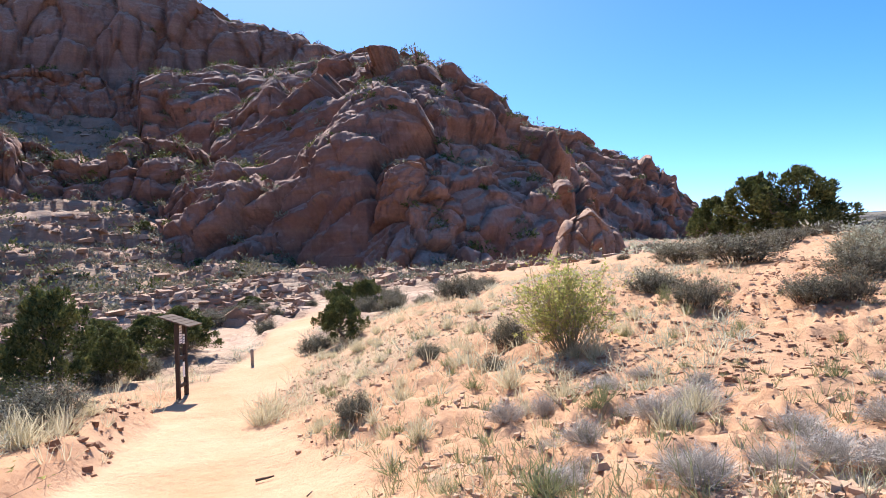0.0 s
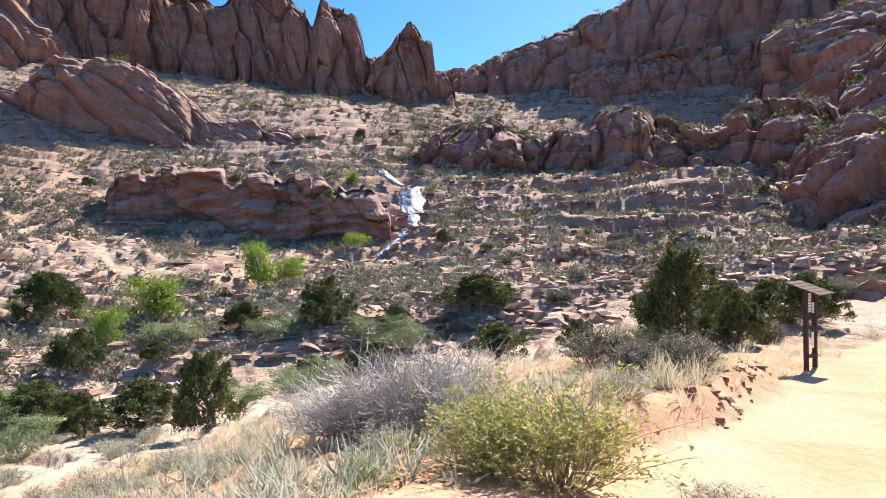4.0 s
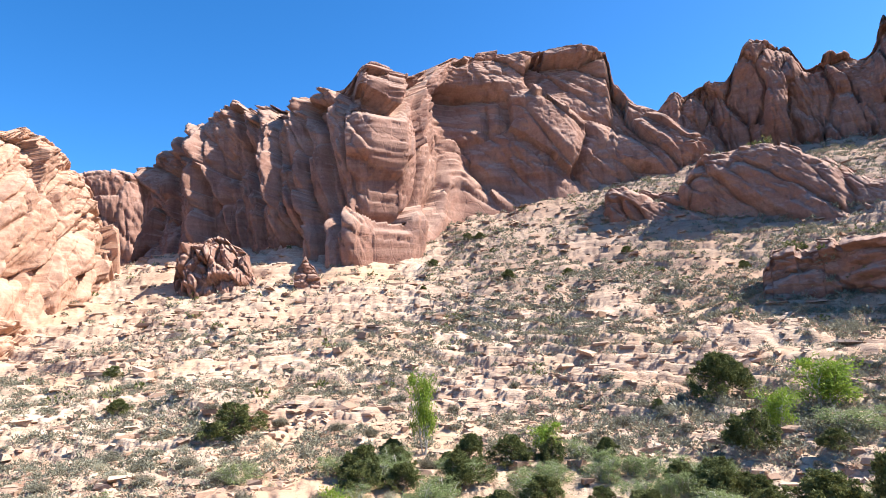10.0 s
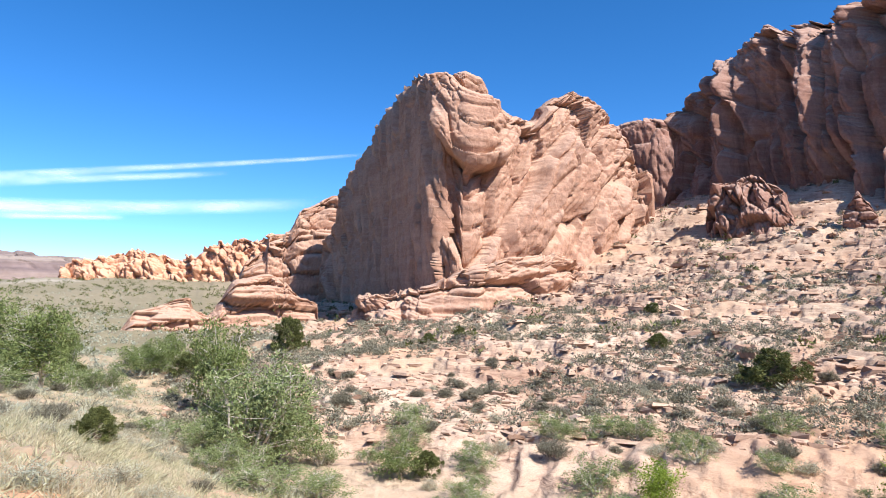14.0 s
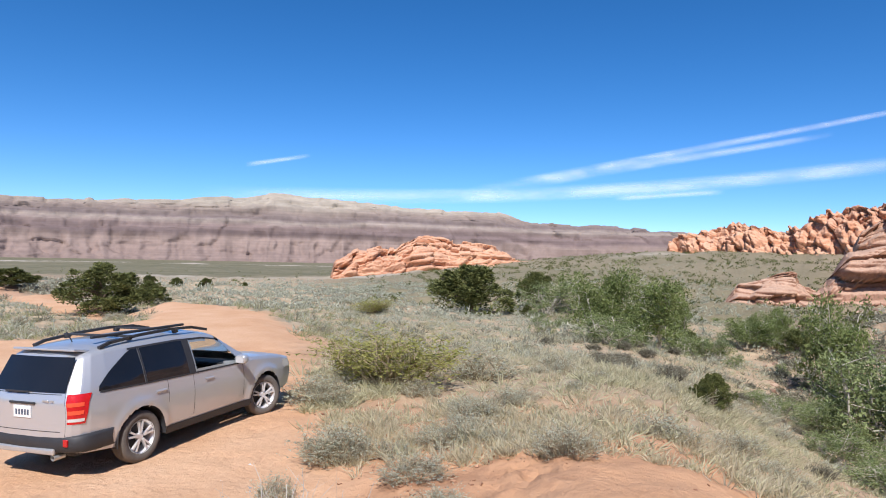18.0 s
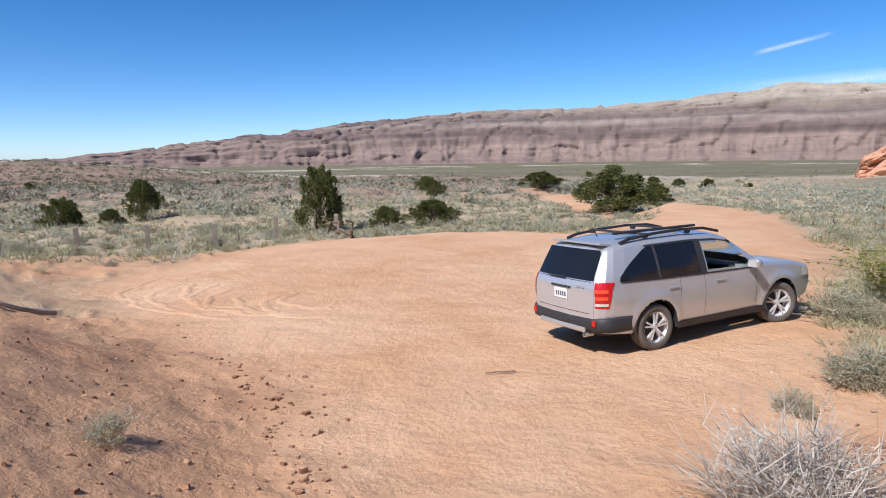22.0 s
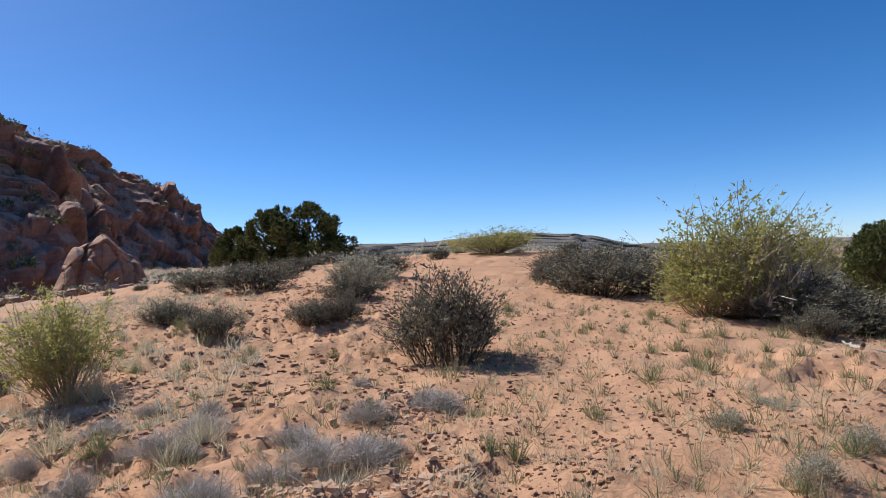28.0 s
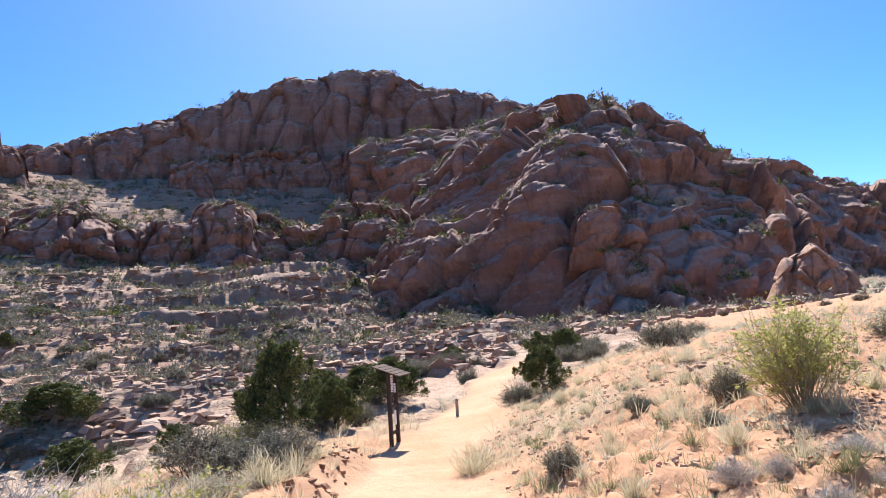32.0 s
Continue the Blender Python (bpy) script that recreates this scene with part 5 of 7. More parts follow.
DEADS = [plant("dead_shrub", "bleached dead shrub of bare grey twigs", "bush", shrub(700 + i, 110, 0.55, 0.65, 900, 0.02, 0.005, 0.4, 12), (DEADTWIG, DEADTWIG), "dead shrubs") for i in range(2)]
TUFTS = [plant("grass_tuft", "sparse green-grey grass tuft on sand", "grass", (grass(800 + i, 90, 0.5, 0.008),), (GREENGRASS,), "grass tufts") for i in range(3)]
DRIES = [plant("dry_grass", "dry straw-coloured bunch grass", "grass", (grass(900 + i, 190, 0.5, 0.006),), (DRYGRASS,), "dry bunch grass") for i in range(3)]

used = set()


def set_plant(models, bearing, dist, high, wide, rng, z=None, x=None, y=None):
    """Stands one plant on the ground; the first of a kind is the model itself."""
    if x is None:
        p = at(bearing, dist)
        x, y = p.x, p.y
    if z is None:
        z = ground_z(x, y)
    mdl = models[int(rng.integers(0, len(models)))]
    tilt = rng.normal(size=2) * 0.05
    m = Matrix.Translation((x, y, z - 0.02)) @ Euler((tilt[0], tilt[1], rng.uniform(0, 6.28))).to_matrix().to_4x4()
    if mdl.name in used:
        ob = copy_thing(mdl, m)
    else:
        used.add(mdl.name)
        ob = mdl
    ob.matrix_basis = m @ Matrix.Diagonal((wide, wide, high, 1))
    return ob


rng = np.random.default_rng(7)
for models, places in ((JUNIPERS, JUNIPER_AT), (COTTONWOODS, COTTONWOOD_AT), (WILLOWS, WILLOW_AT), (RABBITS, RABBIT_AT), (GREYS, GREY_AT), (SAGES, SAGE_AT),
                       (DEADS, DEAD_AT), (TUFTS, TUFT_AT), (DRIES, DRY_AT), (DEADS, WHITE_AT)):
    for b_, d_, h_, w_ in places:
        set_plant(ASHES if models is COTTONWOODS and b_ > 140 else models, b_, d_, h_, w_, rng)
# the wide old juniper on the rise, two trees grown together
for b_, d_, h_, w_ in ((331.6, 44, 4.6, 5.4), (334.6, 45, 4.3, 4.6), (337.6, 47, 3.4, 3.6)):
    set_plant(JUNIPERS, b_, d_, h_, w_, rng)


def scatter(models, count, b0, b1, r0, r1, high, wide, keep, seed, gap=0.6):
    """Plants strewn over a stretch of ground; keep(bare, rock, litter, n) gives the odds."""
    rg = np.random.default_rng(seed)
    b = rg.uniform(b0, b1, count * 8)
    r = np.sqrt(rg.uniform(r0 * r0, r1 * r1, count * 8))
    x, y = -np.sin(np.radians(b)) * r, np.cos(np.radians(b)) * r
    z, bare, rock, lit = plan(x, y)
    n = fbm(x * 0.2, y * 0.2, 0 * x, 3, seed)
    odds = keep(bare, rock, lit, n)
    k = np.where(rg.uniform(0, 1, len(x)) < odds)[0][:count]
    for i in k:
        s = rg.uniform(0.6, 1.35)
        set_plant(models, 0, 0, high * s, wide * s * rg.uniform(0.85, 1.2), rg, z[i], x[i], y[i])


# tufts and shrubs strewn over the near banks
scatter(TUFTS, 130, 278, 372, 3.2, 14, 0.24, 0.36, lambda b, k, l, n: (1 - b) * (0.35 + 0.6 * (n > 0)), 31)
scatter(DRIES, 60, 340, 372, 5, 20, 0.35, 0.5, lambda b, k, l, n: (1 - b) * (n > -0.1), 32)
scatter(DEADS, 30, 320, 358, 4, 9, 0.22, 0.45, lambda b, k, l, n: (1 - b) * 0.6, 33)
scatter(GREYS, 40, 280, 365, 11, 45, 0.55, 0.95, lambda b, k, l, n: (1 - b) * (0.2 + 0.8 * (n > 0.05)), 34)
scatter(SAGES, 100, 170, 207, 8, 34, 0.34, 0.9, lambda b, k, l, n: (1 - b) * (0.3 + 0.7 * (n > -0.1)), 35)
scatter(DRIES, 80, 172, 206, 9, 34, 0.32, 0.6, lambda b, k, l, n: (1 - b) * (0.4 + 0.6 * (n < 0.1)), 36)
scatter(GREYS, 36, 4, 34, 17, 44, 0.75, 1.2, lambda b, k, l, n: (1 - b) * 0.8, 48)
scatter(JUNIPERS, 10, 6, 34, 20, 48, 1.3, 1.6, lambda b, k, l, n: (b < 0.05) * 0.6, 49)
scatter(GREYS, 40, 165, 190, 14, 48, 0.45, 0.9, lambda b, k, l, n: (1 - b) * 0.8, 37)
scatter(DRIES, 60, 222, 282, 20, 45, 0.4, 0.7, lambda b, k, l, n: (1 - b) * 0.8, 38)
scatter(SAGES, 60, 205, 290, 22, 50, 0.5, 1.0, lambda b, k, l, n: (1 - b) * 0.8, 39)
scatter(SAGES, 30, 45, 150, 4, 16, 0.42, 0.8, lambda b, k, l, n: (1 - b) * 0.8, 40)
scatter(DRIES, 60, 40, 110, 4, 16, 0.45, 0.6, lambda b, k, l, n: (1 - b) * 0.8, 41)
scatter(WILLOWS, 60, 52, 172, 28, 46, 1.3, 2.4, lambda b, k, l, n: 0.3 + 0.7 * (l > 0.5), 42)
scatter(JUNIPERS, 14, 52, 110, 27, 50, 1.7, 2.2, lambda b, k, l, n: 0.5 + 0 * b, 46)
scatter(JUNIPERS, 40, 5, 170, 45, 150, 1.6, 2.0, lambda b, k, l, n: 0.5 + 0 * b, 43)
scatter(SAGES, 50, 80, 172, 30, 60, 0.7, 1.2, lambda b, k, l, n: 0.7 + 0 * b, 47)
scatter(GREYS, 180, 15, 172, 34, 70, 0.8, 1.4, lambda b, k, l, n: 0.7 + 0 * b, 44)
scatter(JUNIPERS, 22, 80, 112, 36, 48, 1.6, 2.0, lambda b, k, l, n: 0.6 + 0 * b, 53)
scatter(WILLOWS, 26, 82, 116, 33, 45, 1.3, 2.2, lambda b, k, l, n: 0.6 + 0 * b, 54)
scatter(SAGES, 70, 74, 128, 21, 33, 0.6, 1.15, lambda b, k, l, n: (1 - b) * 0.8, 55)
scatter(ASHES, 9, 150, 186, 40, 80, 3.6, 3.2, lambda b, k, l, n: 0.6 * (l > 0.3), 50)
scatter(WILLOWS, 16, 150, 190, 38, 80, 1.6, 2.6, lambda b, k, l, n: 0.6 * (l > 0.3), 51)
scatter(JUNIPERS, 36, 176, 300, 55, 190, 1.9, 2.4, lambda b, k, l, n: (1 - b) * 0.6, 45)


def far_bushes():
    """Shrubs too many and too far to count, one mesh for each tint."""
    for name, mat, seed, count, areas in (
            ("far_shrubs", BLACKBRUSH, 1, 33000, ((48, 172, 44, 105), (48, 172, 44, 105), (45, 106, 92, 200), (45, 106, 92, 200), (8, 172, 45, 215), (8, 172, 60, 215), (8, 60, 50, 215), (12, 95, 46, 130), (-20, 20, 50, 130), (222, 300, 62, 260), (224, 300, 55, 240), (250, 300, 150, 480))),
            ("far_junipers", JUNIPER, 2, 5600, ((165, 200, 70, 420), (165, 200, 70, 420), (8, 172, 70, 215), (8, 60, 60, 215), (176, 300, 120, 700), (235, 300, 110, 420), (250, 305, 180, 520), (165, 205, 60, 330))),
            ("far_sagebrush", SAGE, 3, 15000, ((160, 215, 55, 200), (200, 290, 60, 150), (176, 300, 60, 200), (170, 300, 45, 300), (285, 345, 40, 160)))):
        rg = np.random.default_rng(seed)
        V, F, k = [], [], 0
        for part_no, (b0, b1, r0, r1) in enumerate(areas):
            n = count // len(areas)
            b = rg.uniform(b0, b1, n)
            r = np.sqrt(rg.uniform(r0 * r0, r1 * r1, n))
            x, y = -np.sin(np.radians(b)) * r, np.cos(np.radians(b)) * r
            z, bare, rock, lit = plan(x, y)
            ok = (bare < 0.3) & (fbm(x * 0.07, y * 0.07, 0 * x, 3, 95) + rg.uniform(-0.35, 0.35, n) > (-0.12 if seed < 3 else -0.5))
            ok &= ~((b > 52) & (b < 57.8) & (r > 74) & (r < 116))
            x, y, z, r = x[ok], y[ok], z[ok], r[ok]
            size = np.exp(rg.normal(size=len(x)) * 0.45) * (0.58 if seed == 1 else 0.5) * (2.0 if seed == 2 else 1.0)
            close = seed == 1 and part_no < 2
            leaves = 90 if close else (0, 26, 26, 18)[seed]
            q = rg.normal(size=(len(x), leaves, 3))
            q /= np.linalg.norm(q, axis=2)[..., None]
            q[..., 2] = np.abs(q[..., 2])
            P = np.stack([x, y, z], 1)[:, None, :] + q * rg.uniform(0.55, 1.0, (len(x), leaves, 1)) * size[:, None, None] * np.array([1, 1, 0.95])
            a, f = flakes(P.reshape(-1, 3), 0.17 if close else (0, 0.34, 0.42, 0.27)[seed], rg, q.reshape(-1, 3))
            V.append(a)
            F.append(f + k)
            k += len(a)
        me = soup_mesh(name, np.concatenate(V), np.concatenate(F))
        me.materials.append(mat)
        tagged(new(name, me), {1: "dark grey desert shrubs dotting the rocky slopes", 2: "scattered dark green junipers on slopes and plain",
                               3: "pale sagebrush covering the plain"}[seed], "shrubs", kind="stuff")


far_bushes()


def rock_bushes():
    """Shrubs rooted in the cracks of the rock slopes."""
    rg = np.random.default_rng(77)
    spots = np.concatenate(ROCK_SPOTS)
    for name, mat, pick in (("crevice_shrubs", BLACKBRUSH, slice(0, None, 2)), ("crevice_junipers", JUNIPER, slice(1, None, 2))):
        c = spots[pick]
        size = np.exp(rg.normal(size=len(c)) * 0.4) * 0.95
        q = rg.normal(size=(len(c), 40, 3))
        q /= np.linalg.norm(q, axis=2)[..., None]
        q[..., 2] = np.abs(q[..., 2])
        P = c[:, None, :] + q * rg.uniform(0.35, 1.05, (len(c), 40, 1)) * size[:, None, None]
        me = soup_mesh(name, *flakes(P.reshape(-1, 3), 0.45, rg, q.reshape(-1, 3)))
        me.materials.append(mat)
        tagged(new(name, me), "dark desert shrubs rooted in cracks of the red rock", "shrubs", kind="stuff")


rock_bushes()


def ground_cover(name, label, mat, count, b0, b1, r0, r1, high, wide, blades, width, keep, seed):
    """Short grass and twigs too many to count, one mesh of many tufts."""
    rg = np.random.default_rng(seed)
    n = count * 3
    b = rg.uniform(b0, b1, n)
    r = np.exp(rg.uniform(math.log(r0), math.log(r1), n)) if r1 / r0 > 5 else np.sqrt(rg.uniform(r0 * r0, r1 * r1, n))
    x, y = -np.sin(np.radians(b)) * r, np.cos(np.radians(b)) * r
    z, bare, rock, lit = plan(x, y)
    nz = fbm(x * 0.3, y * 0.3, 0 * x, 3, seed)
    k = np.where(rg.uniform(0, 1, n) < keep(bare, rock, lit, nz))[0][:count]
    c = np.stack([x[k], y[k], z[k] - 0.01], 1)
    n = len(k)
    s = np.exp(rg.normal(size=n) * 0.35)
    a = rg.uniform(0, 6.28, (n, blades))
    e = rg.uniform(0, 1, (n, blades)) ** 0.7
    tip = np.stack([np.cos(a) * e * wide / 2, np.sin(a) * e * wide / 2, high * (1 - 0.5 * e) * rg.uniform(0.5, 1, (n, blades))], -1) * s[:, None, None] + c[:, None]
    base = np.stack([np.cos(a) * e * wide * 0.15, np.sin(a) * e * wide * 0.15, 0 * a], -1) * s[:, None, None] + c[:, None]
    V, F = strips(base.reshape(-1, 3), tip.reshape(-1, 3), width, rg, 0.1)
    me = soup_mesh(name, V, F)
    me.materials.append(mat)
    tagged(new(name, me), label, "grass", kind="stuff")


ground_cover("dry_grass_cover", "dry straw grass covering the sandy bank", DRYGRASS, 5600, 168, 208, 8.5, 45, 0.2, 0.45, 12, 0.007, lambda b, k, l, n: (1 - b) * (0.12 + 0.88 * (n > -0.05)), 61)
ground_cover("sage_cover", "pale yellow-green low brush covering the bank", PALEBRUSH, 5200, 160, 210, 9, 60, 0.22, 0.6, 14, 0.011, lambda b, k, l, n: (1 - b) * (0.1 + 0.9 * (n < -0.05)), 62)
ground_cover("plain_grass", "pale grass on the flat beyond the lot", GREENGRASS, 4200, 205, 300, 26, 75, 0.34, 0.8, 12, 0.014, lambda b, k, l, n: (1 - b), 63)
ground_cover("wisps", "thin dry weed stalks on the sandy rise", GREENGRASS, 1300, 276, 374, 2.8, 18, 0.18, 0.26, 12, 0.0035, lambda b, k, l, n: (1 - b) * (0.3 + 0.7 * (n > 0.0)), 64)
ground_cover("wisps", "dry weed stalks on the sandy rise", DRYGRASS, 1200, 276, 374, 2.8, 20, 0.16, 0.24, 10, 0.0035, lambda b, k, l, n: (1 - b) * (0.3 + 0.7 * (n < 0.0)), 65)
ground_cover("sage_cover", "grey low shrubs on the near bank above the wash", SAGE, 1200, 40, 160, 4, 26, 0.34, 0.6, 14, 0.012, lambda b, k, l, n: (1 - b), 66)
ground_cover("bank_weeds", "low grey-green weeds covering the sandy bank by the trail", SAGE, 650, 336, 378, 7, 26, 0.2, 0.5, 14, 0.006, lambda b, k, l, n: (1 - b) * (0.25 + 0.75 * (n > -0.05)), 67)
ground_cover("bank_weeds", "straw-coloured grass on the sandy bank by the trail", DRYGRASS, 600, 336, 378, 7, 26, 0.26, 0.45, 12, 0.005, lambda b, k, l, n: (1 - b) * (0.25 + 0.75 * (n < 0.0)), 68)
ground_cover("bank_weeds", "dry weeds on the gravelly bank above the wash", DRYGRASS, 700, 20, 70, 5, 22, 0.3, 0.5, 12, 0.006, lambda b, k, l, n: (1 - b) * 0.8, 69)
ground_cover("sage_cover", "grey-green sage covering the flat beyond the lot", SAGE, 3800, 205, 300, 25, 80, 0.36, 0.9, 15, 0.016, lambda b, k, l, n: (1 - b) * (0.2 + 0.8 * (n < 0.1)), 70)
ground_cover("sage_cover", "grey-green sage on the slope above the wash", SAGE, 3000, 158, 208, 24, 80, 0.36, 0.9, 15, 0.016, lambda b, k, l, n: (1 - b) * (0.3 + 0.7 * (n < 0.1)), 71)
ground_cover("blackbrush_cover", "dark low brush beyond the grassy bank", BLACKBRUSH, 2200, 158, 300, 30, 95, 0.42, 1.0, 16, 0.02, lambda b, k, l, n: (1 - b) * (0.1 + 0.9 * (n > 0.1)), 72)

# ---- things ----
def car_paint():
    k = Nodes("silver_car_paint")
    dust = k.ramp(k.noise(0.8, 4, 0.5), [(0.4, 0.0), (0.8, 0.35)])
    c = k.mix(dust, (0.56, 0.58, 0.61), (0.56, 0.53, 0.50))
    k.done(c, k.math("ADD", k.math("MULTIPLY", dust, 0.3), 0.28), 0.5, None, 0.5)
    k.b.inputs["Coat Weight"].default_value = 0.6
    k.b.inputs["Coat Roughness"].default_value = 0.06
    return k.m


def glass(name, tint, rough=0.02):
    k = Nodes(name)
    k.done(tint, rough, 0, None, 0.5)
    k.b.inputs["Transmission Weight"].default_value = 1.0
    k.b.inputs["IOR"].default_value = 1.02
    return k.m


def glossy_dark(name):
    k = Nodes(name)
    c = k.mix(k.noise(2.0, 3), (0.008, 0.009, 0.011), (0.016, 0.017, 0.02))
    return k.done(c, 0.05, 0, None, 0.5)


PAINT = car_paint()
PRIVACY = glossy_dark("privacy_glass")
CLEAR = glass("clear_car_glass", (0.62, 0.68, 0.66))
PLASTIC = plain("dark_plastic", (0.035, 0.036, 0.04), 0.55, 0, 40, 0.3)
RUBBER = plain("dusty_rubber", (0.13, 0.115, 0.10), 0.85, 0, 14, 0.5)
ALLOY = plain("alloy", (0.72, 0.72, 0.72), 0.35, 0.35, 20, 0.2)
TRIM = plain("silver_trim", (0.55, 0.55, 0.54), 0.4, 0.6, 20, 0.2)
ORANGELENS = plain("orange_red_lens", (0.75, 0.09, 0.04), 0.12, 0, 30, 0.25, 0.6)
REDLENS = plain("red_lens", (0.50, 0.012, 0.014), 0.12, 0, 30, 0.25, 0.6)
LAMPGLASS = plain("clear_lens", (0.7, 0.7, 0.7), 0.1, 0.3, 30, 0.2, 0.6)
WHITE = plain("white_sheet", (0.78, 0.78, 0.76), 0.5, 0, 20, 0.15)
INK = plain("faded_print", (0.10, 0.12, 0.16), 0.6, 0, 20, 0.2)
SEAT = plain("grey_cloth", (0.06, 0.06, 0.06), 0.9, 0, 30, 0.3)


def bm_box(sx, sy, sz, cx=0, cy=0, cz=0, bevel=0.0, rot=None):
    bm = bmesh.new()
    m = Matrix.Translation((cx, cy, cz)) @ (rot or Matrix.Identity(4)) @ Matrix.Diagonal((sx, sy, sz, 1))
    bmesh.ops.create_cube(bm, size=1, matrix=m)
    if bevel:
        bmesh.ops.bevel(bm, geom=bm.edges[:], offset=bevel, segments=2, affect="EDGES", profile=0.5)
    return bm


def bm_slab(quad, thick):
    """A plate with four given corners and a thickness along its normal."""
    bm = bmesh.new()
    q = [Vector(p) for p in quad]
    n = (q[1] - q[0]).cross(q[-1] - q[0]).normalized() * thick
    a = [bm.verts.new(p) for p in q]
    b = [bm.verts.new(p - n) for p in q]
    bm.faces.new(a)
    bm.faces.new(b[::-1])
    for i in range(len(q)):
        j = (i + 1) % len(q)
        bm.faces.new((a[i], b[i], b[j], a[j]))
    bmesh.ops.recalc_face_normals(bm, faces=bm.faces[:])
    return bm


def bm_lathe(profile, seg=28, axis="Y"):
    """Turns (radius, along) points round the y axis."""
    bm = bmesh.new()
    rings = []
    for k in range(seg):
        a = 2 * math.pi * k / seg
        rings.append([bm.verts.new((r * math.cos(a), y, r * math.sin(a))) for r, y in profile])
    for k in range(seg):
        A, B = rings[k], rings[(k + 1) % seg]
        for i in range(len(profile) - 1):
            bm.faces.new((A[i], A[i + 1], B[i + 1], B[i]))
    bmesh.ops.recalc_face_normals(bm, faces=bm.faces[:])
    return bm


def bm_grid(P):
    """A surface through a grid of points P[i][j]."""
    bm = bmesh.new()
    V = [[bm.verts.new(p) for p in row] for row in P]
    for i in range(len(P) - 1):
        for j in range(len(P[0]) - 1):
            bm.faces.new((V[i][j], V[i + 1][j], V[i + 1][j + 1], V[i][j + 1]))
    return bm


def lerp_table(rows, x):
    xs = [r[0] for r in rows]
    return [float(np.interp(x, xs, [r[k] for r in rows])) for k in range(1, len(rows[0]))]


def build_car(m):
    car = thing("car", m, "dusty silver estate SUV parked on orange sand, front wheels turned", "car")
    R, F, HUB, ARCH = -1.43, 1.43, 0.36, 0.43
    # along the length: half width, sill, belt and roof heights
    shape = ((-2.46, 0.70, 0.42, 1.12, 1.60), (-2.43, 0.77, 0.40, 1.12, 1.63), (-2.36, 0.83, 0.38, 1.12, 1.66), (-2.24, 0.875, 0.36, 1.115, 1.68), (-2.0, 0.905, 0.34, 1.11, 1.70), (-1.4, 0.92, 0.32, 1.09, 1.725),
             (-0.6, 0.925, 0.30, 1.07, 1.73), (0.0, 0.925, 0.30, 1.06, 1.70), (0.30, 0.925, 0.30, 1.055, 1.645), (0.62, 0.925, 0.30, 1.05, 1.46), (0.95, 0.92, 0.30, 1.045, 1.22),
             (1.12, 0.92, 0.31, 1.03, 1.125), (1.5, 0.915, 0.33, 1.0, 1.10), (2.0, 0.89, 0.36, 0.95, 1.04), (2.3, 0.83, 0.40, 0.88, 0.96), (2.44, 0.74, 0.44, 0.78, 0.86), (2.50, 0.62, 0.48, 0.68, 0.74))
    XS = [q[0] for q in shape]

    def lean_x(x, z):
        """The tail leans forward towards the roof."""
        return x + 0.30 * min(1, max(0, (z - 1.02) / 0.62)) ** 1.15 * min(1, max(0, (-1.55 - x) / 0.9))

    def wide_at(x, z):
        """Half width of the body at a place of its side."""
        w, z0, zb, zr = lerp_table(shape, x)
        if z <= zb:
            t = (z - z0) / (zb - z0)
            y = w - 0.055 * (1 - t) ** 2.5 - 0.03 * max(0, t - 0.7) / 0.3 + 0.012 * math.sin(math.pi * t)
            d = min(math.hypot(x - R, z - HUB), math.hypot(x - F, z - HUB))
            return y + 0.03 * math.exp(-((d - 0.47) / 0.07) ** 2)
        return w - 0.03 - 0.235 * min(1, (z - zb) / max(zr - zb, 0.02)) ** 1.25 * min(1, (zr - zb) / 0.4)

    def on_side(x, z, s, out=0.0):
        return (lean_x(x, z), s * (wide_at(x, z) + out), z)

    def shell_row(x):
        w, z0, zb, zr = lerp_table(shape, x)
        edge_z = zr - min(0.085, 0.45 * (zr - zb))
        zs = [z0 + (zb - z0) * t for t in np.linspace(0, 1, 17)] + [zb + (edge_z - zb) * t for t in np.linspace(0, 1, 12)[1:]]
        row = [(lean_x(x, z), wide_at(x, z), z) for z in zs]
        ye = row[-1][1]
        for t in np.linspace(0, 1, 10)[1:]:
            z = edge_z + (zr - edge_z) * (1 - (1 - t) ** 2.6)
            row.append((lean_x(x, z), ye * (1 - t), z))
        return row

    xs = np.unique(np.concatenate([np.linspace(-2.46, 2.5, 150), np.array(XS)]))
    half = [shell_row(float(x)) for x in xs]

    def clear_hole(c, s):
        """Where the see-through panes of the front doors and the windscreen are."""
        x, z = c.x, c.z
        if 0.36 < x < 1.04 and abs(c.y) < 0.60 and z > 1.17:
            return True
        return abs(c.y) > 0.60 and -0.30 < x < 0.74 - 0.95 * max(0, z - 1.12) and 1.12 < z < 1.53
    for s in (1, -1):
        bm = bm_grid([[(x, s * y, z) for x, y, z in row] for row in half])
        gone = []
        for f in bm.faces:
            c = f.calc_center_median()
            if min(math.hypot(c.x - R, c.z - HUB), math.hypot(c.x - F, c.z - HUB)) < ARCH or clear_hole(c, s):
                gone.append(f)
        bmesh.ops.delete(bm, geom=gone, context="FACES")
        for v in bm.verts:
            cx = R if abs(v.co.x - R) < abs(v.co.x - F) else F
            d = Vector((v.co.x - cx, 0, v.co.z - HUB))
            if v.is_boundary and ARCH - 0.02 < d.length < ARCH + 0.06 and v.co.z > 0.38:
                q = d.normalized() * ARCH
                v.co.x, v.co.z = cx + q.x, HUB + q.z
        bmesh.ops.recalc_face_normals(bm, faces=bm.faces[:])
        part("body_side", bm, PAINT, car, soft=True)
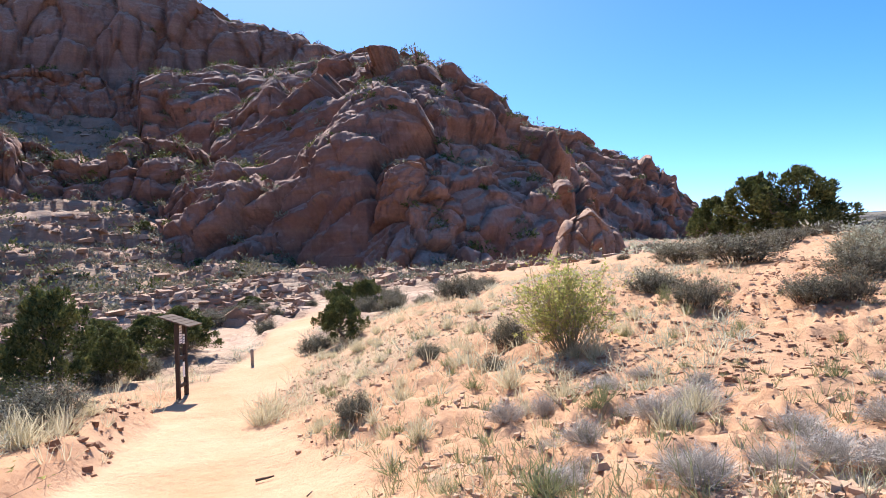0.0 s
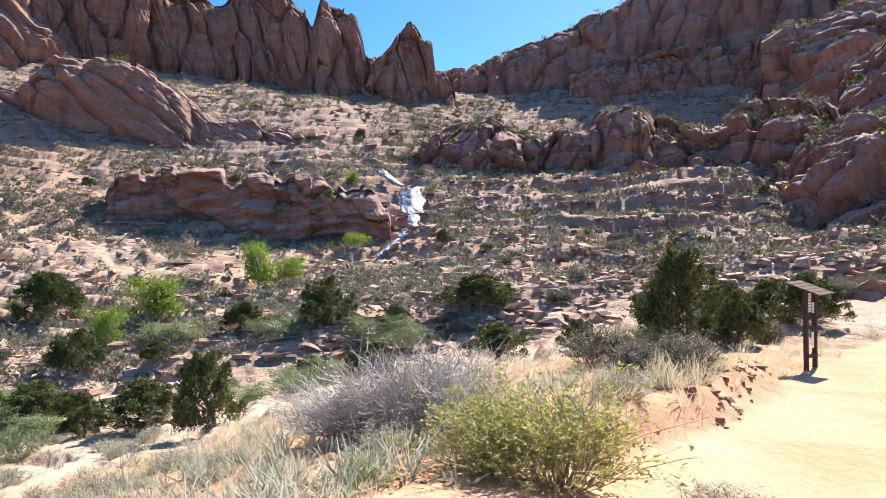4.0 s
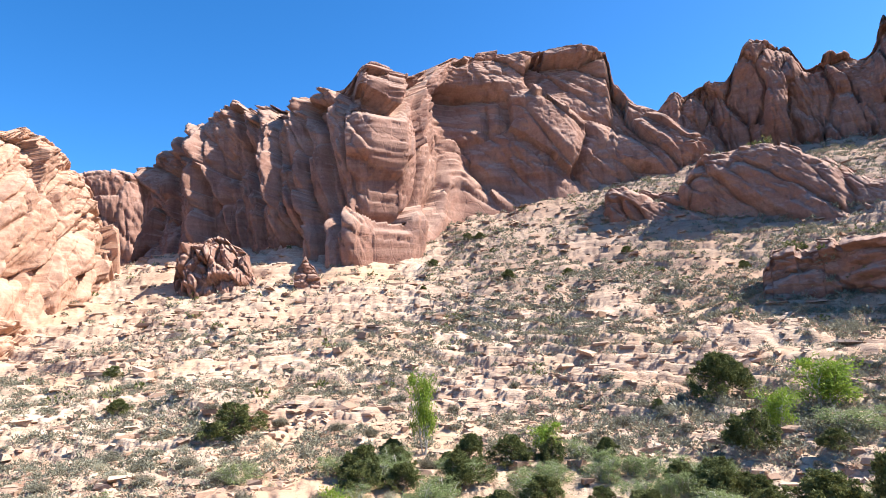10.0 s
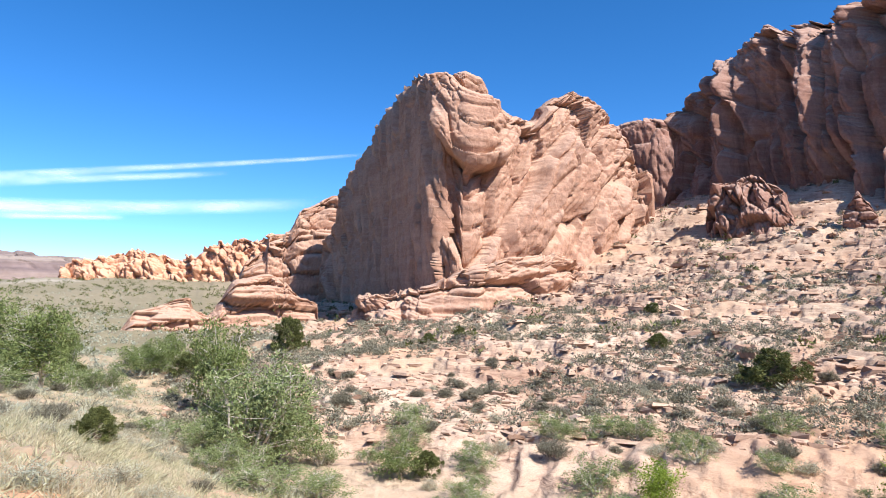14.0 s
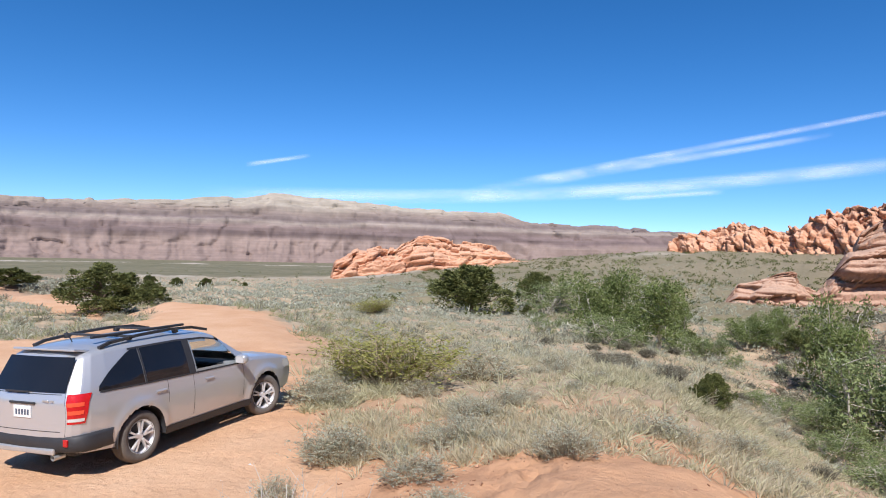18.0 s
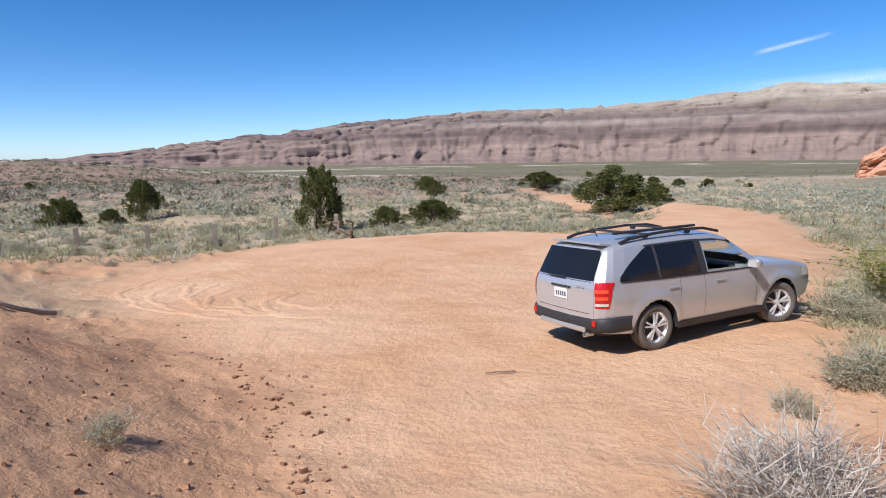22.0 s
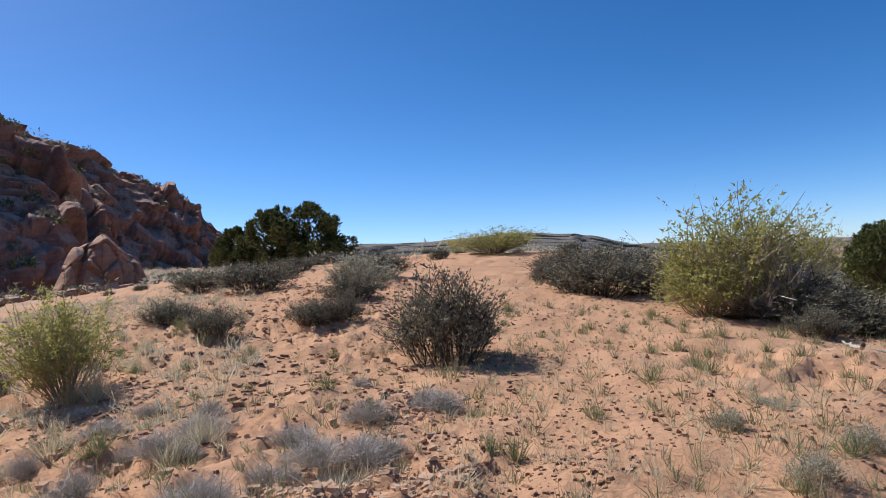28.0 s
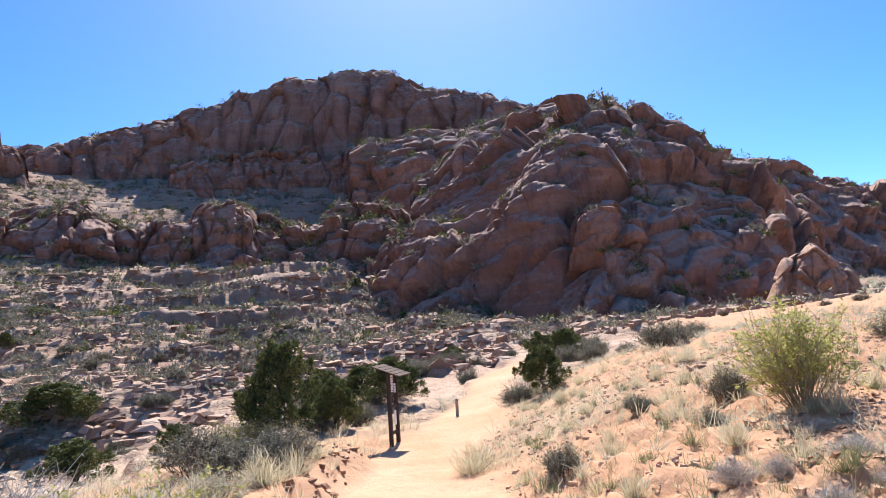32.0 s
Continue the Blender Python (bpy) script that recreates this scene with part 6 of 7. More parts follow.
        for cx in (R, F):
            A = np.radians(np.linspace(-8, 188, 22))
            liner = bm_grid([[(cx + math.cos(a) * ARCH, s * y, HUB + math.sin(a) * ARCH) for y in (0.925, 0.60)] for a in A])
            part("wheel_arch", liner, PLASTIC, car)
            back_ = bmesh.new()
            back_.faces.new([back_.verts.new((cx + math.cos(a) * ARCH, s * 0.6, HUB + math.sin(a) * ARCH)) for a in A])
            part("arch_back", back_, PLASTIC, car)

    def tail_x(y, z):
        return lean_x(-2.46, z) - 0.045 * (1 - (abs(y) / 0.72) ** 2.4)

    def tail_patch(y0, y1, z0, z1, out, n=12, k=8, narrow=0.0):
        return bm_grid([[(tail_x(y0 + (y1 - y0) * u, z0 + (z1 - z0) * v) - out, (y0 + (y1 - y0) * u) * (1 - narrow * v), z0 + (z1 - z0) * v) for u in np.linspace(0, 1, n)] for v in np.linspace(0, 1, k)])

    tail = []
    for z in np.linspace(0.42, 1.60, 26):
        w = wide_at(-2.46, float(z))
        tail.append([(tail_x(u * min(w, 0.72), float(z)), u * w, float(z)) for u in np.linspace(-1, 1, 19)])
    part("tailgate", bm_grid(tail), PAINT, car, soft=True)
    part("rear_window", tail_patch(-0.66, 0.66, 1.15, 1.575, 0.008, narrow=0.10), PRIVACY, car, soft=True)
    part("spoiler", bm_box(0.24, 1.14, 0.035, -2.10, 0, 1.645, 0.014, Matrix.Rotation(0.16, 4, "Y")), PAINT, car)
    for z0 in (1.125, 0.66):
        part("tailgate_seam", tail_patch(-0.62, 0.62, z0, z0 + 0.008, 0.003, 12, 2), PLASTIC, car)
    nose = [[(2.5 + 0.03 * math.cos(y * 2) - 0.05 * t * t, y, 0.46 + 0.30 * t) for y in np.linspace(-0.62, 0.62, 11)] for t in np.linspace(0, 1, 6)]
    part("front_panel", bm_grid(nose), PAINT, car, soft=True)
    part("underbody", bm_box(4.5, 1.2, 0.16, 0, 0, 0.36, 0.03), PLASTIC, car)

    def side_pane(x0, x1, low, high, s, out, n=18, k=8):
        """A pane that follows the side: low(x) and high(x) are its edges."""
        P = []
        for x in np.linspace(x0, x1, n):
            a, b = low(float(x)), high(float(x))
            P.append([on_side(float(x), a + (b - a) * t, s, out) for t in np.linspace(0, 1, k)])
        return bm_grid(P)

    belt = lambda x: lerp_table(shape, x)[2] + 0.012
    roof_edge = lambda x: lerp_table(shape, x)[3] - 0.135
    for s in (1, -1):
        # the arched rear pane sweeps down to a point at its tail
        part("quarter_window", side_pane(-2.12, -1.34, belt, lambda x: belt(x) + (roof_edge(x) - belt(x)) * min(1, max(0.02, (x + 2.12) / 0.70)) ** 0.5, s, 0.006), PRIVACY, car, soft=True)
        part("rear_door_window", side_pane(-1.30, -0.46, belt, roof_edge, s, 0.006), PRIVACY, car, soft=True)
        front = part("front_door_window", side_pane(-0.34, 0.80, belt, lambda x: min(roof_edge(x), belt(x) + max(0.02, 0.47 * (0.84 - x) / 0.5)), s, 0.004), CLEAR, car, soft=True)
        front.visible_shadow = False
        for x0, x1 in ((-1.335, -1.305), (-0.47, -0.33)):
            part("side_pillar", side_pane(x0, x1, belt, roof_edge, s, 0.008, 3), PLASTIC, car, soft=True)
        part("window_trim", side_pane(-2.10, 0.86, lambda x: belt(x) - 0.022, lambda x: belt(x) + 0.002, s, 0.008, 30, 2), PLASTIC, car, soft=True)
        part("window_frame", side_pane(-1.5, 0.30, lambda x: roof_edge(x) - 0.012, lambda x: roof_edge(x) + 0.014, s, 0.007, 24, 2), PLASTIC, car, soft=True)
        for x0 in (-0.93, -0.40, 0.80):
            part("door_seam", side_pane(x0, x0 + 0.007, lambda x: 0.44 if x0 > -0.9 else 0.74, lambda x: belt(x) - 0.02, s, 0.002, 2, 14), PLASTIC, car)
        for x0 in (-1.08, -0.06):
            handle = bm_grid([[on_side(x0 + u, 0.935 + 0.018 * math.cos(a), s, 0.012 + 0.016 * math.sin(a)) for a in np.linspace(0, math.pi, 7)] for u in np.linspace(-0.10, 0.10, 6)])
            part("door_handle", handle, PAINT, car, soft=True)
        part("sill", side_pane(-0.98, 0.98, lambda x: 0.27, lambda x: 0.385, s, 0.012, 20, 4), PLASTIC, car, soft=True)
        mir = part("mirror", bm_box(0.14, 0.20, 0.15, 0.66, s * 1.01, 1.13, 0.05), PAINT, car, soft=True)
        part("mirror_glass", bm_box(0.006, 0.16, 0.11, 0.587, s * 1.01, 1.13), LAMPGLASS, mir)
        rail = bmesh.new()
        pts = [(-1.86, 1.655), (-1.70, 1.70), (-1.2, 1.745), (-0.6, 1.765), (-0.1, 1.745), (0.22, 1.675)]
        for (xa, za), (xb, zb_) in zip(pts[:-1], pts[1:]):
            L = math.hypot(xb - xa, zb_ - za)
            mm = Matrix.Translation(((xa + xb) / 2, s * 0.615, (za + zb_) / 2)) @ Matrix.Rotation(-math.atan2(zb_ - za, xb - xa), 4, "Y") @ Matrix.Diagonal((L + 0.03, 0.045, 0.04, 1))
            bmesh.ops.create_cube(rail, size=1, matrix=mm)
        part("roof_rail", rail, PLASTIC, car)
        # wedge-shaped lamps on the rear corners
        def lamp_patch(za, zb_, out, wide=0.235):
            P = []
            for z in np.linspace(za, zb_, 8):
                z = float(z)
                x1 = -2.46 + wide * (0.66 + 0.34 * (z - 0.78) / 0.36)
                P.append([on_side(float(x), z, s, out) for x in np.linspace(-2.458, x1, 7)])
            return bm_grid(P)
        lamp = part("tail_light", lamp_patch(0.76, 1.13, 0.014), REDLENS, car, "red tail light cluster", soft=True)
        part("reverse_lens", lamp_patch(0.79, 0.83, 0.020, 0.20), LAMPGLASS, lamp, soft=True)
        for z0 in (0.88, 0.98):
            part("lamp_cell", lamp_patch(z0, z0 + 0.05, 0.020, 0.17), ORANGELENS, lamp, soft=True)
        part("rear_reflector", bm_box(0.03, 0.07, 0.09, -2.478, s * 0.72, 0.53, 0.008), REDLENS, car)
        part("headlight", bm_grid([[on_side(float(x), float(z), s, 0.012) for z in np.linspace(0.76, 0.90 - 0.25 * max(0, x - 2.28), 4)] for x in np.linspace(2.0, 2.48, 8)]), LAMPGLASS, car, soft=True)
    scr = []
    for x in np.linspace(0.37, 1.06, 8):
        zr = lerp_table(shape, float(x))[3]
        scr.append([(float(x), y, zr - 0.085 * abs(y / 0.72) ** 2.6 + 0.004) for y in np.linspace(-0.66, 0.66, 11)])
    part("windscreen", bm_grid(scr), CLEAR, car, soft=True).visible_shadow = False
    part("wiper", bm_box(0.02, 0.42, 0.02, -2.49, 0.12, 1.155, 0.005), PLASTIC, car)
    # bumpers and plate
    wrap = ((-1.93, -0.93), (-2.10, -0.93), (-2.25, -0.925), (-2.36, -0.89), (-2.44, -0.80), (-2.48, -0.66), (-2.50, -0.4), (-2.51, 0.0))
    wrap = wrap + tuple((x, -y) for x, y in wrap[-2::-1])
    bump = []
    for t, z in ((0.05, 0.39), (0.0, 0.42), (-0.012, 0.50), (0.0, 0.585), (0.02, 0.61), (0.10, 0.62)):
        bump.append([(x + t, y * (1 - 0.6 * max(0, t)), z) for x, y in wrap])
    part("rear_bumper", bm_grid(bump), PLASTIC, car, "dark plastic rear bumper", soft=True)
    part("skid_plate", bm_box(0.05, 1.1, 0.08, -2.50, 0, 0.41, 0.02), TRIM, car)
    part("front_bumper", bm_box(0.14, 1.1, 0.18, 2.42, 0, 0.47, 0.05), PLASTIC, car)
    part("grille", bm_box(0.05, 0.8, 0.14, 2.49, 0, 0.72, 0.02), PLASTIC, car)
    plate = part("number_plate", bm_box(0.012, 0.31, 0.155, -2.512, 0.0, 0.90, 0.004), WHITE, car, "white number plate with bars")
    for i in range(5):
        part("print_bar", bm_box(0.004, 0.03, 0.07, -2.520, -0.11 + i * 0.052, 0.895), INK, plate)
    part("plate_garnish", bm_box(0.03, 0.46, 0.03, -2.512, 0.0, 1.015, 0.01), PLASTIC, car)
    part("badge", bm_box(0.01, 0.10, 0.03, -2.50, -0.40, 1.05, 0.003), TRIM, car)
    part("badge", bm_box(0.01, 0.05, 0.03, -2.49, -0.50, 1.05, 0.003), TRIM, car)
    tip = part("exhaust_tip", bm_lathe(((0.032, -0.08), (0.036, -0.08), (0.036, 0.08), (0.032, 0.08)), 14), TRIM, car)
    tip.matrix_basis = Matrix.Translation((-2.42, -0.52, 0.33)) @ Matrix.Rotation(math.pi / 2, 4, "Z")
    for x0 in (-1.35, -0.45):
        part("crossbar", bm_box(0.06, 1.30, 0.03, x0, 0, 1.75, 0.01), PLASTIC, car)
        for s in (1, -1):
            part("bar_foot", bm_box(0.09, 0.07, 0.07, x0, s * 0.60, 1.725, 0.02), PLASTIC, car)
    part("carrier_bar", bm_box(1.75, 0.05, 0.04, -0.95, -0.42, 1.782, 0.012), PLASTIC, car)
    part("antenna", bm_box(0.012, 0.012, 0.22, -1.80, 0.0, 1.76, 0.0, Matrix.Rotation(-0.5, 4, "Y")), PLASTIC, car)
    for y0 in (-0.38, 0.38):
        for x0 in (-0.25, -1.15):
            st = part("car_seat", bm_box(0.14, 0.48, 0.62, x0, y0, 1.02, 0.05, Matrix.Rotation(-0.25, 4, "Y")), SEAT, car)
            part("headrest", bm_box(0.09, 0.26, 0.17, x0 - 0.11, y0, 1.40, 0.04), SEAT, st)
    part("dashboard", bm_box(0.4, 1.4, 0.1, 0.72, 0, 1.02, 0.04), PLASTIC, car)
    # wheels
    def wheel(cx, s, steer):
        w = new("wheel")
        w.parent = car
        w.matrix_basis = Matrix.Translation((cx, s * 0.80, HUB)) @ Matrix.Rotation(steer, 4, "Z") @ (Matrix.Identity(4) if s < 0 else Matrix.Rotation(math.pi, 4, "Z"))
        tyre = bm_lathe(((0.235, -0.085), (0.25, -0.105), (0.31, -0.115), (0.345, -0.10), (0.36, -0.075), (0.362, 0.0), (0.36, 0.075), (0.345, 0.10), (0.31, 0.115), (0.25, 0.105), (0.235, 0.085)), 36)
        part("tyre", tyre, RUBBER, w, soft=True)
        rim = part("rim", bm_lathe(((0.24, -0.10), (0.238, -0.085), (0.215, -0.075), (0.205, -0.02), (0.205, 0.08)), 32), ALLOY, w, soft=True)
        part("hub_cap", bm_lathe(((0.0, -0.088), (0.035, -0.087), (0.055, -0.075), (0.06, -0.03)), 18), ALLOY, rim)
        part("brake_disc", bm_lathe(((0.0, 0.0), (0.17, 0.0), (0.17, 0.02), (0.0, 0.02)), 24), PLASTIC, rim)
        for i in range(5):
            a = math.radians(72 * i + 18)
            sp = bmesh.new()
            for da in (-0.17, 0.17):
                r0, r1 = 0.05, 0.212
                pa = Vector((math.cos(a + da * 0.6) * r0, -0.078, math.sin(a + da * 0.6) * r0))
                pb = Vector((math.cos(a + da) * r1, -0.082, math.sin(a + da) * r1))
                mid, d = (pa + pb) / 2, pb - pa
                mm = Matrix.Translation(mid) @ d.to_track_quat("X", "Y").to_matrix().to_4x4() @ Matrix.Diagonal((d.length, 0.026, 0.038, 1))
                bmesh.ops.create_cube(sp, size=1, matrix=mm)
            part("spoke", sp, ALLOY, rim)
    for cx, st in ((R, 0.0), (F, radians(-17))):
        for s in (1, -1):
            wheel(cx, s, st)
    return car


car = build_car(Matrix.Translation((7.75, -9.1, -1.405)) @ Matrix.Rotation(radians(-92.2), 4, "Z") @ Matrix.Rotation(radians(-0.9), 4, "Y") @ Matrix.Rotation(radians(-2.3), 4, "X"))


# ---- trail register with a small roof ----
def trail_register(bearing, dist):
    p = at(bearing, dist)
    z = ground_z(p.x, p.y)
    reg = thing("trail_register", Matrix.Translation((p.x, p.y, z)) @ Matrix.Rotation(radians(bearing + 68), 4, "Z"), "dark wooden trailhead sign with sloping roof and white notices", "sign")
    for x0 in (-0.22, 0.22):
        part("post", bm_box(0.085, 0.085, 1.75, x0, 0, 0.80, 0.008), SIGN_WOOD, reg)
    part("crossbar", bm_box(0.44, 0.05, 0.08, 0, 0, 0.28, 0.006), SIGN_WOOD, reg)
    part("crossbar", bm_box(0.44, 0.05, 0.08, 0, 0, 0.90, 0.006), SIGN_WOOD, reg)
    part("backboard", bm_box(0.42, 0.03, 0.50, 0, 0.01, 1.42, 0.004), SIGN_WOOD, reg)
    for i in range(5):
        q = Matrix.Translation((0, -0.28 + i * 0.14, 1.63 + 0.05 * i)) @ Matrix.Rotation(radians(18), 4, "X") @ Matrix.Diagonal((0.78, 0.136, 0.022, 1))
        bm = bmesh.new()
        bmesh.ops.create_cube(bm, size=1, matrix=q)
        part("roof_board", bm, ROOF_WOOD, reg)
    for x0, z0, w, h in ((-0.06, 1.42, 0.16, 0.40), (0.13, 1.30, 0.12, 0.22)):
        n = part("notice", bm_box(w, 0.012, h, x0, -0.012, z0, 0.002), WHITE, reg)
        for i in range(int(h / 0.06)):
            part("print_bar", bm_box(w * 0.75, 0.004, 0.016, x0, -0.02, z0 - h / 2 + 0.04 + i * 0.06), INK, n)
    part("notice", bm_box(0.10, 0.012, 0.34, 0.04, -0.03, 0.62, 0.002), WHITE, reg)
    return reg


trail_register(21.9, 16.1)


# ---- posts round the lot ----
def fence_post(bearing, dist, high, wide, lean=0.0, z=None):
    p = at(bearing, dist)
    z = ground_z(p.x, p.y) if z is None else z
    e = thing("bollard_post", Matrix.Translation((p.x, p.y, z)) @ Euler((lean, lean * 0.5, radians(bearing))).to_matrix().to_4x4(), "weathered square wooden post beside the sandy lot", "post", "posts round the lot")
    part("shaft", bm_box(wide, wide, high + 0.3, 0, 0, high / 2 - 0.15, wide * 0.06), POST_WOOD, e)
    cap = bmesh.new()
    bmesh.ops.create_cone(cap, cap_ends=True, segments=4, radius1=wide * 0.70, radius2=wide * 0.35, depth=wide * 0.3,
                          matrix=Matrix.Translation((0, 0, high + wide * 0.13)) @ Matrix.Rotation(math.pi / 4, 4, "Z"))
    part("chamfered_top", cap, POST_WOOD, e)
    return e


for b_, h_, l_ in ((274.7, 0.72, 0.02), (269.7, 0.72, 0.0), (264.7, 0.74, -0.02), (259.6, 0.72, 0.0), (254.7, 0.74, 0.03), (249.6, 0.72, 0.0), (278.3, 0.55, 0.12), (277.6, 0.78, -0.05)):
    fence_post(b_, 32.5, h_ * 1.65, 0.2, l_)
fence_post(312.6, 2.9, 0.585, 0.135)
fence_post(16.5, 19.5, 0.45, 0.09)

# ---- loose rock ----
def loose_rock(name, label, count, b0, b1, r0, r1, size, flat, seed, keep, mat, sink=0.3, long=1.0, strike=None):
    """Angular slabs or clods, too many to count, strewn on the ground as one mesh."""
    rg = np.random.default_rng(seed)
    n = count * 3
    b = rg.uniform(b0, b1, n)
    r = np.exp(rg.uniform(math.log(r0), math.log(r1), n)) if r1 / r0 > 2.5 else np.sqrt(rg.uniform(r0 * r0, r1 * r1, n))
    x, y = -np.sin(np.radians(b)) * r, np.cos(np.radians(b)) * r
    z, bare, rock, lit = plan(x, y)
    nz = fbm(x * 0.25, y * 0.25, 0 * x, 3, seed)
    k = np.where(rg.uniform(0, 1, n) < keep(bare, rock, lit, nz))[0][:count]
    x, y, z = x[k], y[k], z[k]
    n = len(k)
    s = size * np.exp(np.clip(rg.normal(size=n), -2, 1.4) * 0.5)
    corner = np.array([[-1, -1, -1], [1, -1, -1], [1, 1, -1], [-1, 1, -1], [-1, -1, 1], [1, -1, 1], [1, 1, 1], [-1, 1, 1]], float)
    C = corner[None] * (1 + rg.normal(size=(n, 8, 1)) * 0.18) + rg.normal(size=(n, 8, 3)) * 0.16
    C[:, 4:, :2] *= rg.uniform(0.55, 0.95, (n, 1, 1))
    C = C * 0.5 * s[:, None, None] * np.stack([long * rg.uniform(0.7, 1.5, n), rg.uniform(0.6, 1.1, n), flat * rg.uniform(0.6, 1.6, n)], 1)[:, None, :]
    a = rg.uniform(0, 6.28, n) if strike is None else np.radians(b[k] + strike) + rg.normal(size=n) * 0.45
    t = rg.normal(size=n) * 0.22 - (0 if strike is None else 0.12)
    ca, sa, ct, st = np.cos(a), np.sin(a), np.cos(t), np.sin(t)
    X, Y, Z = C[..., 0], C[..., 1], C[..., 2]
    Y, Z = Y * ct[:, None] - Z * st[:, None], Y * st[:, None] + Z * ct[:, None]
    X, Y = X * ca[:, None] - Y * sa[:, None], X * sa[:, None] + Y * ca[:, None]
    V = np.stack([X + x[:, None], Y + y[:, None], Z + (z + s * flat * (0.5 - sink))[:, None]], -1).reshape(-1, 3)
    f = np.array([[0, 3, 2, 1], [4, 5, 6, 7], [0, 1, 5, 4], [1, 2, 6, 5], [2, 3, 7, 6], [3, 0, 4, 7]])
    F = (np.arange(n)[:, None, None] * 8 + f[None]).reshape(-1, 4)
    me = soup_mesh(name, V, F)
    me.materials.append(mat)
    return tagged(new(name, me), label, "rocks", kind="stuff")


def stone_material(name, a, b):
    k = Nodes(name)
    c = k.mix(k.rand(True), a, b)
    # sides and undersides darkened: shade put into the stone's colour
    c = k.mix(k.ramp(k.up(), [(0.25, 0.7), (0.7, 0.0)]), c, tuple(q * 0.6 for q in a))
    fine = k.noise(5.0, 7, 0.7)
    c = k.mix(0.5, c, k.ramp(fine, [(0.25, 0.3), (0.75, 0.75)]), "OVERLAY")
    return k.done(c, 0.95, 0, k.bump(fine, 0.8, 0.08), 0.12)


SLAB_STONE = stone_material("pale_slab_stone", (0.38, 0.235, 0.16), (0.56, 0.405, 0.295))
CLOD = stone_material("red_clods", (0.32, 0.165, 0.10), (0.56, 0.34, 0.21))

rocky_odds = lambda b, k, l, n: np.clip(0.15 + 0.85 * k, 0, 1) * (0.35 + 0.65 * (n > -0.1))
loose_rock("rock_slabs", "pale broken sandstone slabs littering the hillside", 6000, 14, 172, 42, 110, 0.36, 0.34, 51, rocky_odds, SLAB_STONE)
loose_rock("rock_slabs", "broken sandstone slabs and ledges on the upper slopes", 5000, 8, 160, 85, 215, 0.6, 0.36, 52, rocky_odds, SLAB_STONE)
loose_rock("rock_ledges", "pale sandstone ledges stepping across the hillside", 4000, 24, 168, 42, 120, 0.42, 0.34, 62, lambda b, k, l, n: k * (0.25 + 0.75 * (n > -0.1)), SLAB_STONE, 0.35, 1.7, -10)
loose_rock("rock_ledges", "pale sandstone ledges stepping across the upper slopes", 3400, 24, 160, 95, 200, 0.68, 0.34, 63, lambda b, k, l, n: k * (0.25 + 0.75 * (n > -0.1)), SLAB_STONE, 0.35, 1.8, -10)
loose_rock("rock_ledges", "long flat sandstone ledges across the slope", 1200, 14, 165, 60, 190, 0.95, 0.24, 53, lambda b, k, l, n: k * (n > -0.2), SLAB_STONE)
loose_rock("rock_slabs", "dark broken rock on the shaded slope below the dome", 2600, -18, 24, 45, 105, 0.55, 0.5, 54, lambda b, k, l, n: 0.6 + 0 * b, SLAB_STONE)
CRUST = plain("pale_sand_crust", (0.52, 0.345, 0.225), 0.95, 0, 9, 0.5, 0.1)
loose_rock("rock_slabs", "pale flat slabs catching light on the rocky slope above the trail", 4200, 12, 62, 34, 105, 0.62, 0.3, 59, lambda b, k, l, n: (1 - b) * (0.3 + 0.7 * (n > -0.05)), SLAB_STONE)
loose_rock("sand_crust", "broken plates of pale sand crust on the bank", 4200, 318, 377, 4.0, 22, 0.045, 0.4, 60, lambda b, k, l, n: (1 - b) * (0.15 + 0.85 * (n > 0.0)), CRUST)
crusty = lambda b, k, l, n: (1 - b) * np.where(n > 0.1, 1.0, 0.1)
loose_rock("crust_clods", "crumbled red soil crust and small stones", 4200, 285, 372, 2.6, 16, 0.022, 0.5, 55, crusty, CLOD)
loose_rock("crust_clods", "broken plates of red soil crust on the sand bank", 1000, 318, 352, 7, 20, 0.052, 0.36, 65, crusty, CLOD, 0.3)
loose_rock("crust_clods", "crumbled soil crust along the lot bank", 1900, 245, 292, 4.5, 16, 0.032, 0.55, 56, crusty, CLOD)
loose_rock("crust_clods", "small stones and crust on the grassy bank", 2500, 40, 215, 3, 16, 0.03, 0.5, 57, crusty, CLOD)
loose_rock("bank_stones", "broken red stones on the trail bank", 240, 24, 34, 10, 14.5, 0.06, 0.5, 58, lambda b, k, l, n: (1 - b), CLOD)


# ---- waterfall ----
def foam():
    k = Nodes("white_water")
    st = k.noise(1.0, 6, 0.7, k.coords(2.2, 2.2, 0.35))
    c = k.ramp(st, [(0.43, (0.07, 0.065, 0.065)), (0.54, (0.34, 0.38, 0.44)), (0.66, (0.85, 0.87, 0.9))])
    return k.done(c, 0.35, 0, k.bump(st, 0.8, 0.2), 0.5)


FOAM = foam()


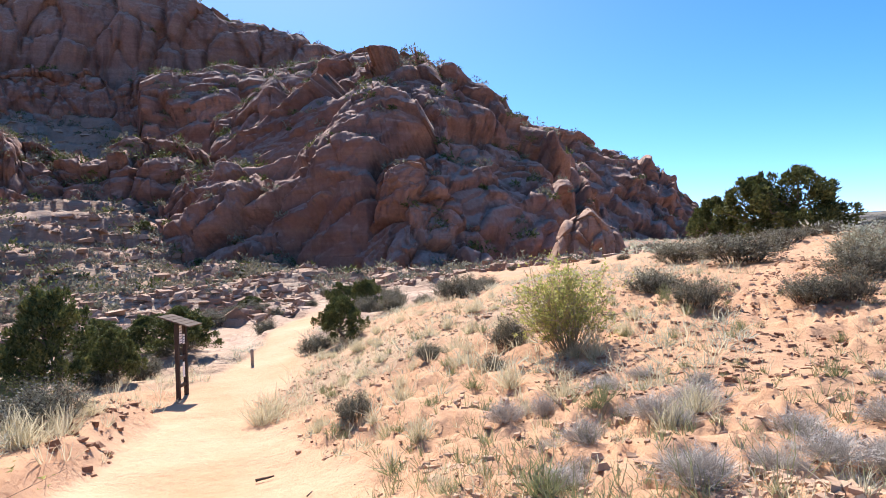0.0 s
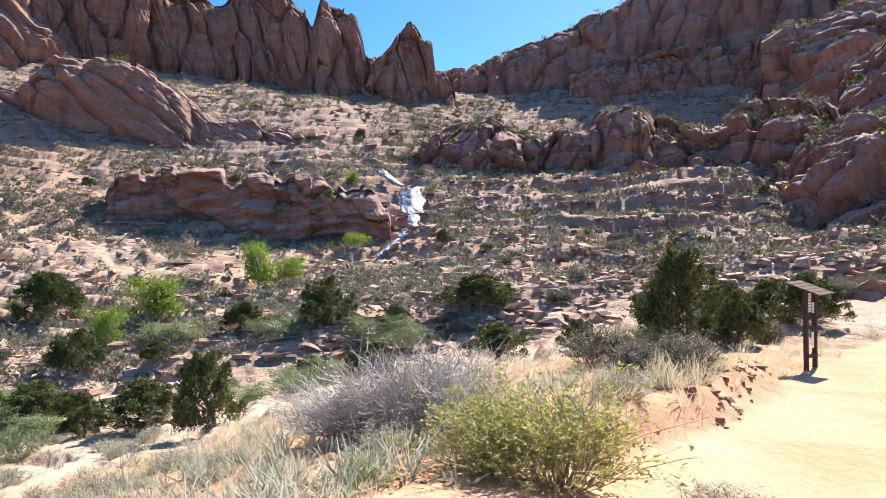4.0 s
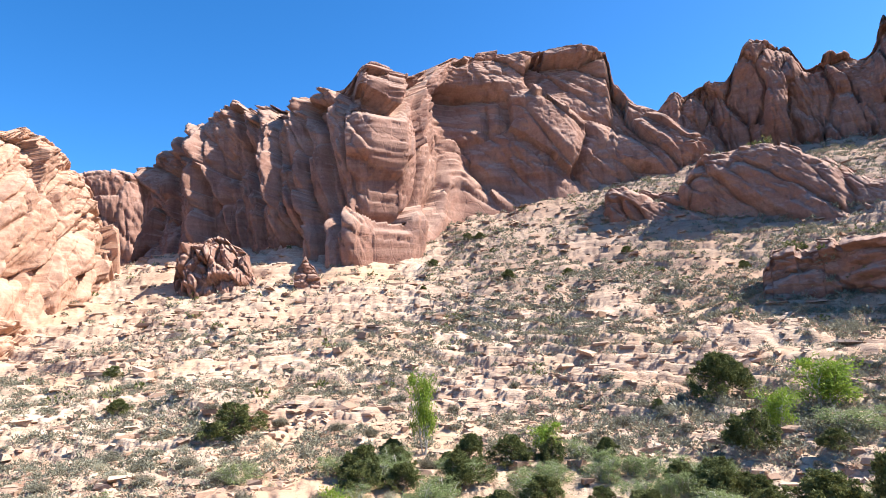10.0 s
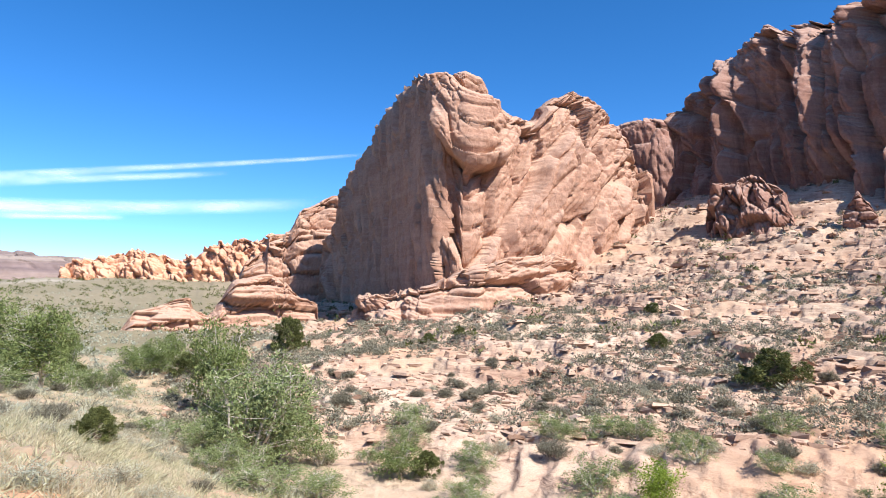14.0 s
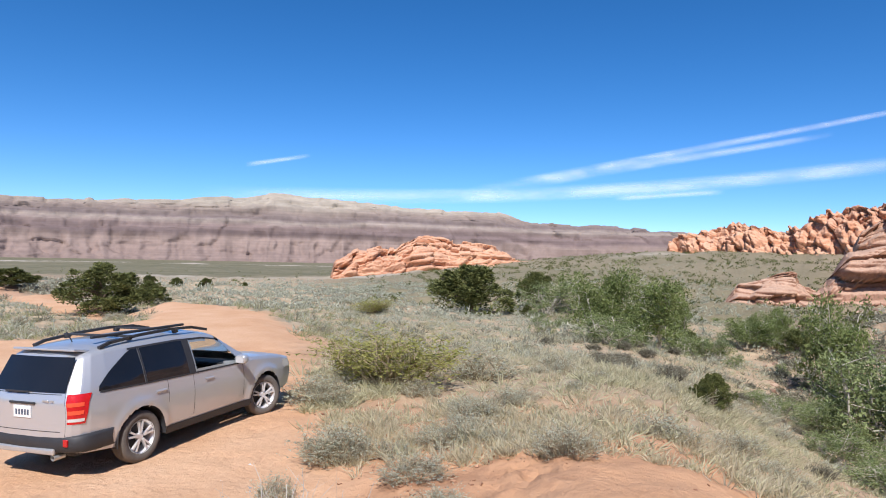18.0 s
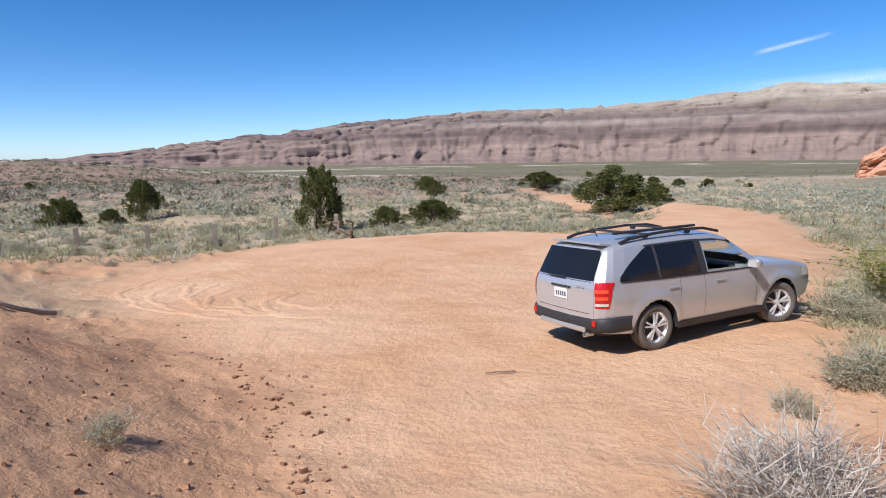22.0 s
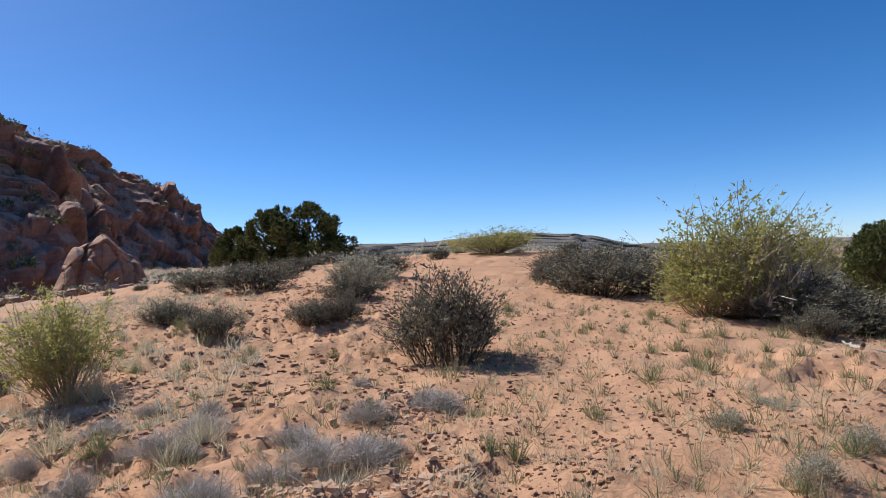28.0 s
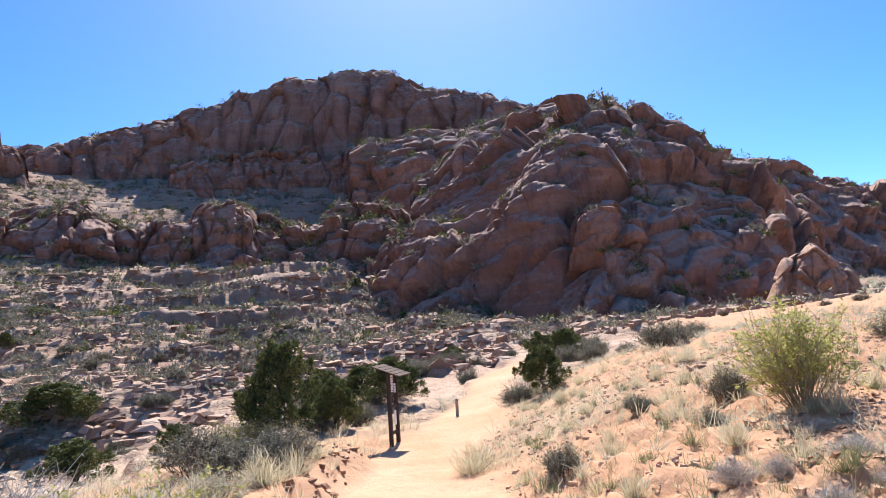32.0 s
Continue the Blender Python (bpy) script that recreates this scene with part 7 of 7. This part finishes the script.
def cascade(parent, a, b, w0, w1, seed):
    """One tier of falling water from a to b, lumpy, broken into strands."""
    a, b = np.array(a), np.array(b)
    n, m = 12, 18
    view = (a + b) / 2
    side = np.array([view[1], -view[0], 0]) / np.hypot(view[0], view[1])
    toward = -np.array([view[0], view[1], 0]) / np.hypot(view[0], view[1])
    U, V = np.meshgrid(np.linspace(-0.5, 0.5, n), np.linspace(0, 1, m), indexing="ij")
    W = w0 + (w1 - w0) * V
    P = a + (b - a) * V[..., None] + side * (U * W * (1 + 0.6 * fbm(U * 3, V * 4, 0 * U, 2, seed)))[..., None]
    P = P + toward * (1.0 + 0.22 * fbm(U * 5, V * 7, 0 * U + seed, 3, seed + 1) - 0.8 * (2 * U) ** 2)[..., None]
    P[..., 2] += 0.2 * fbm(U * 4, V * 5, 0 * U, 3, seed + 2)
    return part("cascade", grid_mesh("cascade", P), FOAM, parent)


def fall_point(bearing, dist, rise):
    """A place on the falls, by bearing, distance and the angle above the eye."""
    return tuple(at(bearing, dist, 1.6 + dist * math.tan(radians(rise))))


falls = thing("waterfall", Matrix.Identity(4), "white waterfall tumbling over stepped red ledges", "waterfall")
for (a_, b_, w0_, w1_, s_) in ((fall_point(56.2, 113.6, 6.5), fall_point(54.7, 109, 5.3), 1.8, 2.2, 2),
                               (fall_point(53.6, 103.5, 5.0), fall_point(53.4, 97, 2.75), 2.6, 3.5, 3), (fall_point(54.6, 103, 4.2), fall_point(54.2, 97, 2.9), 0.6, 0.9, 7),
                               (fall_point(53.5, 93, 2.7), fall_point(53.3, 87, 1.7), 1.7, 1.2, 4),
                               (fall_point(53.9, 83.5, 1.4), fall_point(55.0, 81, 0.3), 0.9, 1.2, 5), (fall_point(55.0, 80.8, 0.25), fall_point(56.5, 78, -0.8), 1.2, 0.9, 6)):
    cascade(falls, a_, b_, w0_, w1_, s_)


# ---- odds and ends ----
def stick(name, label, bearing, dist, length, radius, turn, mat, lift=0.02):
    p = at(bearing, dist)
    rg = np.random.default_rng(int(bearing * 10))
    d = np.array([math.cos(radians(turn)), math.sin(radians(turn)), 0]) * length
    a = np.array([p.x, p.y, 0]) - d / 2
    pts = []
    for i in range(6):
        q = a + d * i / 5 + rg.normal(size=3) * length * 0.03
        q[2] = ground_z(q[0], q[1]) + radius + lift
        pts.append(q)
    return tagged(part(name, soup_mesh(name, *tube(pts, radius, radius * 0.5, 6)), mat), label, "wood")


stick("branch", "short dark stick lying on the sandy trail", 15.6, 8.6, 0.22, 0.02, 20, SIGN_WOOD)
stick("branch", "small twig lying on the sandy trail", 12.0, 7.2, 0.12, 0.01, 80, SIGN_WOOD)
stick("branch", "thin dark stick lying on the sandy lot", 235.4, 9.0, 0.4, 0.015, 60, BARK)
stick("log", "weathered fallen log on the lot bank", 274.0, 15.0, 1.7, 0.06, 110, POST_WOOD)
stick("branch", "bleached branch lying on the sandy bank", 289.0, 10.8, 1.4, 0.03, 30, DEADTWIG)
stick("branch", "bleached branch lying on the sandy bank", 286.0, 10.2, 1.0, 0.025, 70, DEADTWIG)


def dead_tree(bearing, dist):
    p = at(bearing, dist)
    z = ground_z(p.x, p.y)
    rg = np.random.default_rng(5)
    e = thing("dead_tree", Matrix.Translation((p.x, p.y, z)), "dark fallen dead juniper with crooked limbs", "tree")
    for i, (q0, q1, r_) in enumerate((((0, 0, 0), (0.9, 0.3, 0.55), 0.09), ((0.3, 0.1, 0.2), (1.5, 0.2, 0.25), 0.07), ((0.9, 0.3, 0.5), (1.5, 0.4, 0.35), 0.05), ((1.4, 0.3, 0.1), (1.45, 0.35, 0.95), 0.06),
                                      ((0.1, 0, 0.0), (-0.5, 0.2, 0.6), 0.06), ((1.45, 0.35, 0.9), (1.3, 0.4, 1.15), 0.03))):
        part("limb", soup_mesh("limb", *limb(rg, q0, q1, r_, r_ * 0.5)), BARK, e)
    return e


dead_tree(248.3, 31.0).scale = (1.5, 1.5, 1.5)

# green growth by the falls
for b_, d_, h_, w_ in ((58.6, 112, 2.6, 3.0), (57.2, 104, 2.2, 2.8), (56.4, 97, 2.0, 2.6), (51.8, 106, 2.2, 2.6), (58.4, 84, 2.4, 3.2)):
    set_plant(WILLOWS if b_ < 57 else COTTONWOODS, b_, d_, h_, w_, rng)

# lone trees and shrubs on the crest of the dome
for b_, d_, t_, h_, w_ in ((1.4, 156, 47.6, 4.6, 5.0), (356.5, 156, 39.5, 2.4, 2.8), (358.8, 156, 43.5, 2.2, 2.6)):
    q_ = at(b_, d_)
    set_plant(JUNIPERS, 0, 0, h_, w_, rng, t_, q_.x, q_.y)


# ---- tyre marks ----
def tyre_track(cx, cy, radius, a0, a1, seed):
    """A low curved ridge of sand thrown up by turning wheels."""
    n, m = 70, 5
    A = np.radians(np.linspace(a0, a1, n))[:, None]
    s = np.linspace(-1, 1, m)[None, :]
    rr = radius + 0.16 * s + 0.25 * fbm(A * 3, 0 * A, 0 * A + seed, 2, seed)
    X, Y = cx + np.cos(A) * rr, cy + np.sin(A) * rr
    fade = smooth(0, 0.25, np.linspace(0, 1, n))[:, None] * smooth(0, 0.25, np.linspace(1, 0, n))[:, None]
    Z = plan(X.ravel(), Y.ravel())[0].reshape(X.shape) - 0.012 + (0.036 + 0.012 * fbm(A * 14, 0 * A, 0 * A, 2, seed)) * (1 - s * s) * fade
    me = grid_mesh("tyre_track", np.stack([X, Y, Z], -1))
    me.attributes.new("cover", "FLOAT_COLOR", "POINT").data.foreach_set("color", np.tile(np.array([1, 0, 0, 1], np.float32), n * m))
    me.materials.append(GROUND)
    tagged(new("tyre_track", me), "curved ridge of sand left by a turning wheel", "tyre track", kind="structure")


for i_, (x_, y_, r_) in enumerate(((18.2, -1.0, 4.6), (17.0, -1.6, 4.2), (17.3, -2.3, 3.6), (16.4, -2.5, 3.4), (15.8, -2.8, 3.0), (15.0, -3.2, 2.8), (14.2, -3.8, 2.4), (14.7, -4.3, 2.0))):
    tyre_track(x_, y_ - r_, r_, 28 + 3 * (i_ % 3), 160 - 5 * (i_ % 4), 20 + i_)
# ---- thin clouds and vapour trails ----
def vapour():
    k = Nodes("thin_cloud")
    den = k.noise(1.0, 6, 0.65, k.coords(0.0012, 0.0012, 0.006), 0.4)
    edge = k.attr("edge")[0]
    a = k.math("MULTIPLY", k.ramp(den, [(0.3, 0.02), (0.75, 0.55)]), edge)
    k.done((0.9, 0.9, 0.92), 1.0, 0, None, 0.0)
    tr = k.n.new("ShaderNodeBsdfTransparent")
    mx = k.n.new("ShaderNodeMixShader")
    k.l.new(a, mx.inputs[0])
    k.l.new(tr.outputs[0], mx.inputs[1])
    k.l.new(k.b.outputs[0], mx.inputs[2])
    k.l.new(mx.outputs[0], k.out.inputs[0])
    return k.m


VAPOUR = vapour()


def cloud(label, b0, e0, b1, e1, w0, w1, bow=0.0):
    """A soft streak of cloud far off, from one bearing and height angle to another."""
    n, m = 60, 9
    P = np.zeros((n, m, 3))
    A = np.zeros((n, m))
    for i, t in enumerate(np.linspace(0, 1, n)):
        b, e, w = b0 + (b1 - b0) * t, e0 + (e1 - e0) * t + bow * math.sin(math.pi * t), w0 + (w1 - w0) * t
        for j, s in enumerate(np.linspace(-1, 1, m)):
            p = at(b, 4700, 1.6 + 4700 * math.tan(radians(e + s * w / 2)))
            P[i, j] = p
            A[i, j] = (1 - s * s) ** 1.5 * min(1, t * 6, (1 - t) * 8)
    me = grid_mesh("cloud", P)
    col = np.repeat(A.reshape(-1, 1), 4, 1)
    me.attributes.new("edge", "FLOAT_COLOR", "POINT").data.foreach_set("color", col.reshape(-1).astype(np.float32))
    me.materials.append(VAPOUR)
    ob = tagged(new("cloud", me), label, "cloud", kind="structure")
    ob.visible_shadow = False
    return ob


cloud("long thin vapour trail in a blue sky", 196.6, 5.7, 155.7, 12.2, 1, 0.35, 0.5)
cloud("thin vapour streak in a blue sky", 192.7, 6.3, 167.4, 9.9, 1.2, 0.5, 0.2)
cloud("low band of thin cloud in a blue sky", 219.2, 4.8, 159.6, 7.8, 1.5, 1.3, -0.6)
cloud("faint low cloud in a blue sky", 183.7, 5.3, 175.0, 5.8, 0.5, 0.5, 0)
cloud("small wisp of cloud in a blue sky", 215.4, 7.3, 210.0, 8.4, 0.5, 0.4, 0)
